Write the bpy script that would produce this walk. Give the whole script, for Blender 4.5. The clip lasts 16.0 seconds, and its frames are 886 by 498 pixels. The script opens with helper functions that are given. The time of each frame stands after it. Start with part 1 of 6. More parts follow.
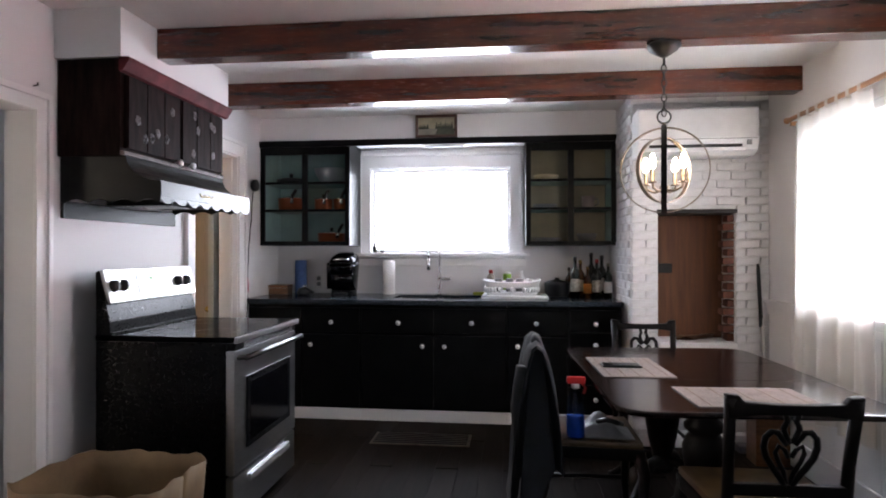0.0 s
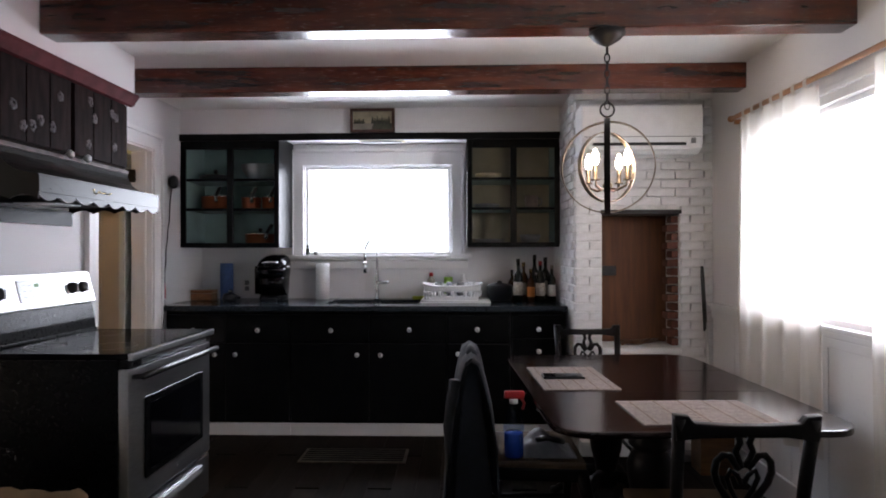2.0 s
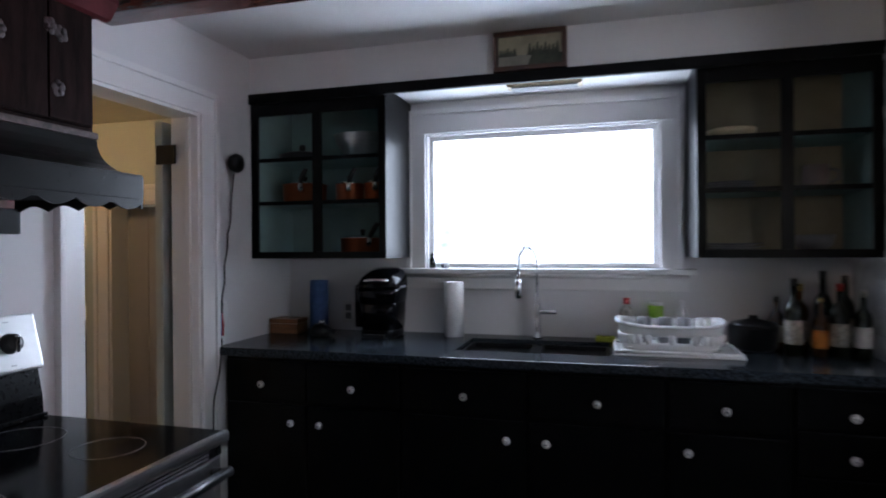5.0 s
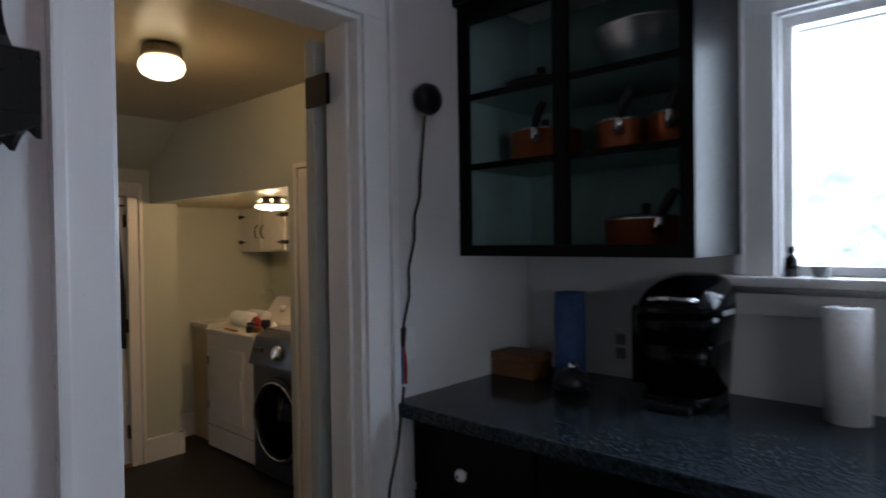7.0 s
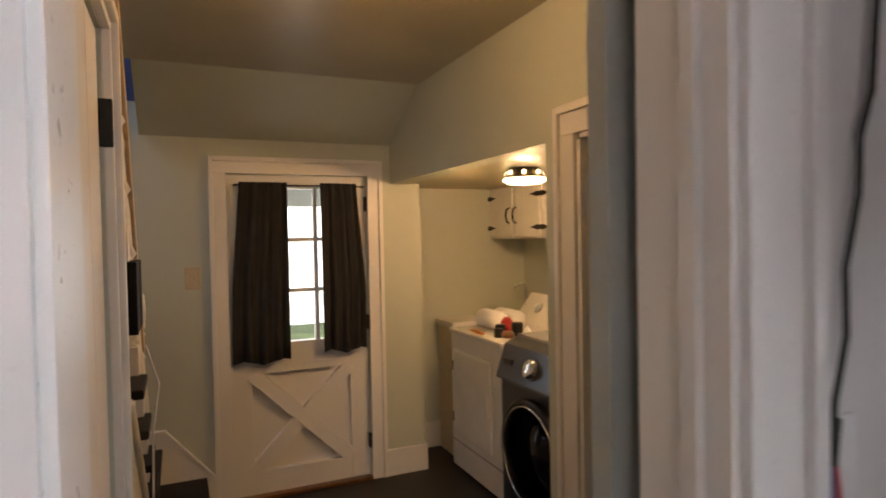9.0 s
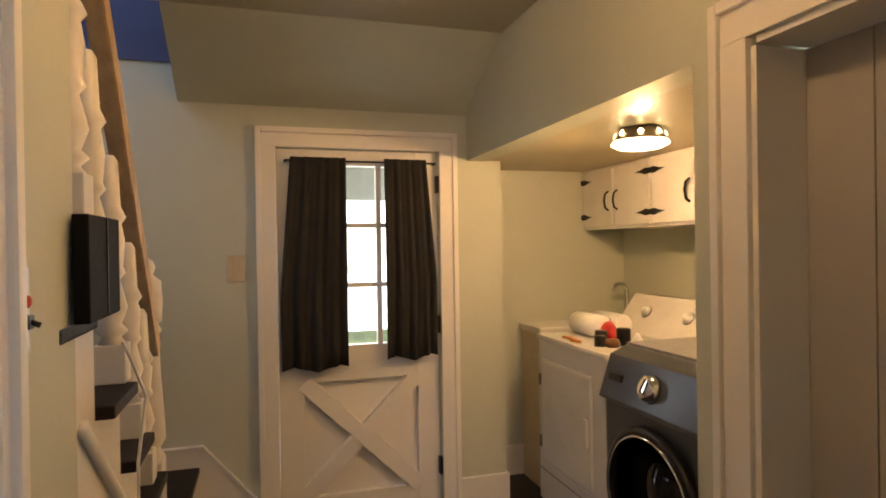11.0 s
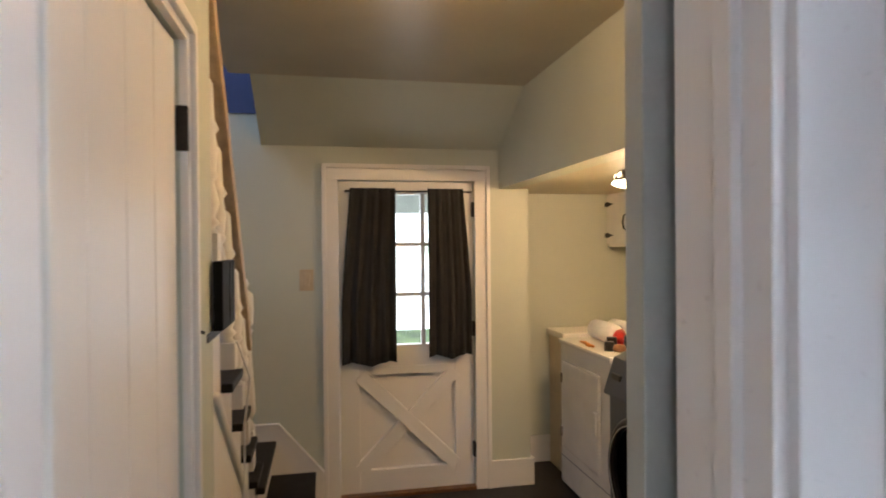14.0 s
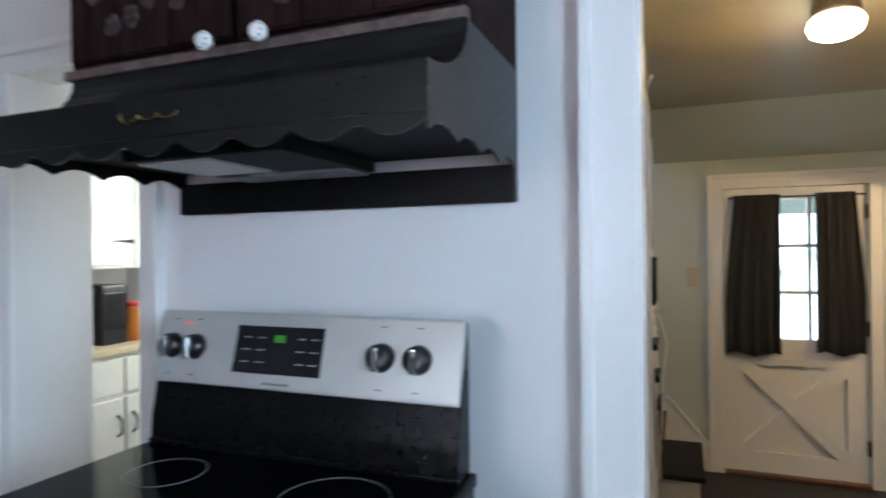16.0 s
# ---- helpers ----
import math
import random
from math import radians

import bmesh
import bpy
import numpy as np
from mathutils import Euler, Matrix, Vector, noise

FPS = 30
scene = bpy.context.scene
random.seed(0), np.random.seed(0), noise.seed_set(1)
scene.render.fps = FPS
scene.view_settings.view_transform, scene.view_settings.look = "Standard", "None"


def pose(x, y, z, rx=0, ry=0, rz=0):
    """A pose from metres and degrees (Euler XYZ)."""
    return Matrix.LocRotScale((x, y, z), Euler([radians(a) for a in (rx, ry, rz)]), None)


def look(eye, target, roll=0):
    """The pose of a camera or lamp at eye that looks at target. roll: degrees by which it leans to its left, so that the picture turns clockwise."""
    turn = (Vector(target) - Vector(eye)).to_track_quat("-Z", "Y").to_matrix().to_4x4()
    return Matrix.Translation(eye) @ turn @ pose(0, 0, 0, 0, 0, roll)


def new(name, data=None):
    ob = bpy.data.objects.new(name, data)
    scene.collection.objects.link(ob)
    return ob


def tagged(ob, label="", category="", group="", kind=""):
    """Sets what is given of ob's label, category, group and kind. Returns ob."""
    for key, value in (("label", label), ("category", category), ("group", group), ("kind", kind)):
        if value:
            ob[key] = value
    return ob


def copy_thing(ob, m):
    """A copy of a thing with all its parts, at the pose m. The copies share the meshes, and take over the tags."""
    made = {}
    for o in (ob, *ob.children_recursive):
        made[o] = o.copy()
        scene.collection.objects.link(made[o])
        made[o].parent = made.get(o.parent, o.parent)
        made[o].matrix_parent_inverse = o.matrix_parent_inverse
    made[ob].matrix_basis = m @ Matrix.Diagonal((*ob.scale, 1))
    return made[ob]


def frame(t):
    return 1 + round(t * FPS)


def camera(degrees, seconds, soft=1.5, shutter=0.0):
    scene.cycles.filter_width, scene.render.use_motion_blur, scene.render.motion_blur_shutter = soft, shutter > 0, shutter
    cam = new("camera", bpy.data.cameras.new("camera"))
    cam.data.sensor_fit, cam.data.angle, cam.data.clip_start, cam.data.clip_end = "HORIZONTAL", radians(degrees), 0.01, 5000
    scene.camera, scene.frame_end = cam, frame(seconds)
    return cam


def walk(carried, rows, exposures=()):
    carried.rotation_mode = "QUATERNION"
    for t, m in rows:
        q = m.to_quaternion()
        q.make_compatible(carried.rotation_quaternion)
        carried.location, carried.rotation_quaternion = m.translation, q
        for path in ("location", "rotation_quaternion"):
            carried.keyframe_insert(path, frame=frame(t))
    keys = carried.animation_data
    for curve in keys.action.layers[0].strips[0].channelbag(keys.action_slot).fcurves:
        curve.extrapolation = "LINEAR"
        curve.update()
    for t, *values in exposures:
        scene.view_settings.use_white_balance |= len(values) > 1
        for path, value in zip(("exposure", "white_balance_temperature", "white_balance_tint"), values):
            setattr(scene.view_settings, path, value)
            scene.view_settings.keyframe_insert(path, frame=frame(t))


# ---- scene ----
cam = camera(72.8, 16.0, soft=1.8, shutter=0.5)
PATH = [
    (0, (0.564, 0.164, 1.323), (0.342, 2.152, 1.331), -0.0),
    (0.5, (0.588, 0.166, 1.322), (0.422, 2.159, 1.33), -0.0),
    (1, (0.602, 0.182, 1.327), (0.484, 2.178, 1.332), -0.1),
    (1.5, (0.61, 0.26, 1.336), (0.534, 2.258, 1.337), -0.1),
    (2, (0.637, 0.431, 1.334), (0.58, 2.43, 1.344), -0.1),
    (2.5, (0.678, 0.659, 1.39), (0.62, 2.659, 1.39), -0.2),
    (3, (0.634, 0.918, 1.399), (0.59, 2.917, 1.408), -0.2),
    (5.5, (0.205, 2.54, 1.43), (-0.532, 4.399, 1.416), -0.6),
    (6, (0.053, 2.878, 1.43), (-0.877, 4.648, 1.411), -0.8),
    (6.5, (-0.055, 3.216, 1.433), (-1.206, 4.851, 1.408), -0.8),
    (7, (-0.22, 3.494, 1.425), (-1.563, 4.975, 1.396), -0.8),
    (7.5, (-0.444, 3.702, 1.406), (-1.946, 5.022, 1.382), -1.1),
    (8, (-0.668, 3.888, 1.388), (-2.312, 5.028, 1.365), -1.1),
    (8.5, (-0.858, 3.983, 1.368), (-2.615, 4.937, 1.346), -0.9),
    (9, (-1.051, 4.034, 1.39), (-2.881, 4.842, 1.343), -1.1),
    (9.5, (-1.289, 4.089, 1.322), (-3.161, 4.793, 1.293), -0.9),
    (10, (-1.46, 4.166, 1.279), (-3.365, 4.774, 1.254), -0.9),
    (12.5, (-1.682, 4.232, 1.268), (-3.601, 4.797, 1.255), -0.8),
    (13, (-1.513, 4.228, 1.352), (-3.438, 4.769, 1.318), -0.9),
    (13.5, (-1.339, 4.206, 1.374), (-3.276, 4.703, 1.349), -1.0),
    (14, (-1.071, 4.208, 1.375), (-3.033, 4.596, 1.361), -0.5),
    (14.5, (-0.871, 4.173, 1.378), (-2.859, 4.389, 1.373), -0.8),
    (15, (-0.617, 4.098, 1.365), (-2.617, 4.075, 1.371), -0.9),
    (15.5, (-0.409, 4.051, 1.367), (-2.38, 3.715, 1.375), -0.7),
    (15.8, (-0.304, 4.04, 1.373), (-2.208, 3.43, 1.378), -0.5),
    (16, (-0.245, 4.029, 1.376), (-2.105, 3.294, 1.379), -0.6),
]
EXPOSURES = [
    (0.0, 0.66, 6700, 16), (1.5, 0.36, 6700, 16), (2.5, -0.09, 6700, 17), (3.2, -0.27, 6550, 17), (5.3, -0.58, 6000, 12), (6.5, -0.85, 6000, 10), (7.5, -1.12, 6000, 9),
    (8.1, -0.28, 6350, 11), (8.6, -0.05, 7000, 14), (9.2, 0.02, 7650, 17), (10.0, 0.26, 7700, 16), (12.5, 0.44, 7150, 14), (13.5, 0.46, 6700, 12), (14.0, 0.46, 6250, 10), (14.5, 0.55, 6000, 8), (15.0, 0.56, 5800, 5), (16.0, 0.40, 5550, 1),
]
walk(cam, [(t, look(eye, target, roll)) for t, eye, target, roll in PATH], EXPOSURES)
# light levels in watts
WIN_BACK, WIN_SIDE, FILL_REAR, WIN_DOOR, FILL_STAIR, FILL_PANTRY = 45, 28, 0.5, 3, 14, 15
HALL_BULB, ALC_BULB, CHAND_BULB = 9.5, 28, 1.0
GLOW = 4.0

# ---- world, sun, window light ----
world = bpy.data.worlds.new("world")
scene.world = world
world.use_nodes = True
wn = world.node_tree.nodes
sky = wn.new("ShaderNodeTexSky")
sky.sky_type = "NISHITA"
sky.sun_disc = False
sky.sun_elevation, sky.sun_rotation = radians(75), radians(215)
world.node_tree.links.new(sky.outputs["Color"], wn["Background"].inputs["Color"])
wn["Background"].inputs["Strength"].default_value = 0.15


def lamp(name, kind, m, power, colour, **kw):
    data = bpy.data.lights.new(name, kind)
    data.energy, data.color = power, colour
    for key in kw:
        if key == "size":
            data.shape, data.size, data.size_y = "RECTANGLE", kw[key][0], kw[key][1]
        elif key == "radius":
            data.shadow_soft_size = kw[key]
        elif key == "spread":
            data.spread = radians(kw[key])
        elif key == "angle":
            data.angle = radians(kw[key])
    ob = new(name, data)
    ob.matrix_world = m
    return ob


lamp("sun", "SUN", look((0, 0, 10), (0.9, 1.3, 4.0)), 3.0, (1.0, 0.95, 0.88), angle=0.5)
# daylight in the sink, side and back door openings; the others are added fill
lamp("window_light_sink", "AREA", look((-0.06, 5.56, 1.68), (-0.06, 0, 1.5)), WIN_BACK, (0.76, 0.86, 1.0), size=(1.2, 0.72))
lamp("window_light_side", "AREA", look((2.42, 2.93, 1.5), (0, 2.93, 1.2)), WIN_SIDE, (0.82, 0.89, 1.0), size=(1.75, 0.95))
# added red lamp, in place of sunlight bounced off an unseen red object
lamp("red_bounce_fill", "AREA", look((2.40, 2.93, 1.15), (-1.2, 3.0, 2.35)), 3.0, (1.0, 0.22, 0.25), size=(0.9, 0.25), spread=70)
# weak fill added from behind the viewpoint, at an unseen window
lamp("rear_fill", "AREA", look((0.9, -2.35, 1.6), (0.0, 4, 1.3)), FILL_REAR, (0.84, 0.92, 1.0), size=(1.3, 1.2))
lamp("window_light_door", "AREA", look((-4.80, 4.70, 1.22), (0, 4.70, 1.0)), WIN_DOOR, (0.85, 0.92, 1.0), size=(0.5, 0.9))
# added blue lamp for daylight down the stairs; the stairwell has no window
lamp("stair_daylight_fill", "AREA", look((-3.9, 2.72, 3.3), (-4.6, 4.0, 2.1)), FILL_STAIR, (0.55, 0.68, 1.0), size=(0.7, 0.8))
# added warm fill inside the pantry, which has no window built
lamp("pantry_fill", "AREA", look((-2.95, 2.1, 1.6), (-2.0, 1.8, 1.2)), FILL_PANTRY, (1.0, 0.93, 0.78), size=(0.6, 0.9))
lamp("hall_bulb", "POINT", pose(-2.67, 4.535, 2.12), HALL_BULB, (1.0, 0.58, 0.25), radius=0.05)
lamp("alcove_bulb", "POINT", pose(-3.67, 5.65, 1.645), ALC_BULB, (1.0, 0.62, 0.30), radius=0.04)
for k in range(4):
    a = radians(45 + 90 * k)
    lamp("chandelier_bulb", "POINT", pose(1.275 + 0.095 * math.cos(a), 3.05 + 0.095 * math.sin(a), 1.735), CHAND_BULB, (1.0, 0.74, 0.45), radius=0.02)


# ---- materials ----
def material(name, colour, rough=0.6, metal=0.0, vary=0.12, scale=6.0, fine=60.0, bump=0.1, coat=0.0, stretch=(1, 1, 1), colour2=None, random_piece=0.0, emit=None, alpha=None, spec=0.5):
    mat = bpy.data.materials.new(name)
    mat.use_nodes = True
    nt = mat.node_tree
    n, l = nt.nodes, nt.links
    b = n["Principled BSDF"]
    b.inputs["Roughness"].default_value = rough
    b.inputs["Metallic"].default_value = metal
    b.inputs["Coat Weight"].default_value = coat
    b.inputs["Coat Roughness"].default_value = 0.12
    b.inputs["Specular IOR Level"].default_value = spec
    co = n.new("ShaderNodeTexCoord")
    mp = n.new("ShaderNodeMapping")
    mp.inputs["Scale"].default_value = stretch
    l.new(co.outputs["Object"], mp.inputs["Vector"])
    big = n.new("ShaderNodeTexNoise")
    big.inputs["Scale"].default_value = scale
    big.inputs["Detail"].default_value = 5
    small = n.new("ShaderNodeTexNoise")
    small.inputs["Scale"].default_value = fine
    small.inputs["Detail"].default_value = 3
    l.new(mp.outputs["Vector"], big.inputs["Vector"])
    l.new(mp.outputs["Vector"], small.inputs["Vector"])
    mix = n.new("ShaderNodeMix")
    mix.data_type = "RGBA"
    c2 = colour2 or tuple(c * (1 - vary * 1.6) for c in colour)
    c1 = colour if colour2 else tuple(min(1, c * (1 + vary * 0.5)) for c in colour)
    mix.inputs["A"].default_value = (*c2, 1)
    mix.inputs["B"].default_value = (*c1, 1)
    ramp = n.new("ShaderNodeMapRange")
    ramp.inputs["From Min"].default_value, ramp.inputs["From Max"].default_value = 0.32, 0.66
    add = n.new("ShaderNodeMath")
    add.operation = "MULTIPLY_ADD"
    add.inputs[1].default_value = 0.3
    l.new(small.outputs["Fac"], add.inputs[0])
    sub = n.new("ShaderNodeMath")
    sub.operation = "SUBTRACT"
    sub.inputs[1].default_value = 0.15
    l.new(big.outputs["Fac"], sub.inputs[0])
    l.new(sub.outputs[0], add.inputs[2])
    last = add
    if random_piece:
        info = n.new("ShaderNodeObjectInfo")
        rnd = n.new("ShaderNodeMath")
        rnd.operation = "MULTIPLY_ADD"
        rnd.inputs[1].default_value = random_piece
        l.new(info.outputs["Random"], rnd.inputs[0])
        l.new(add.outputs[0], rnd.inputs[2])
        last = rnd
    l.new(last.outputs[0], ramp.inputs["Value"])
    l.new(ramp.outputs["Result"], mix.inputs["Factor"])
    l.new(mix.outputs["Result"], b.inputs["Base Color"])
    rr = n.new("ShaderNodeMapRange")
    rr.inputs["To Min"].default_value, rr.inputs["To Max"].default_value = max(0.02, rough - 0.08), min(1, rough + 0.1)
    l.new(small.outputs["Fac"], rr.inputs["Value"])
    l.new(rr.outputs["Result"], b.inputs["Roughness"])
    if bump:
        bp = n.new("ShaderNodeBump")
        bp.inputs["Strength"].default_value = bump
        bp.inputs["Distance"].default_value = 0.004
        l.new(add.outputs[0], bp.inputs["Height"])
        l.new(bp.outputs["Normal"], b.inputs["Normal"])
    if emit:
        b.inputs["Emission Color"].default_value = (*emit[0], 1)
        b.inputs["Emission Strength"].default_value = emit[1]
    if alpha is not None:
        b.inputs["Alpha"].default_value = alpha
    return mat


def glass(name, tint=(1, 1, 1), rough=0.0, thin=True):
    mat = bpy.data.materials.new(name)
    mat.use_nodes = True
    n, l = mat.node_tree.nodes, mat.node_tree.links
    n.remove(n["Principled BSDF"])
    if thin:
        tr, gl, mx = n.new("ShaderNodeBsdfTransparent"), n.new("ShaderNodeBsdfGlossy"), n.new("ShaderNodeMixShader")
        tr.inputs["Color"].default_value = (*tint, 1)
        gl.inputs["Roughness"].default_value = rough
        mx.inputs[0].default_value = 0.05
        l.new(tr.outputs[0], mx.inputs[1])
        l.new(gl.outputs[0], mx.inputs[2])
        l.new(mx.outputs[0], n["Material Output"].inputs["Surface"])
    else:
        g = n.new("ShaderNodeBsdfGlass")
        g.inputs["Color"].default_value = (*tint, 1)
        g.inputs["Roughness"].default_value = rough
        l.new(g.outputs[0], n["Material Output"].inputs["Surface"])
    return mat


def sheer(name, colour, see):
    mat = bpy.data.materials.new(name)
    mat.use_nodes = True
    n, l = mat.node_tree.nodes, mat.node_tree.links
    n.remove(n["Principled BSDF"])
    tr, df, tl, m1, m2 = n.new("ShaderNodeBsdfTransparent"), n.new("ShaderNodeBsdfDiffuse"), n.new("ShaderNodeBsdfTranslucent"), n.new("ShaderNodeMixShader"), n.new("ShaderNodeMixShader")
    df.inputs["Color"].default_value = (*colour, 1)
    tl.inputs["Color"].default_value = (*colour, 1)
    m1.inputs[0].default_value, m2.inputs[0].default_value = 0.6, see
    l.new(df.outputs[0], m1.inputs[1])
    l.new(tl.outputs[0], m1.inputs[2])
    l.new(m1.outputs[0], m2.inputs[1])
    l.new(tr.outputs[0], m2.inputs[2])
    l.new(m2.outputs[0], n["Material Output"].inputs["Surface"])
    return mat


M = {
    "wall": material("wall_paint_white", (0.72, 0.71, 0.72), 0.55, vary=0.012, scale=2.0, fine=60, bump=0.03),
    "green": material("wall_paint_sage", (0.52, 0.54, 0.45), 0.6, vary=0.03, scale=2.2, fine=150, bump=0.12),
    "ceil": material("ceiling_paint", (0.74, 0.73, 0.72), 0.6, vary=0.06, scale=1.8, fine=90, bump=0.2),
    "hallceil": material("hall_ceiling_paint", (0.46, 0.40, 0.27), 0.35, vary=0.08, scale=2.0, fine=80, bump=0.25),
    "trim": material("trim_gloss_white", (0.78, 0.77, 0.77), 0.3, vary=0.004, scale=3, fine=60, bump=0.0),
    "halltrim": material("hall_trim_white", (0.75, 0.72, 0.68), 0.34, vary=0.004, scale=3, fine=60, bump=0.0),
    "black": material("black_cabinet_paint", (0.004, 0.004, 0.0045), 0.34, vary=0.3, scale=7, fine=110, bump=0.08, spec=0.12),
    "teal": material("teal_cabinet_lining", (0.24, 0.36, 0.35), 0.55, vary=0.1, scale=5, fine=120, bump=0.05),
    "beam": material("varnished_beam", (0.13, 0.028, 0.011), 0.24, vary=0.55, scale=5, fine=34, bump=0.45, coat=0.6, stretch=(0.5, 5, 5), colour2=(0.030, 0.009, 0.005)),
    "brownwood": material("stained_dark_wood", (0.024, 0.0125, 0.0115), 0.6, vary=0.4, scale=9, fine=60, bump=0.2, stretch=(4, 4, 0.6), colour2=(0.009, 0.005, 0.0045), spec=0.04),
    # dark crown wood; the red light falling on it is put into this colour
    "crownredlit": material("crown_wood_red_light_tint", (0.12, 0.026, 0.03), 0.65, vary=0.2, scale=12, fine=90, bump=0.1, spec=0.08),
    "table": material("mahogany_table", (0.011, 0.004, 0.0035), 0.16, vary=0.3, scale=5, fine=50, bump=0.06, coat=0.25, stretch=(1, 5, 5), colour2=(0.007, 0.003, 0.003), spec=0.35),
    "chair": material("ebonised_chair_wood", (0.008, 0.006, 0.006), 0.4, vary=0.3, scale=12, fine=70, bump=0.1, spec=0.14),
    "seat": material("worn_leather_seat", (0.10, 0.055, 0.022), 0.5, vary=0.3, scale=14, fine=120, bump=0.25),
    "granite": material("black_granite", (0.045, 0.056, 0.068), 0.13, vary=0.5, scale=95, fine=320, bump=0.0, colour2=(0.002, 0.003, 0.004), spec=0.12),
    "floor": material("dark_floor_board", (0.013, 0.009, 0.007), 0.6, vary=0.3, scale=5, fine=70, bump=0.2, stretch=(6, 0.6, 1), random_piece=0.15, spec=0.07),
    "hallfloor": material("dark_hall_tile", (0.012, 0.009, 0.008), 0.45, vary=0.3, scale=4, fine=60, bump=0.15),
    "brick": material("white_painted_brick", (0.70, 0.69, 0.70), 0.6, vary=0.10, scale=14, fine=70, bump=0.7, random_piece=0.04),
    "mortar": material("white_painted_mortar", (0.70, 0.69, 0.69), 0.7, vary=0.1, scale=18, fine=90, bump=0.7),
    "redbrick": material("bare_red_brick", (0.13, 0.046, 0.028), 0.8, vary=0.25, scale=20, fine=90, bump=0.8, random_piece=0.2),
    "panel": material("brown_wood_panel", (0.125, 0.045, 0.016), 0.7, vary=0.25, scale=5, fine=60, bump=0.1, stretch=(5, 5, 0.5)),
    "steel": material("brushed_stainless", (0.55, 0.55, 0.56), 0.3, 1.0, vary=0.08, scale=20, fine=200, bump=0.03, stretch=(1, 1, 12)),
    "silver": material("silver_control_panel", (0.60, 0.60, 0.60), 0.32, 0.55, vary=0.04, scale=8, fine=200, bump=0.02),
    "enamel": material("black_enamel", (0.003, 0.003, 0.0035), 0.28, vary=0.2, scale=6, fine=90, bump=0.02, spec=0.14),
    "blackglass": material("black_ceramic_glass", (0.003, 0.003, 0.004), 0.08, vary=0.2, scale=6, fine=90, bump=0.0, spec=0.2),
    "cooktop": material("cooktop_glass", (0.003, 0.003, 0.004), 0.1, vary=0.2, scale=6, fine=90, bump=0.0, spec=0.03),
    "blackplastic": material("black_plastic", (0.008, 0.008, 0.009), 0.3, vary=0.2, scale=12, fine=120, bump=0.03),
    "whiteplastic": material("white_plastic", (0.78, 0.78, 0.79), 0.35, vary=0.04, scale=12, fine=120, bump=0.03),
    "whiteenamel": material("white_enamel", (0.76, 0.74, 0.70), 0.22, vary=0.04, scale=6, fine=120, bump=0.03),
    "greymetal": material("graphite_washer_metal", (0.075, 0.085, 0.105), 0.3, 0.55, vary=0.04, scale=3, fine=500, bump=0.0),
    "chrome": material("chrome", (0.75, 0.75, 0.76), 0.08, 1.0, vary=0.04, scale=9, fine=90, bump=0.0),
    "iron": material("black_iron", (0.015, 0.013, 0.012), 0.45, 0.5, vary=0.3, scale=20, fine=120, bump=0.2),
    "bronze": material("brushed_bronze", (0.30, 0.25, 0.20), 0.32, 0.9, vary=0.25, scale=15, fine=110, bump=0.1),
    "copper": material("copper_pan", (0.36, 0.105, 0.045), 0.32, 0.75, vary=0.08, scale=4, fine=60, bump=0.0),
    "ceramic": material("glazed_white_ceramic", (0.74, 0.73, 0.72), 0.15, vary=0.05, scale=20, fine=100, bump=0.0),
    "knobdark": material("knob_blue_paint", (0.05, 0.06, 0.10), 0.25, vary=0.2, scale=40, fine=100, bump=0.0),
    "paper": material("paper_towel", (0.80, 0.79, 0.79), 0.9, vary=0.04, scale=60, fine=240, bump=0.3),
    "bluecloth": material("blue_roll", (0.055, 0.11, 0.27), 0.7, vary=0.15, scale=40, fine=200, bump=0.3),
    "jacket": material("dark_denim_jacket", (0.008, 0.010, 0.015), 0.95, vary=0.3, scale=14, fine=220, bump=0.4),
    "curtain": material("charcoal_curtain", (0.022, 0.020, 0.018), 0.9, vary=0.15, scale=12, fine=260, bump=0.3),
    "boxwood": material("wooden_box", (0.15, 0.062, 0.020), 0.4, vary=0.25, scale=10, fine=70, bump=0.1, stretch=(0.6, 5, 5)),
    "rodwood": material("wooden_rod", (0.42, 0.20, 0.09), 0.45, vary=0.2, scale=10, fine=70, bump=0.1, stretch=(5, 0.6, 5)),
    "mat": material("woven_placemat", (0.29, 0.235, 0.215), 0.8, vary=0.14, scale=90, fine=260, bump=0.5),
    "cardboard": material("brown_paper_bag", (0.16, 0.105, 0.055), 0.8, vary=0.15, scale=7, fine=90, bump=0.3),
    "bluewall": material("dark_blue_paint", (0.05, 0.07, 0.17), 0.6, vary=0.08, scale=3, fine=120, bump=0.1),
    "stairblack": material("black_stair_paint", (0.012, 0.010, 0.009), 0.45, vary=0.35, scale=14, fine=90, bump=0.25, spec=0.15),
    "brass": material("worn_brass", (0.55, 0.38, 0.13), 0.25, 1.0, vary=0.15, scale=20, fine=100, bump=0.03),
    "cream": material("cream_plastic", (0.55, 0.45, 0.30), 0.4, vary=0.05, scale=20, fine=100, bump=0.02),
    "red": material("red_plastic", (0.45, 0.02, 0.02), 0.35, vary=0.08, scale=20, fine=100, bump=0.02),
    "blue": material("blue_cleaner", (0.02, 0.10, 0.45), 0.15, vary=0.1, scale=10, fine=80, bump=0.0),
    "lime": material("lime_label", (0.25, 0.45, 0.04), 0.4, vary=0.1, scale=20, fine=80, bump=0.0),
    "orange": material("orange_label", (0.50, 0.17, 0.02), 0.45, vary=0.1, scale=20, fine=80, bump=0.0),
    "wine": material("dark_bottle_glass", (0.010, 0.014, 0.008), 0.06, vary=0.2, scale=9, fine=70, bump=0.0),
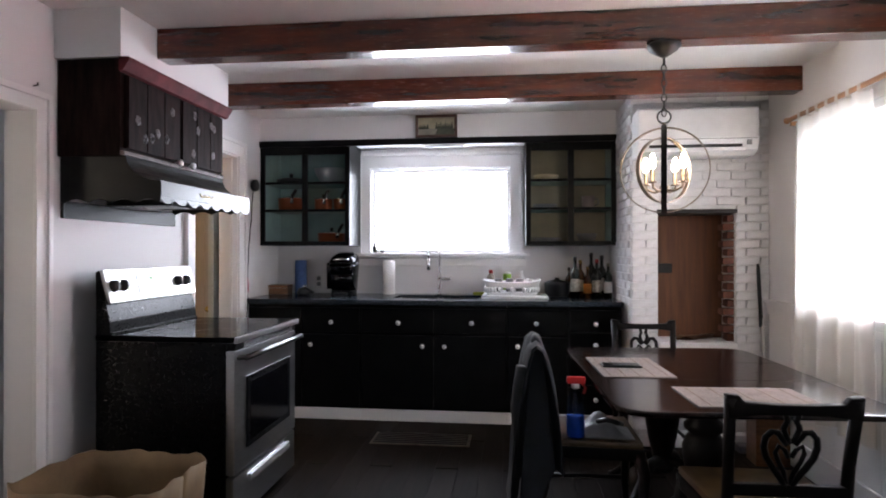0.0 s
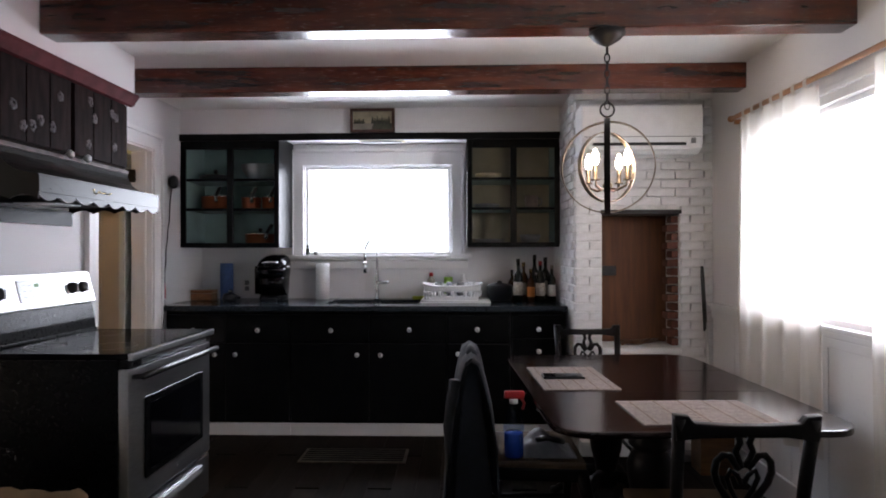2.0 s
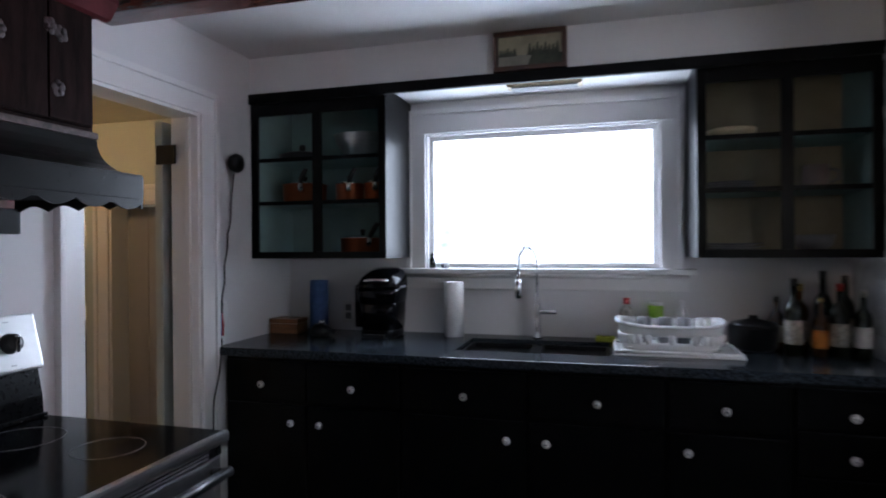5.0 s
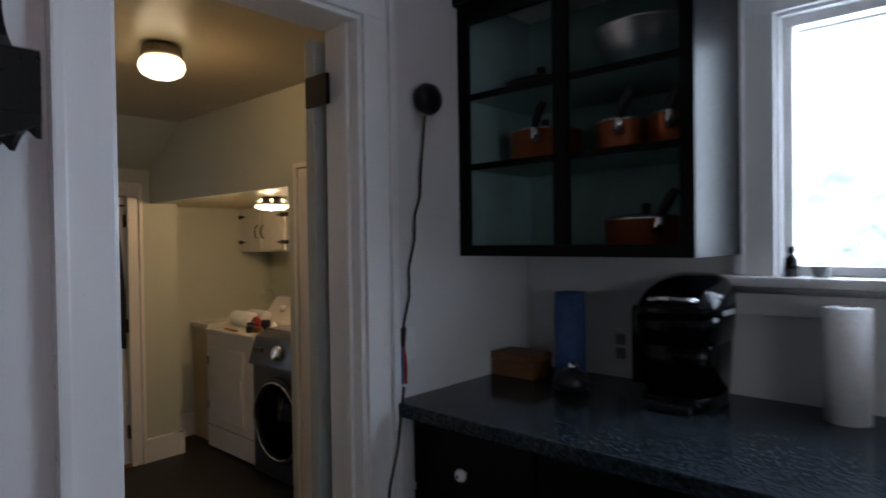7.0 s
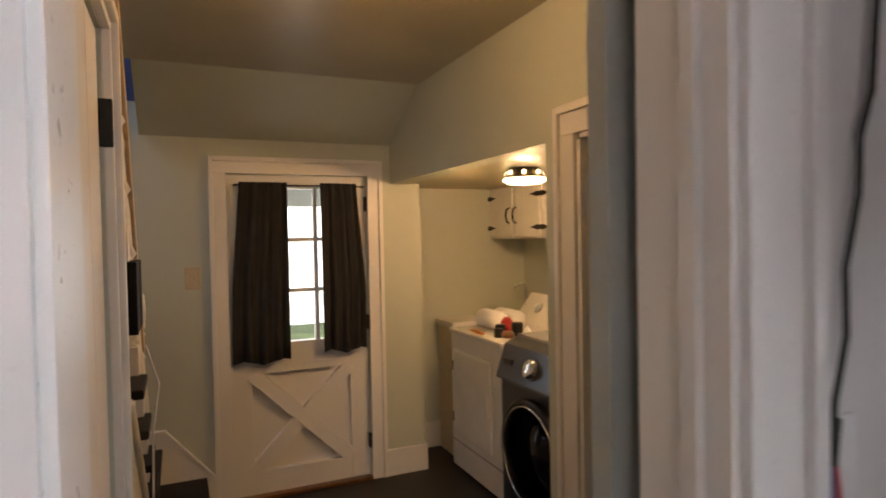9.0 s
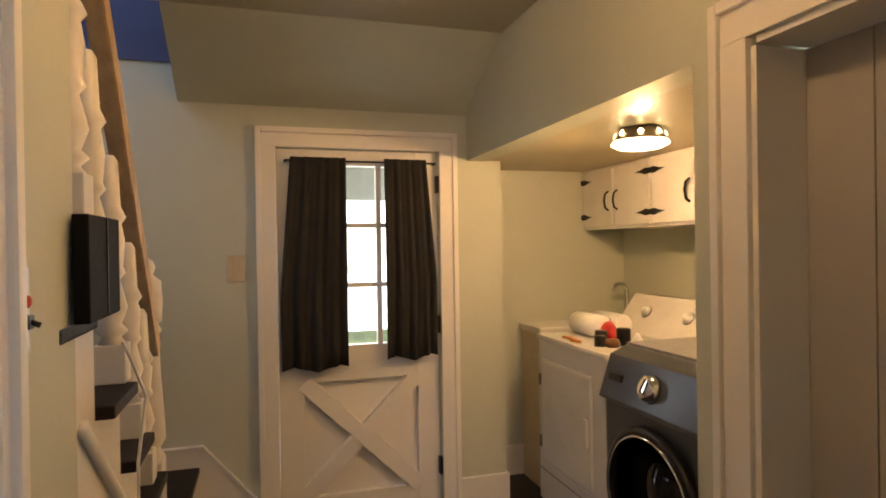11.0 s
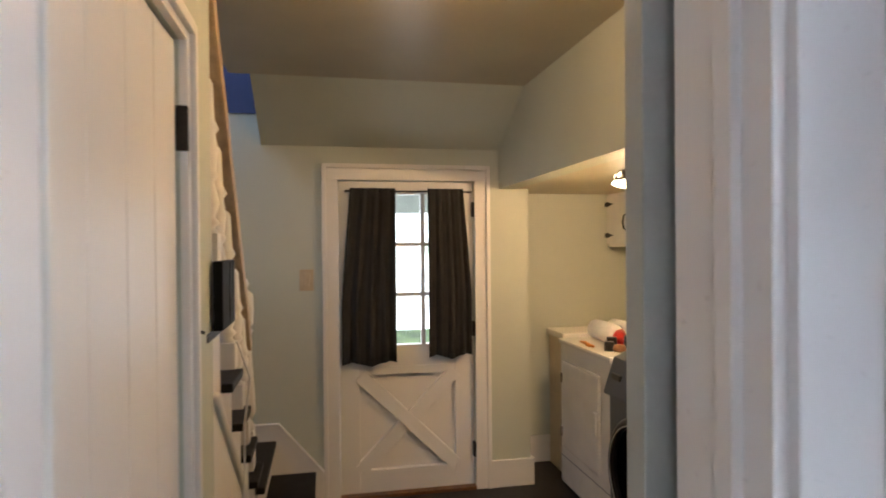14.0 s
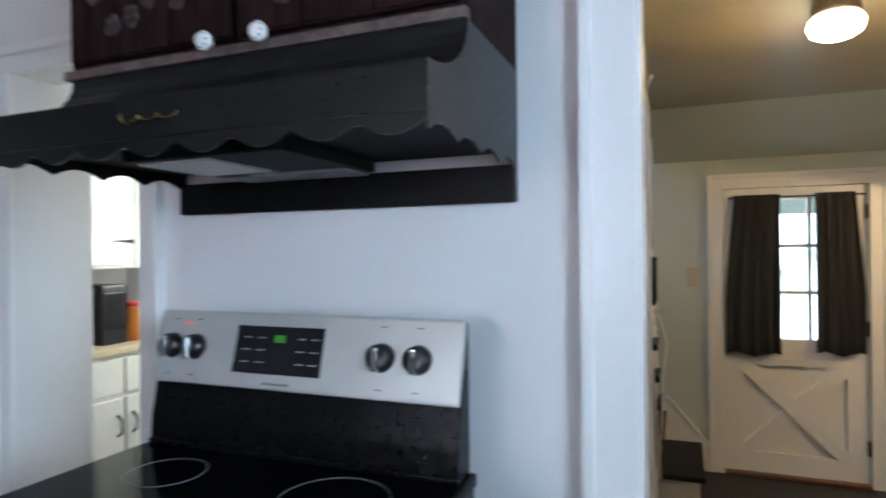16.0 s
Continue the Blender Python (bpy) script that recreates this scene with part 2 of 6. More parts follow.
    "amber": material("amber_bottle", (0.06, 0.022, 0.006), 0.08, vary=0.2, scale=9, fine=70, bump=0.0),
    "label": material("paper_label", (0.45, 0.42, 0.36), 0.7, vary=0.3, scale=50, fine=160, bump=0.05),
    "closet": material("closet_door_paint", (0.34, 0.32, 0.30), 0.45, vary=0.03, scale=4, fine=120, bump=0.08),
    "doorgrey": material("grey_green_door_paint", (0.40, 0.43, 0.41), 0.35, vary=0.06, scale=6, fine=120, bump=0.08),
    "grass": material("grass", (0.09, 0.14, 0.04), 0.9, vary=0.4, scale=3, fine=40, bump=0.5),
    "siding": material("white_siding", (0.75, 0.75, 0.74), 0.6, vary=0.06, scale=3, fine=60, bump=0.1),
    "filter": material("aluminium_filter", (0.45, 0.46, 0.45), 0.45, 0.7, vary=0.15, scale=120, fine=260, bump=0.4),
    "screen": material("dark_display", (0.010, 0.010, 0.012), 0.1, vary=0.1, scale=12, fine=100, bump=0.0),
    "led": material("green_display_digits", (0.03, 0.16, 0.012), 0.4, emit=((0.25, 1.0, 0.05), 0.05)),
    "redled": material("red_indicator_light", (0.3, 0.01, 0.01), 0.4, emit=((1.0, 0.05, 0.02), 1.5)),
    "bulb": material("lit_bulb", (0.9, 0.8, 0.6), 0.3, emit=((1.0, 0.86, 0.64), 40.0)),
    "globe": material("lit_opal_globe", (0.9, 0.85, 0.75), 0.3, emit=((1.0, 0.78, 0.46), 9.0)),
    "hoodblack": material("glossy_hood_enamel", (0.008, 0.008, 0.008), 0.3, vary=0.2, scale=7, fine=110, bump=0.02, spec=0.25),
    "dusty": material("dusty_worn_wood", (0.11, 0.075, 0.07), 0.6, vary=0.35, scale=30, fine=120, bump=0.2),
    "flower": material("faded_flower_paint", (0.075, 0.052, 0.052), 0.55, vary=0.3, scale=60, fine=160, bump=0.0),
    "canvas_sky": material("painting_sky", (0.36, 0.32, 0.22), 0.6, vary=0.15, scale=10, fine=60, bump=0.1),
    "canvas_dark": material("painting_trees", (0.05, 0.055, 0.035), 0.6, vary=0.3, scale=20, fine=80, bump=0.1),
    "canvas_lake": material("painting_lake", (0.24, 0.23, 0.19), 0.5, vary=0.2, scale=14, fine=80, bump=0.1),
    "frame": material("walnut_frame", (0.06, 0.022, 0.012), 0.35, vary=0.3, scale=20, fine=100, bump=0.1),
    "spongecol": material("yellow_green_sponge", (0.42, 0.45, 0.05), 0.9, vary=0.15, scale=60, fine=240, bump=0.6),
    "wire": material("black_cable", (0.012, 0.012, 0.012), 0.5, vary=0.1, scale=30, fine=100, bump=0.0),
    "grey": material("grey_plastic", (0.22, 0.22, 0.23), 0.4, vary=0.1, scale=20, fine=100, bump=0.03),
    "tan": material("tan_cabinet_lining", (0.30, 0.27, 0.20), 0.55, vary=0.1, scale=5, fine=120, bump=0.05),
    "pinkgrey": material("pinkish_stoneware", (0.26, 0.20, 0.19), 0.35, vary=0.12, scale=16, fine=100, bump=0.02),
    "mattblack": material("matt_black_board", (0.006, 0.006, 0.006), 0.65, vary=0.15, scale=9, fine=120, bump=0.05, spec=0.15),
}
GLASS = glass("window_glass")
SHEER = sheer("sheer_curtain", (0.82, 0.79, 0.75), 0.13)


# ---- building blocks ----
ORIGIN = {}


def thing(name, loc, label, category, group="", kind=""):
    ob = new(name)
    ob.location = loc
    ob.empty_display_size = 0.05
    ORIGIN[ob.name] = Vector(loc)
    return tagged(ob, label, category, group, kind)


def part(name, bm, mat, parent=None, label=""):
    """Links a bmesh in world coordinates as one mesh under parent."""
    me = bpy.data.meshes.new(name)
    o = ORIGIN.get(parent.name) if parent else None
    if o is not None:
        bmesh.ops.translate(bm, verts=bm.verts, vec=-o)
    bm.to_mesh(me)
    bm.free()
    me.materials.append(M[mat] if isinstance(mat, str) else mat)
    ob = new(name, me)
    if parent:
        ob.parent = parent
        ORIGIN[ob.name] = o
    return tagged(ob, label)


def solid(name, bm, mat, label, category, kind="", group=""):
    """A thing that is one mesh."""
    return tagged(part(name, bm, mat), label, category, group, kind)


def box(x0, x1, y0, y1, z0, z1, bev=0.0, bm=None):
    tmp = bmesh.new()
    bmesh.ops.create_cube(tmp, size=1)
    for v in tmp.verts:
        v.co = Vector(((x0 + x1) / 2 + v.co.x * (x1 - x0), (y0 + y1) / 2 + v.co.y * (y1 - y0), (z0 + z1) / 2 + v.co.z * (z1 - z0)))
    if bev:
        bmesh.ops.bevel(tmp, geom=tmp.edges[:], offset=bev, segments=2, profile=0.7, affect="EDGES")
    return merge(bm, tmp)


def merge(bm, tmp):
    if bm is None:
        return tmp
    me = bpy.data.meshes.new("tmp")
    tmp.to_mesh(me)
    tmp.free()
    bm.from_mesh(me)
    bpy.data.meshes.remove(me)
    return bm


def smooth(bm):
    for f in bm.faces:
        f.smooth = True
    return bm


def lathe(profile, x, y, seg=24, bm=None, axis="z", z=0.0):
    """Turns (radius, height) pairs round an axis through (x, y, z)."""
    tmp = bmesh.new()
    rings = []
    for r, h in profile:
        ring = []
        for i in range(seg):
            a = 2 * math.pi * i / seg
            p = Vector((r * math.cos(a), r * math.sin(a), h))
            if axis == "y":
                p = Vector((p.x, -p.z, p.y))
            elif axis == "x":
                p = Vector((p.z, p.y, -p.x))
            ring.append(tmp.verts.new(p + Vector((x, y, z))))
        rings.append(ring)
    for a, b in zip(rings, rings[1:]):
        for i in range(seg):
            tmp.faces.new((a[i], a[(i + 1) % seg], b[(i + 1) % seg], b[i]))
    tmp.faces.new(rings[0][::-1])
    tmp.faces.new(rings[-1])
    smooth(tmp)
    bmesh.ops.recalc_face_normals(tmp, faces=tmp.faces)
    return merge(bm, tmp)


def tube(pts, r, seg=8, bm=None, closed=False):
    """A round bar along points; r is one radius or one for each point."""
    tmp = bmesh.new()
    pts = [Vector(p) for p in pts]
    rad = r if isinstance(r, (list, tuple)) else [r] * len(pts)
    rings, side = [], None
    for i, p in enumerate(pts):
        if closed:
            d = pts[(i + 1) % len(pts)] - pts[i - 1]
        else:
            d = pts[min(i + 1, len(pts) - 1)] - pts[max(i - 1, 0)]
        d.normalize()
        if side is None:
            side = d.orthogonal().normalized()
        side = (side - d * side.dot(d)).normalized()
        up = d.cross(side)
        rings.append([tmp.verts.new(p + rad[i] * (math.cos(2 * math.pi * k / seg) * side + math.sin(2 * math.pi * k / seg) * up)) for k in range(seg)])
    pairs = list(zip(rings, rings[1:])) + ([(rings[-1], rings[0])] if closed else [])
    for a, b in pairs:
        for k in range(seg):
            tmp.faces.new((a[k], a[(k + 1) % seg], b[(k + 1) % seg], b[k]))
    if not closed:
        tmp.faces.new(rings[0][::-1])
        tmp.faces.new(rings[-1])
    smooth(tmp)
    bmesh.ops.recalc_face_normals(tmp, faces=tmp.faces)
    return merge(bm, tmp)


def prism(outline, axis, a0, a1, bm=None, bev=0.0):
    """An outline in the two other axes (in the order x, y, z), pushed along axis from a0 to a1."""
    tmp = bmesh.new()

    def at(u, v, w):
        return {"x": (w, u, v), "y": (u, w, v), "z": (u, v, w)}[axis]
    lo = [tmp.verts.new(at(u, v, a0)) for u, v in outline]
    hi = [tmp.verts.new(at(u, v, a1)) for u, v in outline]
    k = len(outline)
    tmp.faces.new(lo)
    tmp.faces.new(hi[::-1])
    for i in range(k):
        tmp.faces.new((lo[i], hi[i], hi[(i + 1) % k], lo[(i + 1) % k]))
    bmesh.ops.recalc_face_normals(tmp, faces=tmp.faces)
    if bev:
        bmesh.ops.bevel(tmp, geom=tmp.edges[:], offset=bev, segments=2, profile=0.7, affect="EDGES")
    return merge(bm, tmp)


def sheet(fn, nu, nv, thick=0.0, bm=None):
    """A surface fn(u, v), u and v from 0 to 1, with a thickness."""
    tmp = bmesh.new()
    g = [[tmp.verts.new(fn(i / nu, j / nv)) for j in range(nv + 1)] for i in range(nu + 1)]
    for i in range(nu):
        for j in range(nv):
            tmp.faces.new((g[i][j], g[i + 1][j], g[i + 1][j + 1], g[i][j + 1]))
    smooth(tmp)
    bmesh.ops.recalc_face_normals(tmp, faces=tmp.faces)
    if thick:
        bmesh.ops.solidify(tmp, geom=tmp.faces[:], thickness=thick)
    return merge(bm, tmp)


def wall_holes(axis, c0, c1, u0, u1, z0, z1, holes):
    """A wall square to axis between c0 and c1, from u0 to u1, with openings (ua, ub, za, zb) through it."""
    us = sorted({u0, u1, *[h[0] for h in holes], *[h[1] for h in holes]})
    bm = None
    for a, b in zip(us, us[1:]):
        cuts = sorted((h[2], h[3]) for h in holes if h[0] <= a and h[1] >= b)
        z = z0
        for za, zb in cuts + [(z1, z1)]:
            if za - z > 1e-4:
                bm = box(c0, c1, a, b, z, za, bm=bm) if axis == "x" else box(a, b, c0, c1, z, za, bm=bm)
            z = zb
    bmesh.ops.remove_doubles(bm, verts=bm.verts, dist=1e-5)
    seen, inner = {}, []
    for f in bm.faces:
        key = tuple(sorted(tuple(round(c, 4) for c in v.co) for v in f.verts))
        if key in seen:
            inner += [f, seen[key]]
        seen[key] = f
    if inner:
        bmesh.ops.delete(bm, geom=list(set(inner)), context="FACES_ONLY")
    return bm


# ---- structure ----
XW, XR, YB, ZC = -1.53, 2.31, 5.42, 2.44
HX, HF, HC = -1.67, -0.12, 2.22     # hall face of the kitchen wall, hall floor, hall ceiling
S = "structure"
solid("floor", box(XW - 0.3, XR + 0.2, -2.6, YB + 0.2, -0.2, -0.012), "floor", "dark stained kitchen floor under the boards", "floor", S)
solid("ceiling", box(HX, XR + 0.2, -2.6, YB + 0.2, ZC, ZC + 0.15), "ceil", "white plaster kitchen ceiling between dark beams", "ceiling", S)
solid("wall_west", wall_holes("x", HX, XW, -2.6, YB + 0.2, -0.2, ZC, [(3.947, 4.603, -0.2, 2.06), (2.05, 2.60, -0.2, 1.95)]), "wall", "white painted plaster wall behind the stove", "wall", S)
solid("wall_north", wall_holes("y", YB, YB + 0.2, HX, XR + 0.2, -0.2, ZC, [(-0.66, 0.56, 1.31, 2.05)]), "wall", "white painted wall behind the sink", "wall", S)
solid("wall_east", wall_holes("x", XR, XR + 0.07, -2.6, YB, -0.2, ZC, [(2.0, 3.86, 1.0, 2.0)]), "wall", "white painted wall with the curtained window", "wall", S)
# its opening belongs to an added window that stays out of view
solid("wall_south", wall_holes("y", -2.6, -2.4, HX, XR + 0.2, -0.2, ZC, [(0.2, 1.6, 0.95, 2.1)]), "wall", "white painted wall at the end of the kitchen", "wall", S)
solid("bulkhead_sink", box(XW, 1.395, 5.02, YB, 2.235, ZC), "wall", "white bulkhead above the wall cabinets", "bulkhead", S)
solid("bulkhead_hood", box(XW, -1.2, 2.72, 3.77, 2.215, ZC), "wall", "white boxed bulkhead above the hood cabinet", "bulkhead", S)
for k, y in enumerate((3.0, 3.98)):
    bm = box(-1.2 if k == 0 else XW, XR, y, y + 0.115, 2.29, ZC, 0.008)
    solid("ceiling_beam", bm, "beam", "reddish-brown varnished timber ceiling beam", "beam", S, "ceiling beams")
# chimney breast with its recess
CX0, CY = 1.40, 4.45
solid("chimney_breast", wall_holes("y", CY + 0.012, YB, CX0 + 0.012, XR, 0, ZC, [(1.58, 2.09, 0.70, 1.61)]), "mortar", "white painted brick chimney breast with a recess", "chimney", S)
solid("recess_back", box(1.56, 2.11, 4.72, 4.76, 0.62, 1.65), "panel", "brown wooden panel at the back of the recess", "panel", S)
# hall
solid("hall_floor", box(-5.3, XW, 3.0, 6.7, -0.3, HF), "hallfloor", "dark hall floor", "floor", S)
solid("hall_wall_west", wall_holes("x", -4.90, -4.64, 2.6, 5.46, -0.3, 4.4, [(4.29, 5.11, -0.3, 1.76)]), "green", "sage green painted wall around the back door", "wall", S)
solid("hall_wall_south", wall_holes("y", 3.76, 3.90, -2.84, HX, -0.3, HC, [(-2.475, -1.78, -0.3, 1.83)]), "green", "sage green painted wall beside the stairs", "wall", S)
solid("hall_wall_north", wall_holes("y", 5.265, 5.38, -4.64, HX, -0.3, HC, [(-4.64, -2.90, -0.3, 1.716), (-2.71, -1.90, -0.3, 1.72)]), "green", "sage green painted wall over the laundry alcove", "wall", S)
solid("hall_ceiling", box(-4.14, HX, 3.76, 5.38, HC, HC + 0.12), "hallceil", "olive glossy hall ceiling", "ceiling", S)
solid("hall_sloping_ceiling", prism([(-4.64, 1.954), (-4.14, HC), (-4.14, HC + 0.12), (-4.64, HC + 0.12)], "y", 3.86, 5.264), "green", "sage green sloping bulkhead over the back door", "ceiling", S)
solid("alcove_walls", wall_holes("x", -5.2, -5.0, 5.38, 6.7, -0.3, 1.9, []), "green", "sage green wall of the laundry alcove", "wall", S)
solid("alcove_wall_back", box(-5.0, -2.714, 6.45, 6.6, -0.3, 1.9), "green", "sage green wall behind the washing machines", "wall", S)
solid("alcove_wall_side", box(-2.75, -2.714, 5.38, 6.45, -0.3, 1.9), "green", "sage green wall of the laundry alcove", "wall", S)
solid("alcove_ceiling", box(-5.0, -2.75, 5.38, 6.45, 1.72, 1.9), "hallceil", "yellowish ceiling of the laundry alcove", "ceiling", S)
solid("alcove_pier", box(-5.0, -4.90, 5.30, 5.46, -0.3, 1.72), "green", "sage green wall end beside the alcove", "wall", S)
solid("stairwell_wall_south", box(-4.9, -1.7, 2.5, 2.64, -0.3, 4.4), "wall", "white wall of the stairwell", "wall", S)
solid("stairwell_wall_north", box(-4.64, -2.3, 3.86, 3.93, HC + 0.12, 4.4), "wall", "white wall of the upper stairwell", "wall", S)
solid("stairwell_wall_east", box(-2.4, -2.3, 2.64, 3.76, 2.6, 4.4), "wall", "white wall of the upper stairwell", "wall", S)
solid("stairwell_ceiling", box(-4.9, -2.3, 2.5, 3.93, 4.4, 4.5), "bluewall", "dark blue stairwell ceiling", "ceiling", S)
solid("stairwell_blue_band", box(-4.64, -4.632, 2.64, 3.855, 2.13, 4.4), "bluewall", "dark blue upper part of the stairwell wall", "wall", S)
# pantry seen through the opening beside the stove
solid("pantry_floor", box(-3.1, HX, 0.7, 2.64, -0.2, -0.005), "floor", "dark pantry floor", "floor", S)
solid("pantry_ceiling", box(-3.1, HX, 0.7, 2.49, 2.3, 2.4), "ceil", "white pantry ceiling", "ceiling", S)
solid("pantry_wall_west", box(-3.2, -3.1, 0.7, 2.49, -0.2, 2.4), "wall", "white pantry wall", "wall", S)
solid("pantry_wall_south", box(-3.2, HX, 0.6, 0.7, -0.2, 2.4), "wall", "white pantry wall", "wall", S)
solid("pantry_jamb", box(-1.80, HX, 1.94, 2.05, -0.2, 2.3), "wall", "white deep jamb of the pantry opening", "wall", S)
solid("ground", box(-60, 60, -60, 60, -0.9, -0.6), "grass", "grass outside the windows", "ground", S)


# ---- kitchen: trim ----
def casing(name, axis, face, out, u0, u1, z0, z1, w, label, mat="trim", head=None):
    """Door or window casing on a wall face: two legs and a head, each with a proud outer band."""
    ob = thing(name, (face, u0, z0) if axis == "x" else (u0, face, z0), label, "trim", kind=S)
    head = head or w

    def slab(pn, a0, a1, b0, b1, band):
        d0, d1 = sorted((face, face + out * 0.018))
        e0, e1 = sorted((face, face + out * 0.032))
        bm = box(d0, d1, a0, a1, b0, b1, 0.003) if axis == "x" else box(a0, a1, d0, d1, b0, b1, 0.003)
        k0, k1, h0, h1 = band
        bm = box(e0, e1, k0, k1, h0, h1, 0.006, bm) if axis == "x" else box(k0, k1, e0, e1, h0, h1, 0.006, bm)
        part(pn, bm, mat, ob)
    slab("leg", u0 - w, u0, z0, z1, (u0 - w - 0.002, u0 - w + 0.024, z0, z1 + head))
    slab("leg", u1, u1 + w, z0, z1, (u1 + w - 0.024, u1 + w + 0.002, z0, z1 + head))
    slab("head", u0 - w + 0.024, u1 + w - 0.024, z1, z1 + head, (u0 - w + 0.024, u1 + w - 0.024, z1 + head - 0.026, z1 + head + 0.002))
    return ob


casing("hall_door_casing", "x", XW, 1, 3.947, 4.603, 0, 2.06, 0.11, "white gloss moulded casing around the hall doorway")
casing("pantry_casing", "x", XW, 1, 2.05, 2.60, 0, 1.95, 0.08, "white gloss casing around the pantry opening")
casing("sink_window_casing", "y", YB, -1, -0.67, 0.57, 1.31, 2.06, 0.105, "white moulded casing around the window over the sink", head=0.13)
casing("side_window_casing", "x", XR, -1, 2.0, 3.86, 1.0, 2.0, 0.07, "white casing around the curtained window")


def sash(name, axis, face, u0, u1, z0, z1, bars, label):
    """A fixed sash of frame bars and one pane set in an opening."""
    ob = thing(name, (face, u0, z0) if axis == "x" else (u0, face, z0), label, "window", kind=S)

    def bar(a0, a1, b0, b1, pn="window_frame"):
        bm = box(face, face + 0.05, a0, a1, b0, b1, 0.004) if axis == "x" else box(a0, a1, face, face + 0.05, b0, b1, 0.004)
        part(pn, bm, "trim", ob)
    w = 0.028
    bar(u0, u1, z0, z0 + w)
    bar(u0, u1, z1 - w, z1)
    bar(u0, u0 + w, z0 + w, z1 - w)
    bar(u1 - w, u1, z0 + w, z1 - w)
    for b in bars:
        bar(u0 + w, u1 - w, b - 0.02, b + 0.02, "meeting_rail")
    g = box(face + 0.022, face + 0.026, u0 + w, u1 - w, z0 + w, z1 - w) if axis == "x" else box(u0 + w, u1 - w, face + 0.022, face + 0.026, z0 + w, z1 - w)
    pane = part("pane", g, GLASS, ob)
    pane.visible_shadow = False
    return ob


sash("window_sink", "y", YB + 0.03, -0.66, 0.56, 1.31, 2.05, [], "white framed window over the sink, bright daylight behind")
sash("window_side", "x", XR + 0.012, 2.0, 3.86, 1.0, 2.0, [], "white framed side window behind sheer curtains")
# this last sash is added, unseen, to go with the rear fill lamp
sash("added_rear_window", "y", -2.53, 0.2, 1.6, 0.95, 2.1, [1.5], "added white framed window, unseen behind the viewpoint")
sill = thing("sink_window_sill", (-0.05, 5.4, 1.28), "white window sill with a moulded apron", "window sill", kind=S)
part("stool", box(-0.83, 0.73, 5.335, 5.45, 1.282, 1.31, 0.008), "trim", sill)
part("apron", box(-0.80, 0.70, 5.396, 5.42, 1.195, 1.282, 0.006), "trim", sill)
part("moulding", tube([(-0.80, 5.393, 1.27), (0.70, 5.393, 1.27)], 0.012, 8), "trim", sill)
for y0, y1 in ((-2.4, 1.965), (2.685, 3.832)):
    solid("baseboard_west", box(XW, XW + 0.018, y0, y1, 0, 0.15, 0.004), "trim", "white painted baseboard", "baseboard", S)
# wainscot of the window wall
solid("baseboard_east", box(XR - 0.02, XR, -2.4, CY, 0, 0.17, 0.005), "trim", "white painted baseboard under the window", "baseboard", S)
rail_bm = box(XR - 0.045, XR, -2.4, CY, 0.978, 1.0, 0.006)
rail_bm = box(XR - 0.028, XR, -2.4, CY, 0.945, 0.979, 0.008, rail_bm)
rail_bm = box(XR - 0.018, XR, -2.4, CY, 0.90, 0.946, 0.005, rail_bm)
solid("chair_rail", rail_bm, "trim", "white moulded chair rail and apron under the window", "trim", S)
wains = thing("wainscot", (XR, 3, 0.17), "white vertical board wainscot under the window", "wainscot", kind=S)
for k in range(11):
    y = 4.44 - 0.31 * k
    part("board", box(XR - 0.008, XR, y - 0.304, y, 0.17, 0.90, 0.003), "trim", wains)

# ---- kitchen: base cabinets, worktop, sink ----
YF = 4.795


def knob(parent, x, y, z):
    """A white ceramic knob with a painted rosette, turned along y."""
    k = part("knob", lathe([(0.006, 0), (0.006, 0.012), (0.017, 0.016), (0.0185, 0.024), (0.014, 0.031), (0.004, 0.034)], x, y, 16, axis="y", z=z), "ceramic", parent, "white ceramic knob with painted petals")
    bm = None
    for i in range(8):
        a = i * math.pi / 4
        bm = lathe([(0.0028, 0), (0.0028, 0.002)], x + 0.0125 * math.cos(a), y - 0.029, 6, bm, "y", z + 0.0125 * math.sin(a))
    bm = lathe([(0.0045, 0), (0.0045, 0.002)], x, y - 0.034, 8, bm, "y", z)
    part("rosette", bm, "knobdark", k)


def front(parent, name, x0, x1, z0, z1, knobs):
    f = part(name, box(x0 + 0.006, x1 - 0.006, YF - 0.018, YF, z0 + 0.006, z1 - 0.006, 0.004), "black", parent)
    for kx, kz in knobs:
        knob(f, kx, YF - 0.018, kz)


def base_unit(x0, x1, drawers, doors, label):
    u = thing("base_cabinet", ((x0 + x1) / 2, 5.1, 0), label, "cabinet", "base cabinets under the worktop")
    part("body", box(x0 + 0.001, x1 - 0.001, YF, YB - 0.003, 0.09, 0.909), "black", u)
    part("toe_board", box(x0 + 0.001, x1 - 0.001, YF - 0.012, YF + 0.006, 0.0, 0.088, 0.003), "trim", u, "scuffed white toe board")
    for a, b, c, d, kx, kz in drawers:
        front(u, "drawer", a, b, c, d, [(kx, kz)])
    for a, b, kx, kz in doors:
        front(u, "door", a, b, 0.10, 0.675, [(kx, kz)])
    return u


base_unit(-1.525, -0.60, [(-1.52, -1.075, 0.685, 0.885, -1.31, 0.768), (-1.075, -0.605, 0.685, 0.885, -0.835, 0.768)], [(-1.52, -1.075, -1.15, 0.59), (-1.075, -0.605, -1.0, 0.59)], "black painted base cabinet with white knobs beside the doorway")
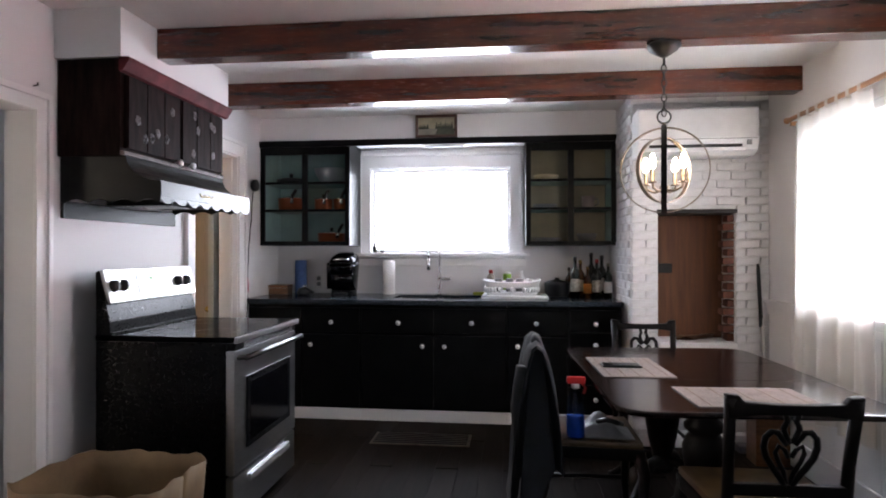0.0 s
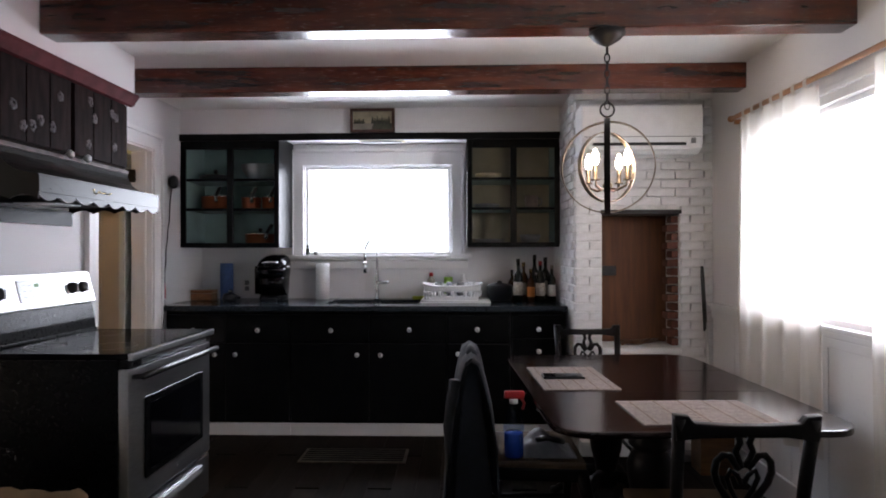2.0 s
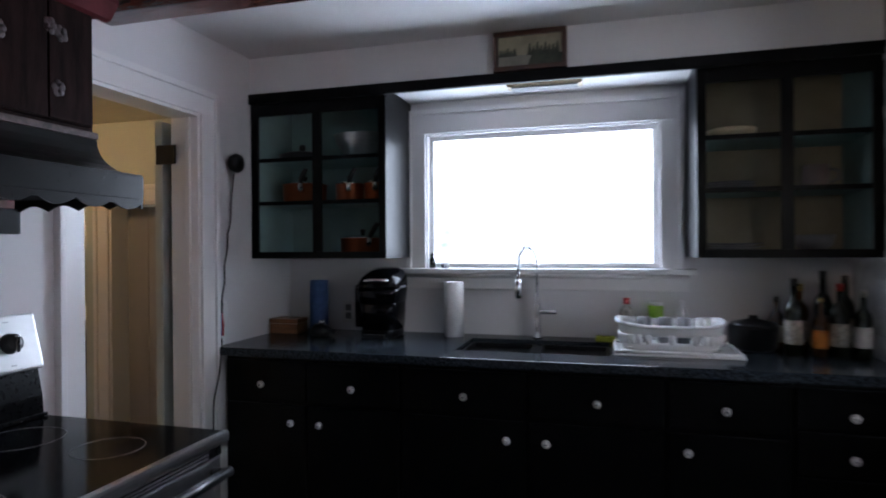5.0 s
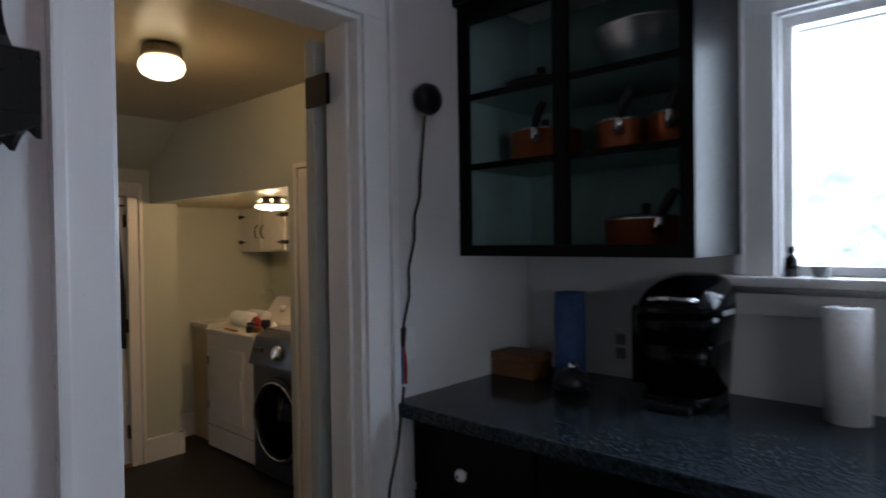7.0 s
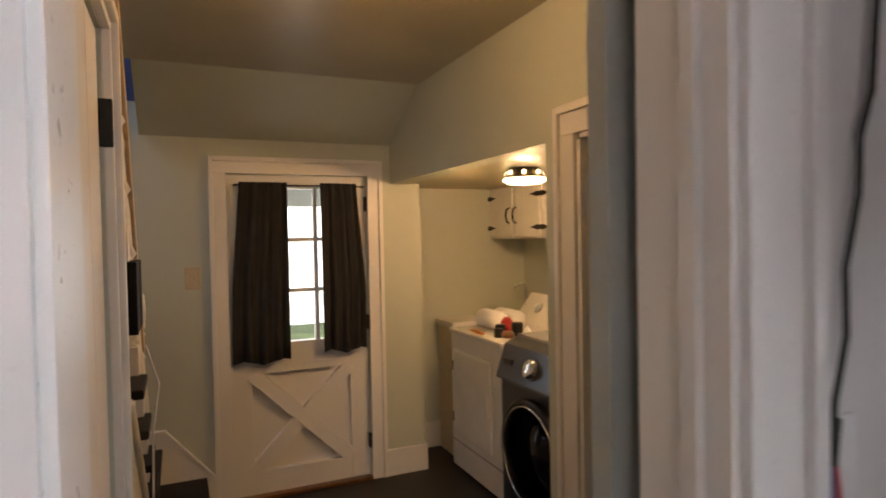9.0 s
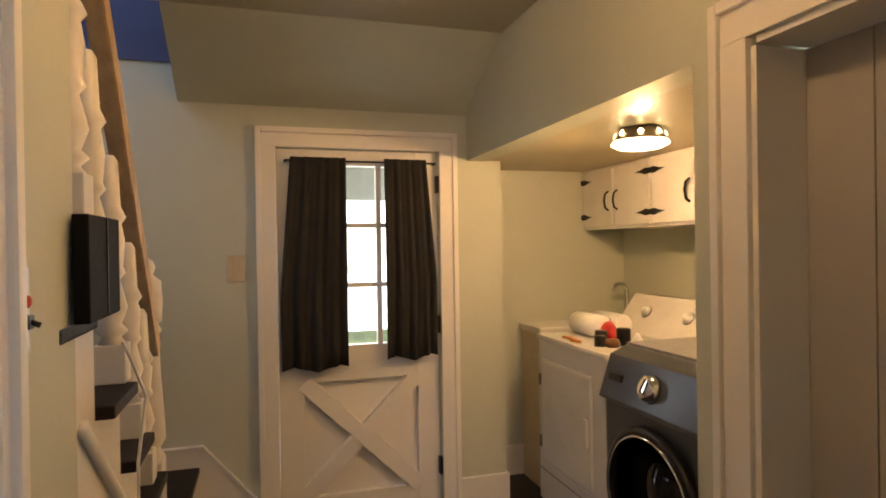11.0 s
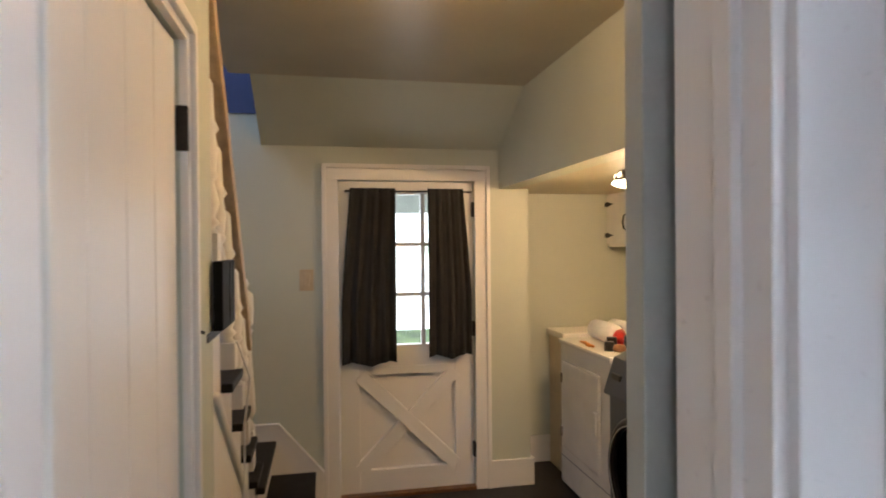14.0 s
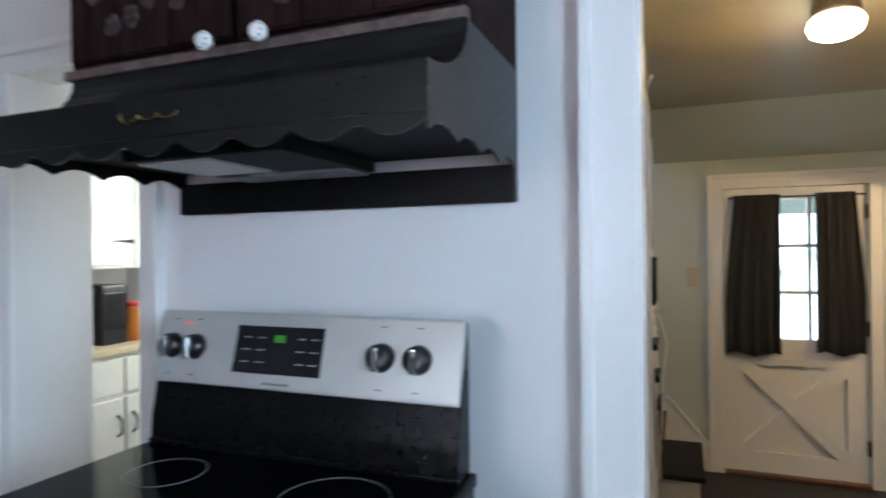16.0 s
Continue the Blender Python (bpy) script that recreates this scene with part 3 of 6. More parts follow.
base_unit(-0.60, 0.54, [(-0.595, -0.02, 0.685, 0.885, -0.30, 0.768), (-0.02, 0.535, 0.685, 0.885, 0.27, 0.772)], [(-0.595, -0.02, -0.11, 0.59), (-0.02, 0.535, 0.06, 0.59)], "black painted sink cabinet with two doors")
base_unit(0.54, 1.0, [(0.545, 0.995, 0.685, 0.885, 0.76, 0.775)], [(0.545, 0.995, 0.62, 0.60)], "black painted single base cabinet with a drawer")
base_unit(1.0, 1.395, [(1.005, 1.39, 0.715, 0.885, 1.20, 0.778), (1.005, 1.39, 0.54, 0.715, 1.20, 0.62), (1.005, 1.39, 0.32, 0.54, 1.20, 0.43), (1.005, 1.39, 0.10, 0.32, 1.20, 0.21)], [], "black painted drawer cabinet beside the chimney")
top = thing("worktop", (-0.06, 5.06, 0.91), "black polished granite worktop with pale flecks", "worktop")
part("slab", box(-1.528, -0.37, 4.70, YB - 0.002, 0.91, 0.95, 0.006), "granite", top)
part("slab", box(0.32, 1.398, 4.70, YB - 0.002, 0.91, 0.95, 0.006), "granite", top)
part("front_strip", box(-0.372, 0.322, 4.70, 4.895, 0.91, 0.9495, 0.005), "granite", top)
part("back_strip", box(-0.372, 0.322, 5.265, YB - 0.002, 0.91, 0.9495, 0.005), "granite", top)
sink = thing("kitchen_sink", (-0.025, 5.08, 0.74), "black double-bowl undermount sink", "sink")
for a, b in ((-0.366, -0.04), (-0.01, 0.316)):
    bm = box(a, b, 4.90, 5.26, 0.74, 0.75)
    bm = box(a, a + 0.012, 4.90, 5.26, 0.75, 0.93, 0, bm)
    bm = box(b - 0.012, b, 4.90, 5.26, 0.75, 0.93, 0, bm)
    bm = box(a + 0.012, b - 0.012, 4.90, 4.912, 0.75, 0.93, 0, bm)
    bm = box(a + 0.012, b - 0.012, 5.248, 5.26, 0.75, 0.93, 0, bm)
    part("bowl", bm, "blackplastic", sink)
part("divider", box(-0.041, -0.009, 4.90, 5.26, 0.90, 0.925, 0.006), "blackplastic", sink)
fx, fy = -0.045, 5.345
fau = thing("faucet", (fx, fy, 0.95), "chrome spring-neck kitchen faucet with a pull-down head", "faucet")
part("body", lathe([(0.026, 0.95), (0.026, 0.957), (0.018, 0.962), (0.018, 1.13), (0.014, 1.14), (0.012, 1.18)], fx, fy, 20), "chrome", fau)
arc = [(fx, fy, 1.18)] + [(fx - 0.065 * (1 - math.cos(a)) * 0.6, fy - 0.065 * (1 - math.cos(a)), 1.33 + 0.095 * math.sin(a)) for a in [math.pi * i / 12 for i in range(13)]] + [(fx - 0.078, fy - 0.13, 1.24)]
part("neck", tube(arc, 0.0075, 10), "chrome", fau)
coil = []
for i in range(260):
    s = i / 259 * (len(arc) - 1.001)
    k = int(s)
    p = Vector(arc[k]).lerp(Vector(arc[k + 1]), s - k)
    d = (Vector(arc[k + 1]) - Vector(arc[k])).normalized()
    e = d.orthogonal().normalized()
    a = i * 0.9
    coil.append(p + 0.0105 * (math.cos(a) * e + math.sin(a) * d.cross(e)))
part("spring", tube(coil, 0.0018, 4), "chrome", fau)
part("spray_head", lathe([(0.010, 1.26), (0.018, 1.245), (0.019, 1.17), (0.014, 1.165)], fx - 0.078, fy - 0.13, 16), "chrome", fau)
part("lever", tube([(fx, fy, 1.085), (fx + 0.055, fy - 0.02, 1.088), (fx + 0.10, fy - 0.03, 1.092)], [0.014, 0.012, 0.015], 12), "chrome", fau)

# ---- kitchen: wall cabinets ----


def wall_cabinet(x0, x1, mid, label, lining="teal"):
    u = thing("wall_cabinet", ((x0 + x1) / 2, 5.2, 1.372), label, "cabinet", "open wall cabinets beside the window")
    y0, y1, z0, z1 = 5.02, YB - 0.003, 1.372, 2.233
    part("side", box(x0, x0 + 0.02, y0 + 0.02, y1, z0, z1), "black", u)
    part("side", box(x1 - 0.02, x1, y0 + 0.02, y1, z0, z1), "black", u)
    part("bottom", box(x0 + 0.02, x1 - 0.02, y0 + 0.02, y1, z0, z0 + 0.022), "black", u)
    part("lining", box(x0 + 0.021, x1 - 0.021, y1 - 0.012, y1, z0 + 0.022, z1), lining, u, "painted back panel")
    for a in (x0 + 0.021, x1 - 0.027):
        part("side_lining", box(a, a + 0.006, y0 + 0.021, y1 - 0.013, z0 + 0.023, z1), "teal", u, "teal painted inside")
    for z in (1.675, 1.905):
        part("shelf", box(x0 + 0.028, x1 - 0.028, y0 + 0.024, y1 - 0.013, z - 0.018, z, 0.002), "teal", u, "teal shelf with a black edge")
        part("shelf_edge", box(x0 + 0.03, x1 - 0.03, y0 + 0.019, y0 + 0.024, z - 0.02, z + 0.001), "black", u)
    f = part("face_frame", box(x0, x0 + 0.04, y0, y0 + 0.019, z0, z1, 0.002), "black", u)
    bm = box(x1 - 0.04, x1, y0, y0 + 0.019, z0, z1, 0.002)
    part("stile", bm, "black", u)
    part("stile", box(mid - 0.024, mid + 0.024, y0 - 0.002, y0 + 0.019, z0 + 0.035, 2.13, 0.002), "black", u)
    part("rail", box(x0 + 0.04, x1 - 0.04, y0, y0 + 0.019, z0, z0 + 0.035, 0.002), "black", u)
    part("rail", box(x0 + 0.04, x1 - 0.04, y0, y0 + 0.019, 2.13, z1, 0.002), "black", u)
    return u


wall_cabinet(-1.527, -0.757, -1.14, "black open-fronted wall cabinet with teal lining and copper pans")
wall_cabinet(0.69, 1.397, 1.045, "black open-fronted wall cabinet with tan and teal lining and dishes", "tan")
solid("cabinet_crown", box(-1.528, 1.398, 4.995, 5.02, 2.192, 2.245, 0.006), "black", "black moulding strip along the cabinet tops", "moulding", S)
fix = thing("under_bulkhead_light", (0.02, 5.2, 2.21), "small cream light fixture under the bulkhead", "light fixture")
part("housing", box(-0.16, 0.20, 5.12, 5.20, 2.205, 2.234, 0.006), "cream", fix)
part("lens", box(-0.14, 0.18, 5.125, 5.195, 2.198, 2.205, 0.002), "grey", fix)

# ---- stove, hood and hood cabinet ----
y0, y1 = 2.835, 3.635
st = thing("stove", (-1.08, 3.24, 0), "black and stainless electric range with a glass cooktop", "stove")
part("body", box(-1.405, -0.755, y0, y1, 0.045, 0.895, 0.006), "enamel", st)
for a in (-1.37, -0.82):
    for b in (y0 + 0.05, y1 - 0.05):
        part("foot", lathe([(0.018, 0), (0.018, 0.05)], a, b, 10), "blackplastic", st)
part("cooktop", box(-1.405, -0.705, y0 - 0.006, y1 + 0.006, 0.896, 0.922, 0.007), "cooktop", st)
part("cooktop_trim", box(-0.712, -0.69, y0 - 0.006, y1 + 0.006, 0.893, 0.923, 0.008), "steel", st, "bright steel front edge")
for bx, by, r in ((-0.90, y0 + 0.2, 0.105), (-0.90, y1 - 0.2, 0.085), (-1.19, y0 + 0.2, 0.08), (-1.19, y1 - 0.2, 0.105)):
    part("burner_ring", tube([(bx + r * math.cos(a), by + r * math.sin(a), 0.9218) for a in [2 * math.pi * i / 40 for i in range(40)]], 0.0012, 4, closed=True), "grey", st)
part("door", box(-0.755, -0.712, y0 + 0.004, y1 - 0.004, 0.275, 0.855, 0.006), "steel", st, "stainless oven door")
part("door_window_frame", box(-0.713, -0.706, y0 + 0.13, y1 - 0.10, 0.37, 0.715, 0.003), "enamel", st)
part("door_window", box(-0.707, -0.704, y0 + 0.165, y1 - 0.135, 0.40, 0.685, 0.002), "blackglass", st, "dark oven window")
part("vent_strip", box(-0.75, -0.71, y0 + 0.004, y1 - 0.004, 0.858, 0.893, 0.003), "enamel", st)
for k in range(3):
    part("vent_slot", box(-0.711, -0.708, y0 + 0.1, y1 - 0.06, 0.863 + 0.009 * k, 0.867 + 0.009 * k), "steel", st)
h = part("door_handle", tube([(-0.665, y0 + 0.03, 0.825), (-0.658, y0 + 0.2, 0.827), (-0.656, (y0 + y1) / 2, 0.828), (-0.658, y1 - 0.2, 0.827), (-0.665, y1 - 0.03, 0.825)], 0.014, 12), "blackplastic", st, "black bar handle")
for b in (y0 + 0.04, y1 - 0.04):
    part("handle_post", tube([(-0.715, b, 0.82), (-0.665, b, 0.825)], 0.011, 8), "blackplastic", h)
part("drawer", box(-0.755, -0.716, y0 + 0.004, y1 - 0.004, 0.05, 0.262, 0.008), "steel", st, "stainless storage drawer")
part("drawer_handle", box(-0.718, -0.698, y0 + 0.16, y1 - 0.12, 0.195, 0.232, 0.009), "silver", st)
part("badge", lathe([(0.008, 0), (0.008, 0.002)], -0.706, y0 + 0.42, 12, axis="x", z=0.325), "steel", st)
part("backguard", prism([(-1.405, 0.92), (-1.33, 0.92), (-1.335, 0.985), (-1.385, 1.222), (-1.395, 1.23), (-1.408, 1.222)], "y", y0 + 0.002, y1 - 0.010, bev=0.004), "enamel", st)
part("riser_strip", box(-1.334, -1.322, y0 + 0.004, y1 - 0.004, 0.924, 0.934, 0.003), "enamel", st)
pan = part("control_panel", prism([(-1.330, 1.072), (-1.342, 1.068), (-1.394, 1.228), (-1.374, 1.238)], "y", y0 + 0.004, y1 - 0.006, bev=0.008), "silver", st, "silver control panel")


def onpanel(y, s):
    """A place on the sloping control panel, s from bottom to top."""
    return Vector((-1.323 - 0.051 * s, y, 1.048 + 0.189 * s))


def panel_plate(name, ya, yb, s0, s1, d, mat, parent):
    nrm = Vector((0.222, 0, 0.052)).normalized()
    bm = bmesh.new()
    q = [onpanel(ya, s0), onpanel(yb, s0), onpanel(yb, s1), onpanel(ya, s1)]
    lo = [bm.verts.new(p) for p in q]
    hi = [bm.verts.new(p + nrm * d) for p in q]
    bm.faces.new(hi)
    bm.faces.new(lo[::-1])
    for i in range(4):
        bm.faces.new((lo[i], lo[(i + 1) % 4], hi[(i + 1) % 4], hi[i]))
    bmesh.ops.recalc_face_normals(bm, faces=bm.faces)
    return part(name, bm, mat, parent)


disp = panel_plate("display", y0 + 0.245, y0 + 0.475, 0.30, 0.84, 0.004, "screen", st)
panel_plate("display_digits", y0 + 0.35, y0 + 0.378, 0.66, 0.74, 0.0055, "led", disp)
for r in range(3):
    for c in (0.265, 0.305, 0.41, 0.445):
        panel_plate("key_mark", y0 + c, y0 + c + 0.022, 0.42 + 0.14 * r, 0.435 + 0.14 * r, 0.0048, "grey", disp)
panel_plate("brand_mark", y0 + 0.33, y0 + 0.40, 0.18, 0.205, 0.002, "grey", st)
panel_plate("indicator", y0 + 0.085, y0 + 0.105, 0.83, 0.845, 0.002, "redled", st)
for ky in (y0 + 0.055, y0 + 0.125, y0 + 0.617, y0 + 0.70):
    c = onpanel(ky, 0.56)
    n = Vector((0.222, 0, 0.052)).normalized()
    k = part("control_knob", tube([c, c + n * 0.004, c + n * 0.022, c + n * 0.024], [0.031, 0.029, 0.026, 0.02], 20), "blackplastic", st)
    part("grip", box(c.x + 0.012, c.x + 0.034, c.y - 0.006, c.y + 0.006, c.z - 0.022, c.z + 0.026, 0.003), "chrome", k)
    for s in (0.22, 0.88):
        panel_plate("print_mark", ky - 0.008, ky + 0.008, s, s + 0.015, 0.001, "grey", st)
hy0, hy1 = 2.758, 3.70
hc = thing("hood_cabinet", (-1.36, 3.22, 1.76), "dark brown stained wall cabinet with faded painted flowers", "cabinet")
part("body", box(XW + 0.003, -1.215, hy0 - 0.02, 3.70, 1.765, 2.213, 0.003), "brownwood", hc)
# crown and return carry the red light in their base colour
part("crown", prism([(-1.215, 2.15), (-1.195, 2.155), (-1.165, 2.20), (-1.165, 2.214), (-1.215, 2.214)], "y", hy0 - 0.03, 3.755), "crownredlit", hc, "dark wood crown moulding with red light put into its colour")
part("crown_return", box(XW + 0.003, -1.215, 3.70, 3.755, 2.165, 2.214, 0.006), "crownredlit", hc)
random.seed(4)
for a, b, kk in ((hy0 + 0.005, 3.205, 3.165), (3.225, 3.68, 3.295)):
    d = part("door", box(-1.215, -1.197, a, b, 1.80, 2.14, 0.003), "brownwood", hc)
    w = (b - a) / 3
    for i in range(3):
        part("board", box(-1.198, -1.190, a + i * w + 0.003, a + (i + 1) * w - 0.003, 1.803, 2.137, 0.003), "brownwood", d)
    for i in range(6):
        fyy, fz = a + 0.05 + random.random() * (b - a - 0.1), 1.84 + random.random() * 0.26
        bm = None
        for p in range(5):
            t = 2 * math.pi * p / 5 + i
            bm = lathe([(0.012 + 0.003 * math.sin(3 * p), 0), (0.011, 0.0008)], -1.1900, fyy + 0.011 * math.cos(t), 10, bm, "x", fz + 0.014 * math.sin(t))
        part("flower_motif", bm, "flower", d, "faded painted flower")
    kn = part("knob", lathe([(0.006, 0), (0.006, 0.012), (0.018, 0.016), (0.020, 0.026), (0.014, 0.033), (0.004, 0.036)], -1.19, kk, 16, axis="x", z=1.79), "ceramic", d, "white ceramic knob")
    bm = None
    for i in range(8):
        t = i * math.pi / 4
        bm = lathe([(0.003, 0), (0.003, 0.002)], -1.159, kk + 0.0135 * math.cos(t), 6, bm, "x", 1.79 + 0.0135 * math.sin(t))
    part("rosette", bm, "knobdark", kn)
part("light_rail", box(-1.217, -1.193, hy0 - 0.02, 3.70, 1.766, 1.786, 0.003), "dusty", hc, "dusty worn strip under the doors")
hd = thing("range_hood", (-1.3, 3.24, 1.5), "black enamelled range hood with a scalloped edge", "range hood")
curve = [(-1.20 + 0.17 * (1 - math.cos(a)) * 1.0, 1.765 - 0.115 * math.sin(a)) for a in [math.pi / 2 * i / 8 for i in range(9)]]
outer = [(XW + 0.003, 1.765)] + curve + [(-1.03, 1.575)]
inner = [(-1.036, 1.575), (-1.036, 1.645)] + [(x - 0.006, z - 0.006) for x, z in curve[::-1]] + [(XW + 0.003, 1.757)]
part("canopy", prism(outer + inner, "y", hy0 + 0.006, hy1 - 0.006), "hoodblack", hd)
for a in (hy0, hy1 - 0.006):
    part("side_panel", prism([(XW + 0.003, 1.48)] + [(XW + 0.02, 1.48)] + [(XW + 0.02 + 0.48 * i / 24, 1.548 + 0.018 * abs(math.sin(math.pi * i / 6))) for i in range(25)] + [(-1.03, 1.575)] + curve[::-1] + [(XW + 0.003, 1.765)], "y", a, a + 0.006), "hoodblack", hd)
bm = prism([(hy0, 1.578)] + [(hy0 + (hy1 - hy0) * i / 60, 1.566 - 0.022 * abs(math.sin(math.pi * i / 7.5))) for i in range(61)] + [(hy1, 1.578)], "x", -1.034, -1.028)
part("scalloped_lip", bm, "hoodblack", hd)
part("front_band", box(-1.034, -1.026, hy0, hy1, 1.576, 1.645, 0.002), "hoodblack", hd)
part("back_apron", box(XW + 0.003, XW + 0.02, hy0 + 0.006, hy1 - 0.006, 1.478, 1.56), "black", hd)
part("underside", box(XW + 0.02, -1.06, hy0 + 0.006, hy1 - 0.006, 1.585, 1.60), "mattblack", hd)
part("filter_unit", box(XW + 0.06, -1.12, 3.0, 3.38, 1.555, 1.586, 0.006), "mattblack", hd)
part("filter", box(XW + 0.20, -1.14, 3.02, 3.20, 1.550, 1.556, 0.002), "filter", hd)
part("light_lens", box(XW + 0.05, XW + 0.16, 3.02, 3.36, 1.550, 1.556, 0.002), "grey", hd)
part("switch_plate", box(XW + 0.17, XW + 0.20, 3.13, 3.20, 1.548, 1.556, 0.002), "bronze", hd)
pts = [(-1.024, 3.10 + 0.0075 * k + 0.010 * math.cos(k * 1.1), 1.612 + 0.012 * math.sin(k * 1.1) * (1 if k < 5 else 0.5)) for k in range(20)]
part("script_badge", tube(pts, 0.002, 5), "brass", hd, "small brass script badge")

# ---- air conditioner, table, chairs, chandelier, curtains ----
ac = thing("air_conditioner", (1.8, 4.35, 2.0), "white wall-mounted air conditioner on the chimney", "air conditioner")
part("body", prism([(4.447, 2.262), (4.25, 2.266), (4.225, 2.25), (4.22, 2.05), (4.235, 1.985), (4.29, 1.95), (4.447, 1.95)], "x", 1.402, 2.155, bev=0.016), "whiteplastic", ac)
part("louvre", box(1.47, 2.05, 4.219, 4.235, 2.000, 2.018, 0.003), "blackplastic", ac, "dark outlet slot")
part("flap", box(1.44, 2.07, 4.214, 4.24, 1.972, 1.995, 0.004), "whiteplastic", ac)
part("seam", box(1.415, 2.145, 4.2185, 4.222, 2.052, 2.056), "grey", ac)
part("badge", box(2.08, 2.11, 4.2185, 4.226, 2.012, 2.045, 0.002), "grey", ac)

tb = thing("dining_table", (1.42, 3.2, 0), "dark polished mahogany pedestal dining table", "table")
x0, x1, ya, yb = 0.92, 1.965, 2.43, 3.92
c = 0.13
outline = []
for cx, cy, a0 in ((x1 - c, ya + c, -90), (x1 - c, yb - c, 0), (x0 + c, yb - c, 90), (x0 + c, ya + c, 180)):
    outline += [(cx + c * math.cos(radians(a0 + 11.25 * i)), cy + c * math.sin(radians(a0 + 11.25 * i))) for i in range(9)]
part("tabletop", prism(outline, "z", 0.718, 0.742, bev=0.008), "table", tb)
tb.rotation_euler.z = radians(2.5)
part("apron", box(1.12, 1.73, 2.76, 3.70, 0.645, 0.718, 0.004), "table", tb)
for sy in (3.0, 3.44):
    part("leaf_seam", box(x0 + 0.012, x1 - 0.012, sy - 0.001, sy + 0.001, 0.7419, 0.7425), "chair", tb)
for py in (2.92, 3.55):
    p = part("pedestal", lathe([(0.06, 0.14), (0.07, 0.17), (0.05, 0.20), (0.055, 0.24), (0.075, 0.32), (0.09, 0.42), (0.092, 0.47), (0.075, 0.51), (0.06, 0.525), (0.085, 0.545), (0.085, 0.565), (0.055, 0.59), (0.07, 0.62), (0.10, 0.65)], 1.40, py, 24), "chair", tb)
    for k in range(4):
        a = radians(45 + 90 * k)
        d = Vector((math.cos(a), math.sin(a), 0))
        q = Vector((1.40, py, 0))
        part("splayed_leg", tube([q + d * 0.03 + Vector((0, 0, 0.20)), q + d * 0.12 + Vector((0, 0, 0.19)), q + d * 0.22 + Vector((0, 0, 0.10)), q + d * 0.30 + Vector((0, 0, 0.03)), q + d * 0.33 + Vector((0, 0, 0.022))], [0.03, 0.03, 0.024, 0.022, 0.02], 8), "chair", p)


def dining_chair():
    """Faces +y, seat middle over the origin."""
    ch = thing("dining_chair", (0, 0, 0), "dark wooden dining chair with a pierced splat and leather seat", "chair", "chairs round the table")
    part("seat", prism([(-0.20, -0.18), (0.20, -0.18), (0.225, 0.22), (-0.225, 0.22)], "z", 0.445, 0.475, bev=0.012), "seat", ch, "worn tan leather seat")
    part("seat_frame", prism([(-0.20, -0.185), (0.20, -0.185), (0.232, 0.225), (-0.232, 0.225)], "z", 0.395, 0.447, bev=0.006), "chair", ch)
    for sx in (-1, 1):
        part("back_post", tube([(sx * 0.19, -0.27, 0.0), (sx * 0.185, -0.21, 0.25), (sx * 0.18, -0.19, 0.45), (sx * 0.183, -0.215, 0.65), (sx * 0.19, -0.255, 0.86)], [0.016, 0.019, 0.021, 0.019, 0.020], 8), "chair", ch)
        part("front_leg", tube([(sx * 0.205, 0.20, 0.43), (sx * 0.215, 0.225, 0.33), (sx * 0.21, 0.215, 0.15), (sx * 0.21, 0.225, 0.03), (sx * 0.212, 0.24, 0.0)], [0.030, 0.028, 0.018, 0.016, 0.022], 8), "chair", ch)
    part("crest_rail", prism([(-0.20, 0.795), (-0.1, 0.808), (0.1, 0.808), (0.20, 0.795), (0.207, 0.872), (0.165, 0.868), (0.15, 0.848), (0.05, 0.842), (-0.05, 0.842), (-0.15, 0.848), (-0.165, 0.868), (-0.207, 0.872)], "y", -0.268, -0.236, bev=0.008), "chair", ch)
    part("cross_rail", box(-0.185, 0.185, -0.222, -0.200, 0.535, 0.575, 0.005), "chair", ch)
    bm = None
    for sx in (-1, 1):
        heart = ((0.010, 0.0), (0.024, 0.10), (0.048, 0.24), (0.072, 0.40), (0.081, 0.54), (0.077, 0.67), (0.060, 0.75), (0.040, 0.74), (0.026, 0.66), (0.012, 0.58))
        inner = ((0.006, 0.04), (0.016, 0.20), (0.034, 0.34), (0.044, 0.46), (0.036, 0.56), (0.016, 0.50), (0.005, 0.40))
        stem = ((0.020, 1.0), (0.013, 0.90), (0.024, 0.80), (0.016, 0.70), (0.005, 0.60))
        for loop, thick in ((heart, 0.011), (inner, 0.008), (stem, 0.010)):
            bm = tube([(sx * w, -0.212 - 0.035 * f, 0.57 + 0.24 * f) for w, f in loop], thick, 6, bm)
    part("splat", bm, "chair", ch, "pierced heart-shaped splat")
    for sx in (-1, 1):
        part("stretcher", tube([(sx * 0.19, -0.235, 0.17), (sx * 0.21, 0.215, 0.17)], 0.011, 8), "chair", ch)
    return ch


first = dining_chair()
first.matrix_basis = pose(1.45, 2.42, 0, 0, 0, 0)
copy_thing(first, pose(0.93, 3.12, 0, 0, 0, -90))
copy_thing(first, pose(1.44, 4.02, 0, 0, 0, 180))
jk = thing("jacket", (0.70, 3.12, 0.4), "dark denim jacket draped over a chair back", "jacket")


def drape(u, v):
    """Over the chair back: front side, top edge, rear side."""
    y = 3.12 + (v - 0.5) * (0.52 + 0.08 * abs(u - 0.5)) + 0.015 * math.sin(9 * u + 5 * v)
    s = u * 2 - 1
    z = 0.918 - 0.78 * abs(s) ** 1.35 * (0.72 if s > 0 else 1.0) - 0.022 * (2 * v - 1) ** 2 - 0.03 * math.exp(-((v - 0.45) / 0.1) ** 2)
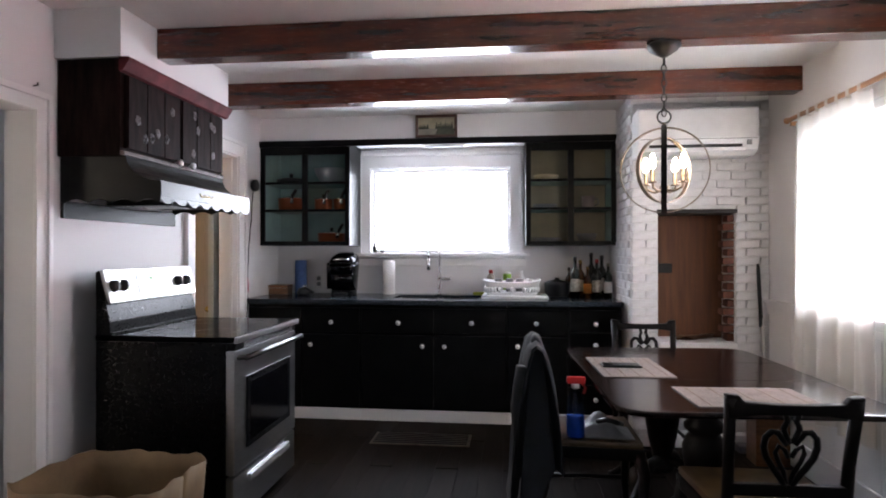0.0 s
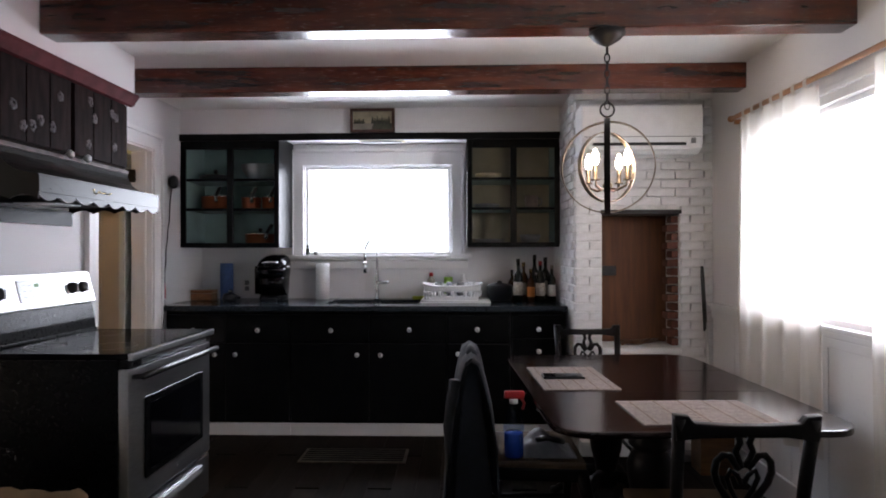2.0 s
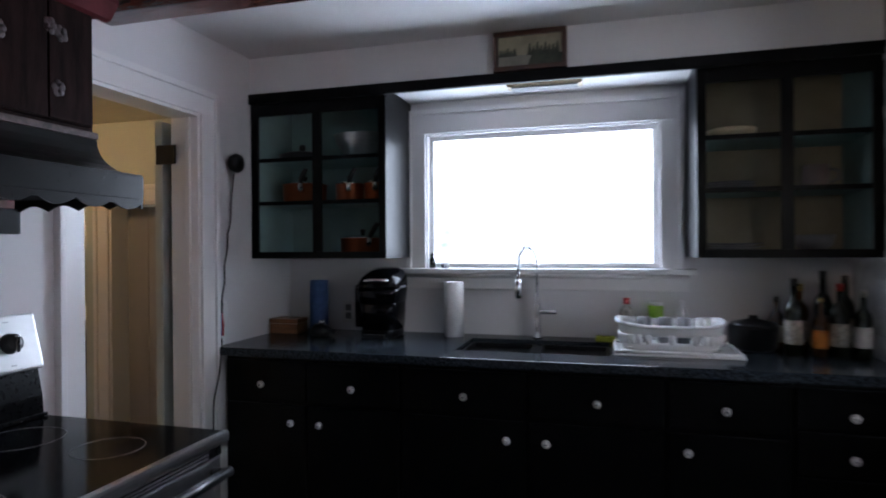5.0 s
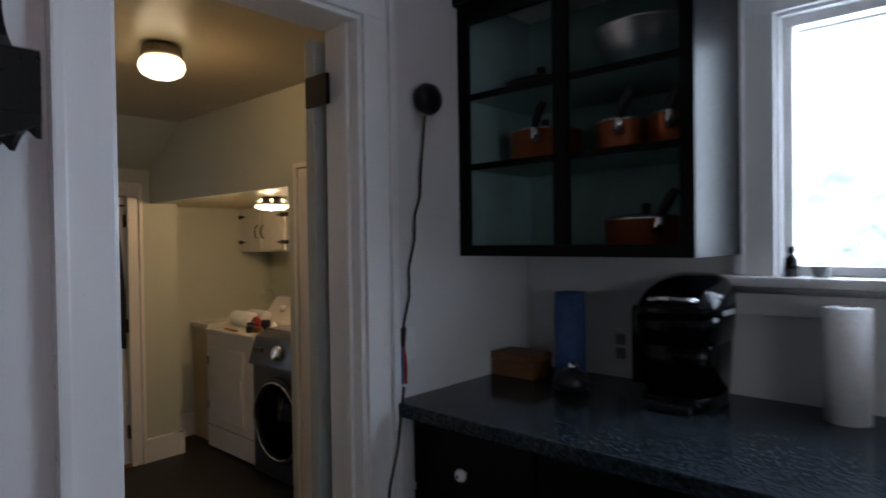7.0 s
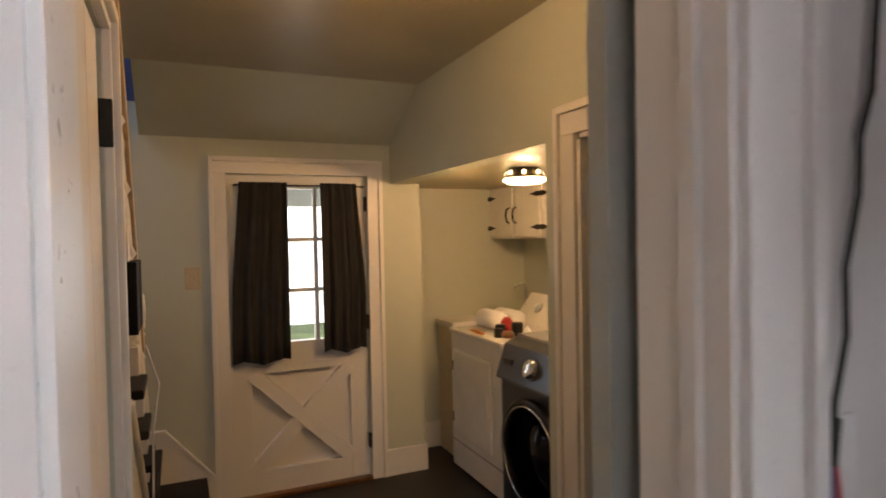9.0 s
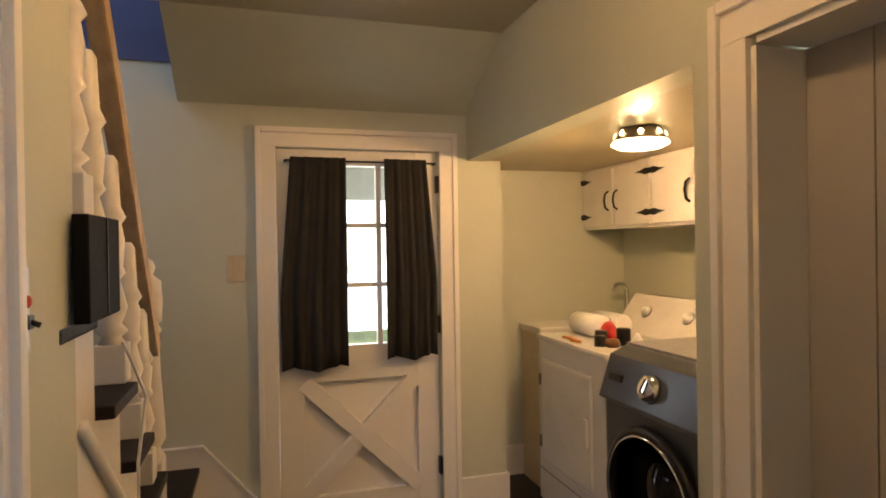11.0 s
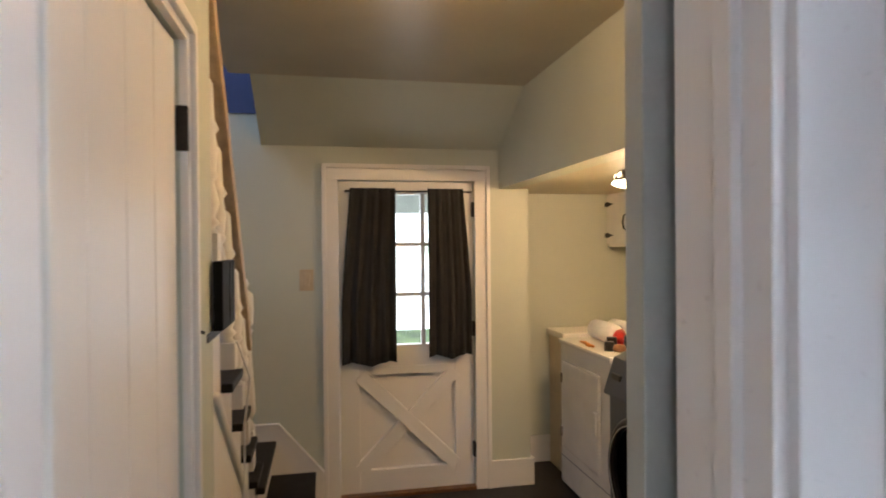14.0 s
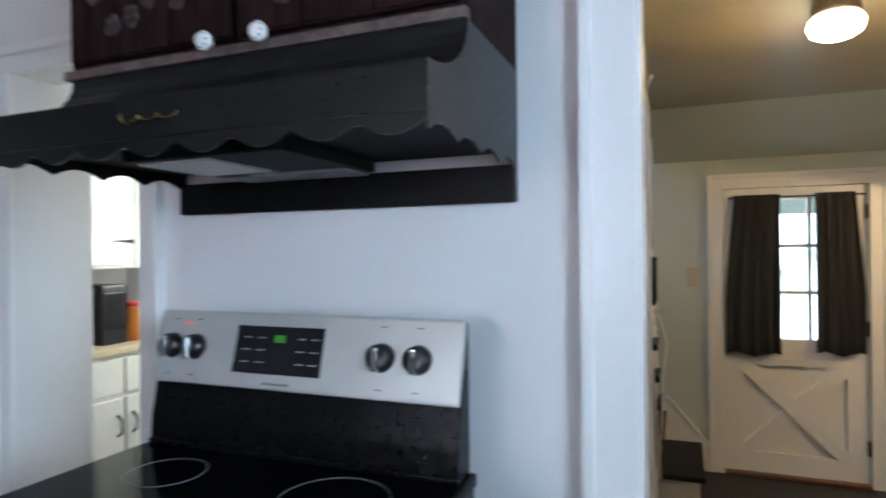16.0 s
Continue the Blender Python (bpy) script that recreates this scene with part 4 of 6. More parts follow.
    x = 0.68 + math.copysign(0.042 * abs(s) ** 0.25 + 0.075 * abs(s), s) + 0.020 * math.sin(14 * v + 3 * s) * abs(s) + 0.010 * math.sin(27 * v)
    return Vector((x, y, z))


part("cloth", sheet(drape, 28, 18, 0.008), "jacket", jk)
part("sleeve", tube([(0.635, 2.93, 0.80), (0.615, 2.92, 0.62), (0.62, 2.94, 0.45), (0.615, 2.935, 0.30)], [0.045, 0.05, 0.045, 0.035], 10), "jacket", jk)
for yy in (2.868, 3.352):
    part("side_fold", prism([(0.605, 0.20), (0.68, 0.17), (0.765, 0.36), (0.728, 0.70), (0.705, 0.885), (0.68, 0.905), (0.655, 0.885), (0.630, 0.60)], "y", yy, yy + 0.02, bev=0.006), "jacket", jk)
part("collar", tube([(0.69, 2.98, 0.89), (0.68, 3.05, 0.905), (0.69, 3.2, 0.895)], 0.022, 8), "jacket", jk)

lx, ly, lz = 1.275, 3.05, 1.70
cl = thing("chandelier", (lx, ly, 1.5), "bronze orb chandelier with four lit candle bulbs", "chandelier")
part("canopy", lathe([(0.075, 2.286), (0.078, 2.275), (0.06, 2.255), (0.03, 2.235), (0.012, 2.225)], lx, ly, 28), "iron", cl)
zc = 2.225
k = 0
while zc > 1.985:
    r = [(lx + (0.011 * math.cos(a) if k % 2 else 0), ly + (0 if k % 2 else 0.011 * math.cos(a)), zc - 0.018 + 0.020 * math.sin(a)) for a in [2 * math.pi * i / 10 for i in range(10)]]
    part("chain_link", tube(r, 0.003, 5, closed=True), "iron", cl)
    zc -= 0.034
    k += 1
part("loop", tube([(lx + 0.030 * math.cos(a), ly, 1.948 + 0.030 * math.sin(a)) for a in [2 * math.pi * i / 20 for i in range(20)]], 0.004, 6, closed=True), "iron", cl)


def hoop(r, w, turn, mat, name):
    bm = bmesh.new()
    rings = []
    for i in range(48):
        a = 2 * math.pi * i / 48
        ring = []
        for dr, dw in ((-0.0025, -w), (0.0025, -w), (0.0025, w), (-0.0025, w)):
            p = Vector(((r + dr) * math.cos(a), dw, (r + dr) * math.sin(a)))
            ring.append(bm.verts.new(Matrix.Rotation(turn, 3, "Z") @ p + Vector((lx, ly, lz))))
        rings.append(ring)
    for i in range(48):
        for j in range(4):
            bm.faces.new((rings[i][j], rings[i][(j + 1) % 4], rings[(i + 1) % 48][(j + 1) % 4], rings[(i + 1) % 48][j]))
    bmesh.ops.recalc_face_normals(bm, faces=bm.faces)
    part(name, bm, mat, cl)


hoop(0.196, 0.012, radians(-18), "bronze", "outer_hoop")
hoop(0.150, 0.012, radians(28), "bronze", "inner_hoop")
hoop(0.205, 0.012, radians(76), "iron", "band_hoop")
part("stem", tube([(lx, ly, 1.918), (lx, ly, 1.60)], 0.008, 8), "bronze", cl)
part("hub", lathe([(0.01, 1.59), (0.022, 1.60), (0.022, 1.625), (0.01, 1.635)], lx, ly, 14), "bronze", cl)
for k in range(4):
    a = radians(45 + 90 * k)
    d = Vector((math.cos(a), math.sin(a), 0))
    q = Vector((lx, ly, 0))
    arm = part("arm", tube([q + Vector((0, 0, 1.61)), q + d * 0.05 + Vector((0, 0, 1.60)), q + d * 0.09 + Vector((0, 0, 1.615)), q + d * 0.095 + Vector((0, 0, 1.64))], 0.006, 6), "bronze", cl)
    e = q + d * 0.095
    part("candle", lathe([(0.020, 1.635), (0.020, 1.64), (0.010, 1.642), (0.010, 1.70)], e.x, e.y, 12), "bronze", arm)
    bl = part("bulb", lathe([(0.008, 1.70), (0.014, 1.712), (0.0165, 1.728), (0.012, 1.75), (0.004, 1.768)], e.x, e.y, 14), "bulb", arm, "lit candle bulb")
    bl.visible_shadow = False

rod = thing("curtain_rod", (2.24, 2.8, 2.1), "turned wooden curtain rod on the window wall", "curtain rod")
part("pole", tube([(2.235, 1.55, 2.115), (2.235, 4.0, 2.115)], 0.013, 12), "rodwood", rod)
part("finial", lathe([(0.013, 0), (0.02, 0.01), (0.016, 0.03), (0.005, 0.04)], 2.235, 4.03, 12, axis="y", z=2.115), "rodwood", rod)
for y in (3.97, 1.6):
    part("bracket", box(2.235, XR, y - 0.012, y + 0.012, 2.075, 2.10, 0.004), "rodwood", rod)


def curtain_panel(ya, yb, z0, label):
    cu = thing("sheer_curtain", (2.235, ya, z0), label, "curtain", "sheer curtains")
    n = int((yb - ya) / 0.011)
    cl2 = part("cloth", sheet(lambda u, v: Vector((2.235 + (0.014 + 0.014 * v) * (math.sin(u * (yb - ya) * 38 + 2.2 * math.sin(4 * u)) + 0.6 * math.sin(u * (yb - ya) * 71 + 1.7 * v)) + 0.005 * math.sin(40 * u + 3 * v), ya + (yb - ya) * u + 0.02 * math.sin(4 * v + 6 * u) * v, 2.085 - v * (2.085 - z0))), n, 10), SHEER, cu)
    k = 0
    while ya + 0.06 + 0.1 * k < yb:
        y = ya + 0.05 + 0.1 * k
        part("tab", sheet(lambda u, v: Vector((2.235 + 0.017 * math.cos(2 * math.pi * u), y + 0.03 * v, 2.108 + 0.026 * math.sin(2 * math.pi * u))), 12, 1), SHEER, cu)
        k += 1


curtain_panel(3.17, 3.93, 0.40, "cream sheer tab-top curtain hanging beside the window")
curtain_panel(1.62, 2.78, 0.38, "cream sheer tab-top curtain drawn over the window")

# ---- hall: doors and trim ----
jm = thing("doorway_jamb", (XW, 4.63, 0), "white painted jamb lining of the hall doorway", "jamb", kind=S)
part("side_lining", box(HX - 0.004, XW + 0.004, 4.589, 4.606, 0, 2.045, 0.003), "trim", jm)
part("side_lining", box(HX - 0.004, XW + 0.004, 3.944, 3.957, 0, 2.045, 0.003), "trim", jm)
part("head_lining", box(HX - 0.004, XW + 0.004, 3.944, 4.606, 2.046, 2.063, 0.003), "trim", jm)
part("stop", box(XW - 0.06, XW - 0.035, 4.577, 4.590, 0, 2.045, 0.003), "trim", jm)
solid("threshold", box(HX - 0.01, XW, 3.947, 4.603, -0.12, 0.004, 0.003), "floor", "dark wooden threshold step down to the hall", "threshold", S)
dr = thing("door_kitchen", (-1.70, 4.6, HF), "open grey-green painted door folded back against the wall", "door", kind=S)
part("leaf", box(-1.752, -1.709, 4.571, 5.19, HF + 0.01, 2.03, 0.003), "doorgrey", dr)
part("door_knob", lathe([(0.024, -0.004), (0.024, 0.003), (0.009, 0.006), (0.009, 0.012), (0.022, 0.018), (0.024, 0.026), (0.014, 0.032)], -1.709, 5.12, 16, axis="x", z=0.86), "iron", dr, "black iron door knob")
for z in (0.15, 1.87):
    part("hinge", box(-1.735, -1.632, 4.559, 4.573, z - 0.045, z + 0.045, 0.003), "iron", dr, "black iron butt hinge")
casing("under_stair_casing", "y", 3.90, 1, -2.475, -1.80, HF, 1.83, 0.045, "white casing around the under-stair door", "halltrim")
ud = thing("door_under_stairs", (-2.14, 3.88, HF), "closed white boarded door under the stairs", "door", kind=S)
for k in range(4):
    a = -2.472 + 0.168 * k
    part("board", box(a, a + 0.166, 3.855, 3.892, HF + 0.01, 1.825, 0.003), "halltrim", ud)
for z in (0.2, 1.635):
    part("hinge", box(-2.491, -2.469, 3.892, 3.918, z - 0.05, z + 0.05, 0.003), "iron", ud, "black iron hinge")
hk = part("hook", tube([(-2.30, 3.935, 1.90), (-2.22, 3.95, 1.905), (-2.17, 3.955, 1.90), (-2.165, 3.95, 1.89)], 0.004, 6), "chrome", ud, "small steel hook and eye")
sw = thing("switch_plate", (-2.58, 3.9, 1.19), "steel wall plate with a red button and black switch", "light switch")
part("plate", box(-2.608, -2.548, 3.9, 3.906, 1.128, 1.25, 0.002), "steel", sw)
part("red_button", lathe([(0.009, 0), (0.009, -0.008), (0.006, -0.011)], -2.578, 3.906, 12, axis="y", z=1.203), "red", sw, "small red button")
part("switch_body", box(-2.59, -2.566, 3.905, 3.918, 1.165, 1.184, 0.003), "blackplastic", sw)
part("toggle", tube([(-2.578, 3.916, 1.175), (-2.578, 3.928, 1.17)], 0.004, 8), "blackplastic", sw)
for z in (1.14, 1.24):
    part("screw", lathe([(0.004, 0), (0.004, -0.002)], -2.578, 3.906, 8, axis="y", z=z), "iron", sw)
casing("back_door_casing", "x", -4.64, 1, 4.29, 5.11, HF, 1.76, 0.092, "white casing around the back door", "halltrim")
bd = thing("door_back", (-4.68, 4.7, HF), "closed white back door with nine panes and a crossbuck", "door", kind=S)
lx0, lx1 = -4.715, -4.672
part("stile", box(lx0, lx1, 4.293, 4.41, HF + 0.012, 1.757, 0.003), "halltrim", bd)
part("stile", box(lx0, lx1, 4.99, 5.107, HF + 0.012, 1.757, 0.003), "halltrim", bd)
part("top_rail", box(lx0, lx1, 4.41, 4.99, 1.68, 1.757, 0.003), "halltrim", bd)
part("lock_rail", box(lx0, lx1, 4.41, 4.99, 0.60, 0.775, 0.003), "halltrim", bd)
part("bottom_rail", box(lx0, lx1, 4.41, 4.99, HF + 0.012, 0.03, 0.003), "halltrim", bd)
part("lower_panel", box(lx0 + 0.002, lx1 - 0.030, 4.405, 4.995, 0.025, 0.605), "halltrim", bd)
for s in (-1, 1):
    d = Vector((0, s * 0.58, 0.57)).normalized()
    n = Vector((0, -d.z, d.y)) * 0.040
    a, b = Vector((0, 4.70 - s * 0.29, 0.03)), Vector((0, 4.70 + s * 0.29, 0.60))
    q = [a + n, b + n, b - n, a - n][::s]
    part("crossbuck", prism([(p.y, p.z) for p in q], "x", lx1 - 0.032, lx1 + 0.005 - (0.002 if s > 0 else 0), bev=0.004), "halltrim", bd)
part("ledge", box(lx1, lx1 + 0.005, 4.44, 4.96, 0.640, 0.648, 0.002), "halltrim", bd)
for k in (1, 2):
    part("muntin", box(lx0 + 0.006, lx1 - 0.004, 4.41 + 0.1933 * k - 0.013, 4.41 + 0.1933 * k + 0.013, 0.775, 1.68, 0.003), "halltrim", bd)
    z = 0.775 + 0.302 * k
    for j in range(3):
        part("muntin", box(lx0 + 0.006, lx1 - 0.006, 4.423 + 0.1933 * j, 4.423 + 0.1933 * j + 0.167, z - 0.012, z + 0.012, 0.003), "halltrim", bd)
for j in range(3):
    for k in range(3):
        p = part("pane", box(lx0 + 0.018, lx0 + 0.022, 4.41 + 0.1933 * j, 4.603 + 0.1933 * j, 0.775 + 0.302 * k, 1.077 + 0.302 * k), GLASS, bd)
        p.visible_shadow = False
for z in (0.12, 0.86, 1.59):
    part("hinge", box(lx1 - 0.002, lx1 + 0.036, 5.096, 5.118, z - 0.045, z + 0.045, 0.003), "iron", bd, "black iron hinge")
part("door_sill", box(-4.74, -4.62, 4.29, 5.11, HF, HF + 0.018, 0.004), "boxwood", bd)
cr = thing("door_curtain_rod", (-4.63, 4.7, 1.7), "thin metal curtain rod on the back door", "curtain rod")
part("rod", tube([(-4.628, 4.33, 1.695), (-4.628, 5.09, 1.695)], 0.005, 8), "iron", cr)
for y in (4.335, 5.085):
    part("bracket", tube([(lx1, y, 1.695), (-4.625, y, 1.695)], 0.006, 6), "iron", cr)


def door_curtain(ya, yb, flare0, flare1, z0, label):
    cu = thing("door_curtain", (-4.62, ya, z0), label, "curtain", "curtains on the back door")

    def fn(u, v):
        s = min(1, v * 1.6)
        a, b = ya - flare0 * s, yb + flare1 * s
        fold = math.sin(u * 26 + 0.6 * math.sin(3 * v)) + 0.5 * math.sin(u * 47 + 2 * v)
        return Vector((-4.622 + 0.012 * fold * (0.5 + 0.5 * v), a + (b - a) * u, 1.712 - v * (1.712 - z0) + 0.012 * math.sin(9 * u) * v))
    part("cloth", sheet(fn, 60, 12, 0.003), "curtain", cu)


door_curtain(4.36, 4.625, 0.055, 0.0, 0.675, "charcoal curtain panel over the back door window")
door_curtain(4.82, 5.035, 0.0, 0.05, 0.70, "narrow charcoal curtain panel over the back door window")
lsw = thing("light_switch", (-4.64, 4.106, 1.17), "cream rocker light switch beside the back door", "light switch")
part("plate", box(-4.64, -4.633, 4.066, 4.146, 1.115, 1.24, 0.003), "cream", lsw)
part("rocker", box(-4.634, -4.628, 4.088, 4.124, 1.14, 1.215, 0.003), "cream", lsw)
for nm, bm in (("baseboard_hall", box(-4.64, -4.618, 5.205, 5.475, HF, 0.045, 0.005)), ("baseboard_pier", box(-5.0, -4.62, 5.46, 5.478, HF, 0.045, 0.005)), ("baseboard_alcove", box(-5.0, -4.98, 5.478, 6.45, HF, 0.06, 0.005)), ("baseboard_strip", box(-2.84, -2.59, 3.90, 3.918, HF, 0.05, 0.005)), ("baseboard_closet", box(-2.90, -2.815, 5.245, 5.265, HF, 0.05, 0.005))):
    solid(nm, bm, "halltrim", "white painted baseboard", "baseboard", S)
casing("closet_casing", "y", 5.265, -1, -2.71, -1.90, HF, 1.72, 0.10, "white moulded casing around the closet door", "halltrim")
cj = thing("closet_jamb", (-2.71, 5.3, HF), "white jamb of the closet doorway", "jamb", kind=S)
part("side_lining", box(-2.712, -2.695, 5.262, 5.45, HF, 1.70, 0.002), "halltrim", cj)
part("head_lining", box(-2.695, -1.90, 5.262, 5.45, 1.704, 1.722, 0.002), "halltrim", cj)
cd = thing("door_closet", (-2.3, 5.42, HF), "closed taupe plank door in the hall", "door", kind=S)
for k in range(5):
    a = -2.695 + 0.159 * k
    part("plank", box(a, a + 0.157, 5.40, 5.44, HF + 0.01, 1.70, 0.004), "closet", cd)
part("door_knob", lathe([(0.022, 0), (0.022, 0.006), (0.01, 0.01), (0.01, 0.035), (0.026, 0.045), (0.028, 0.06), (0.018, 0.07)], -2.16, 5.40, 18, axis="y", z=0.80), "brass", cd, "brass door knob")

# ---- hall: stairs ----
stair = thing("staircase", (-3.5, 3.4, HF), "white staircase with black painted treads rising from the hall", "staircase")
part("first_step", box(-4.615, -3.95, 3.90, 4.12, HF, 0.04, 0.004), "halltrim", stair)
part("first_tread", box(-4.615, -3.93, 3.88, 4.15, 0.04, 0.07, 0.008), "stairblack", stair, "worn black painted tread")
part("second_step", box(-4.615, -3.95, 2.70, 3.90, HF, 0.235, 0.004), "halltrim", stair)
part("second_tread", box(-4.615, -3.93, 2.68, 3.93, 0.235, 0.265, 0.008), "stairblack", stair, "worn black painted tread")
for k in range(8):
    xa, z = -3.813 + 0.212 * k, 0.419 + 0.181 * k
    part("riser", box(xa - 0.002, xa + 0.02, 2.70, 3.885, z - 0.181, z - 0.028), "halltrim", stair)
    part("tread", box(xa - 0.028, xa + 0.212, 2.68, 3.935 if xa < -3.1 else (3.902 if xa < -2.95 else 3.755), z - 0.028, z, 0.008), "stairblack", stair, "worn black painted tread")
    if xa + 0.212 < -2.80:
        part("stringer", box(xa, xa + 0.2125, 3.862, 3.899, HF, z - 0.028), "halltrim", stair)
    elif xa < -2.84:
        part("stringer", box(xa, -2.835, 3.862, 3.899, HF, z - 0.028), "halltrim", stair)
part("stringer_moulding", tube([(-3.90, 3.903, 0.06), (-3.30, 3.903, 0.57), (-2.85, 3.903, 0.955)], 0.016, 6), "halltrim", stair)


def turned(x, y, z0, z1, r, base):
    """A turned baluster: square base, vase and ringed shaft."""
    hgt = z1 - z0
    prof = [(r * 0.9, z0 + base), (r * 0.6, z0 + base + 0.015), (r * 1.05, z0 + base + 0.03), (r * 0.65, z0 + base + 0.045), (r * 1.05, z0 + base + 0.085), (r * 0.75, z0 + base + 0.13), (r * 0.6, z0 + base + 0.15), (r * 0.95, z0 + base + 0.165), (r * 0.8, z0 + base + 0.18)]
    prof += [(r * 0.95, z0 + base + 0.24), (r * 0.75, z1 - 0.16), (r * 1.05, z1 - 0.145), (r * 0.72, z1 - 0.12), (r * 0.6, z1 - 0.015), (r * 0.35, z1)]
    bm = lathe([p for p in prof if p[1] <= z1], x, y, 16)
    return box(x - r, x + r, y - r, y + r, z0, z0 + base, 0.004, bm)


part("newel_post", lathe([(0.042, 0.58), (0.05, 0.60), (0.034, 0.63), (0.052, 0.66), (0.05, 0.72), (0.04, 0.88), (0.036, 1.0), (0.046, 1.01), (0.034, 1.03), (0.046, 1.04), (0.046, 1.06), (0.05, 1.10), (0.046, 1.17), (0.022, 1.19), (0.03, 1.215), (0.022, 1.235), (0.008, 1.245)], -3.765, 3.86, 20, box(-3.81, -3.72, 3.815, 3.905, 0.42, 0.59, 0.004)), "halltrim", stair, "turned white newel post")
for x, zt, k in ((-3.55, 1.10, 1), (-3.392, 1.292, 2), (-3.212, 1.494, 3), (-3.034, 1.685, 4), (-2.90, 1.86, 5)):
    z = 0.419 + 0.181 * k
    part("baluster", turned(x, 3.878, z, zt, 0.034, 0.09), "halltrim", stair, "turned white baluster")
rail_mat = material("bare_pine_rail", (0.55, 0.40, 0.24), 0.5, vary=0.15, scale=10, fine=70, bump=0.1, stretch=(3, 3, 0.6))
a, b = Vector((-3.735, 3.915, 0.95)), Vector((-2.845, 3.915, 2.194))
d = (b - a).normalized()
n = Vector((-d.z, 0, d.x)) * 0.028
part("handrail", prism([((a + n).x, (a + n).z), ((b + n).x, (b + n).z), ((b - n).x, (b - n).z), ((a - n).x, (a - n).z)], "y", 3.858, 3.903, bev=0.006), rail_mat, stair, "bare pine handrail")
part("skirt_board", prism([(4.195, HF), (4.195, 0.05), (3.94, 0.345), (2.66, 0.345), (2.66, HF)], "x", -4.638, -4.617, bev=0.003), "halltrim", stair)
part("skirt_cap", prism([(4.195, 0.05), (3.935, 0.345), (2.66, 0.345), (2.66, 0.36), (3.945, 0.36), (4.197, 0.065)], "x", -4.638, -4.608, bev=0.002), "halltrim", stair)
bb = thing("black_box", (-3.02, 3.96, 1.09), "tall black plastic box standing on the stair edge", "box")
part("body", box(-3.03, -2.80, 3.908, 3.935, 1.144, 1.335, 0.004), "mattblack", bb)
part("seam", box(-2.925, -2.921, 3.9345, 3.937, 1.15, 1.33), "blackplastic", bb)
wc = thing("white_cable", (-3.1, 4.0, 0.2), "thin white cable hanging down the stair side", "cable")
part("wire", tube([(-3.02, 3.94, 1.08), (-3.06, 3.95, 1.03), (-3.09, 3.97, 0.95), (-3.10, 3.95, 0.80), (-3.12, 3.945, 0.6), (-3.11, 3.92, 0.3), (-3.10, 3.925, HF + 0.01)], 0.0035, 6), "whiteplastic", wc)

# ---- hall: lamps, laundry ----
hl = thing("hall_ceiling_lamp", (-2.67, 4.535, 2.22), "lit opal glass ceiling lamp with a bronze base", "ceiling lamp")
part("base", lathe([(0.06, 2.219), (0.074, 2.208), (0.078, 2.178), (0.070, 2.168)], -2.67, 4.535, 28), "bronze", hl)
g = part("globe", lathe([(0.068, 2.170), (0.083, 2.156), (0.088, 2.134), (0.078, 2.108), (0.05, 2.092), (0.01, 2.086)], -2.67, 4.535, 28), "globe", hl, "glowing opal glass globe")
g.visible_shadow = False
al = thing("alcove_ceiling_lamp", (-3.67, 5.65, 1.72), "lit bronze ceiling lamp with diamond cut-outs", "ceiling lamp")
part("shade", lathe([(0.07, 1.719), (0.078, 1.715), (0.102, 1.675), (0.105, 1.668)], -3.67, 5.65, 32), "bronze", al)
g = part("diffuser", lathe([(0.105, 1.668), (0.112, 1.657), (0.085, 1.642), (0.02, 1.635)], -3.67, 5.65, 32), "globe", al, "glowing white glass diffuser")
g.visible_shadow = False
for k in range(8):
    a = 2 * math.pi * k / 8 + 0.2
    c = Vector((-3.67 + 0.0925 * math.cos(a), 5.65 + 0.0925 * math.sin(a), 1.694))
    t = Vector((-math.sin(a), math.cos(a), 0)) * 0.012
    o = Vector((math.cos(a), math.sin(a), 0)) * 0.012
    bm = bmesh.new()
    vs = [bm.verts.new(c + o * 0.4 + v) for v in (t, Vector((0, 0, 0.012)) - o * 0.6, -t, Vector((0, 0, -0.012)) + o * 0.6)]
    bm.faces.new(vs)
    bmesh.ops.solidify(bm, geom=bm.faces[:], thickness=0.002)
    part("diamond", bm, "globe", al, "glowing diamond cut-out")
for k in range(6):
    xa = -4.995 + 0.345 * k
    lc = thing("laundry_cabinet", (xa + 0.17, 6.3, 1.35), "cream painted wall cabinet with black strap hinges", "cabinet", "laundry wall cabinets")
    part("body", box(xa + 0.0005, xa + 0.3445, 6.17, 6.448, 1.352, 1.718), "whiteenamel", lc)
    d = part("door", box(xa + 0.012, xa + 0.335, 6.152, 6.17, 1.368, 1.705, 0.004), "whiteenamel", lc)
    left = k % 2 == 0
    hx = xa + 0.02 if left else xa + 0.325
    for z in (1.43, 1.645):
        s = 1 if left else -1
        part("strap_hinge", prism([(hx - s * 0.03, z - 0.012), (hx + s * 0.015, z - 0.018), (hx + s * 0.05, z - 0.008), (hx + s * 0.105, z), (hx + s * 0.05, z + 0.008), (hx + s * 0.015, z + 0.018), (hx - s * 0.03, z + 0.012)], "y", 6.147, 6.153), "iron", d, "black iron strap hinge")
    px = xa + 0.30 if left else xa + 0.045
    part("pull", tube([(px, 6.152, 1.46), (px, 6.13, 1.475), (px, 6.122, 1.515), (px, 6.13, 1.555), (px, 6.152, 1.57)], 0.006, 6), "iron", d, "black iron pull")
dy = thing("dryer", (-4.33, 6.0, HF), "white clothes dryer in the laundry alcove", "dryer")
part("body", box(-4.620, -3.945, 5.655, 6.32, HF + 0.015, 0.765, 0.010), "whiteenamel", dy)
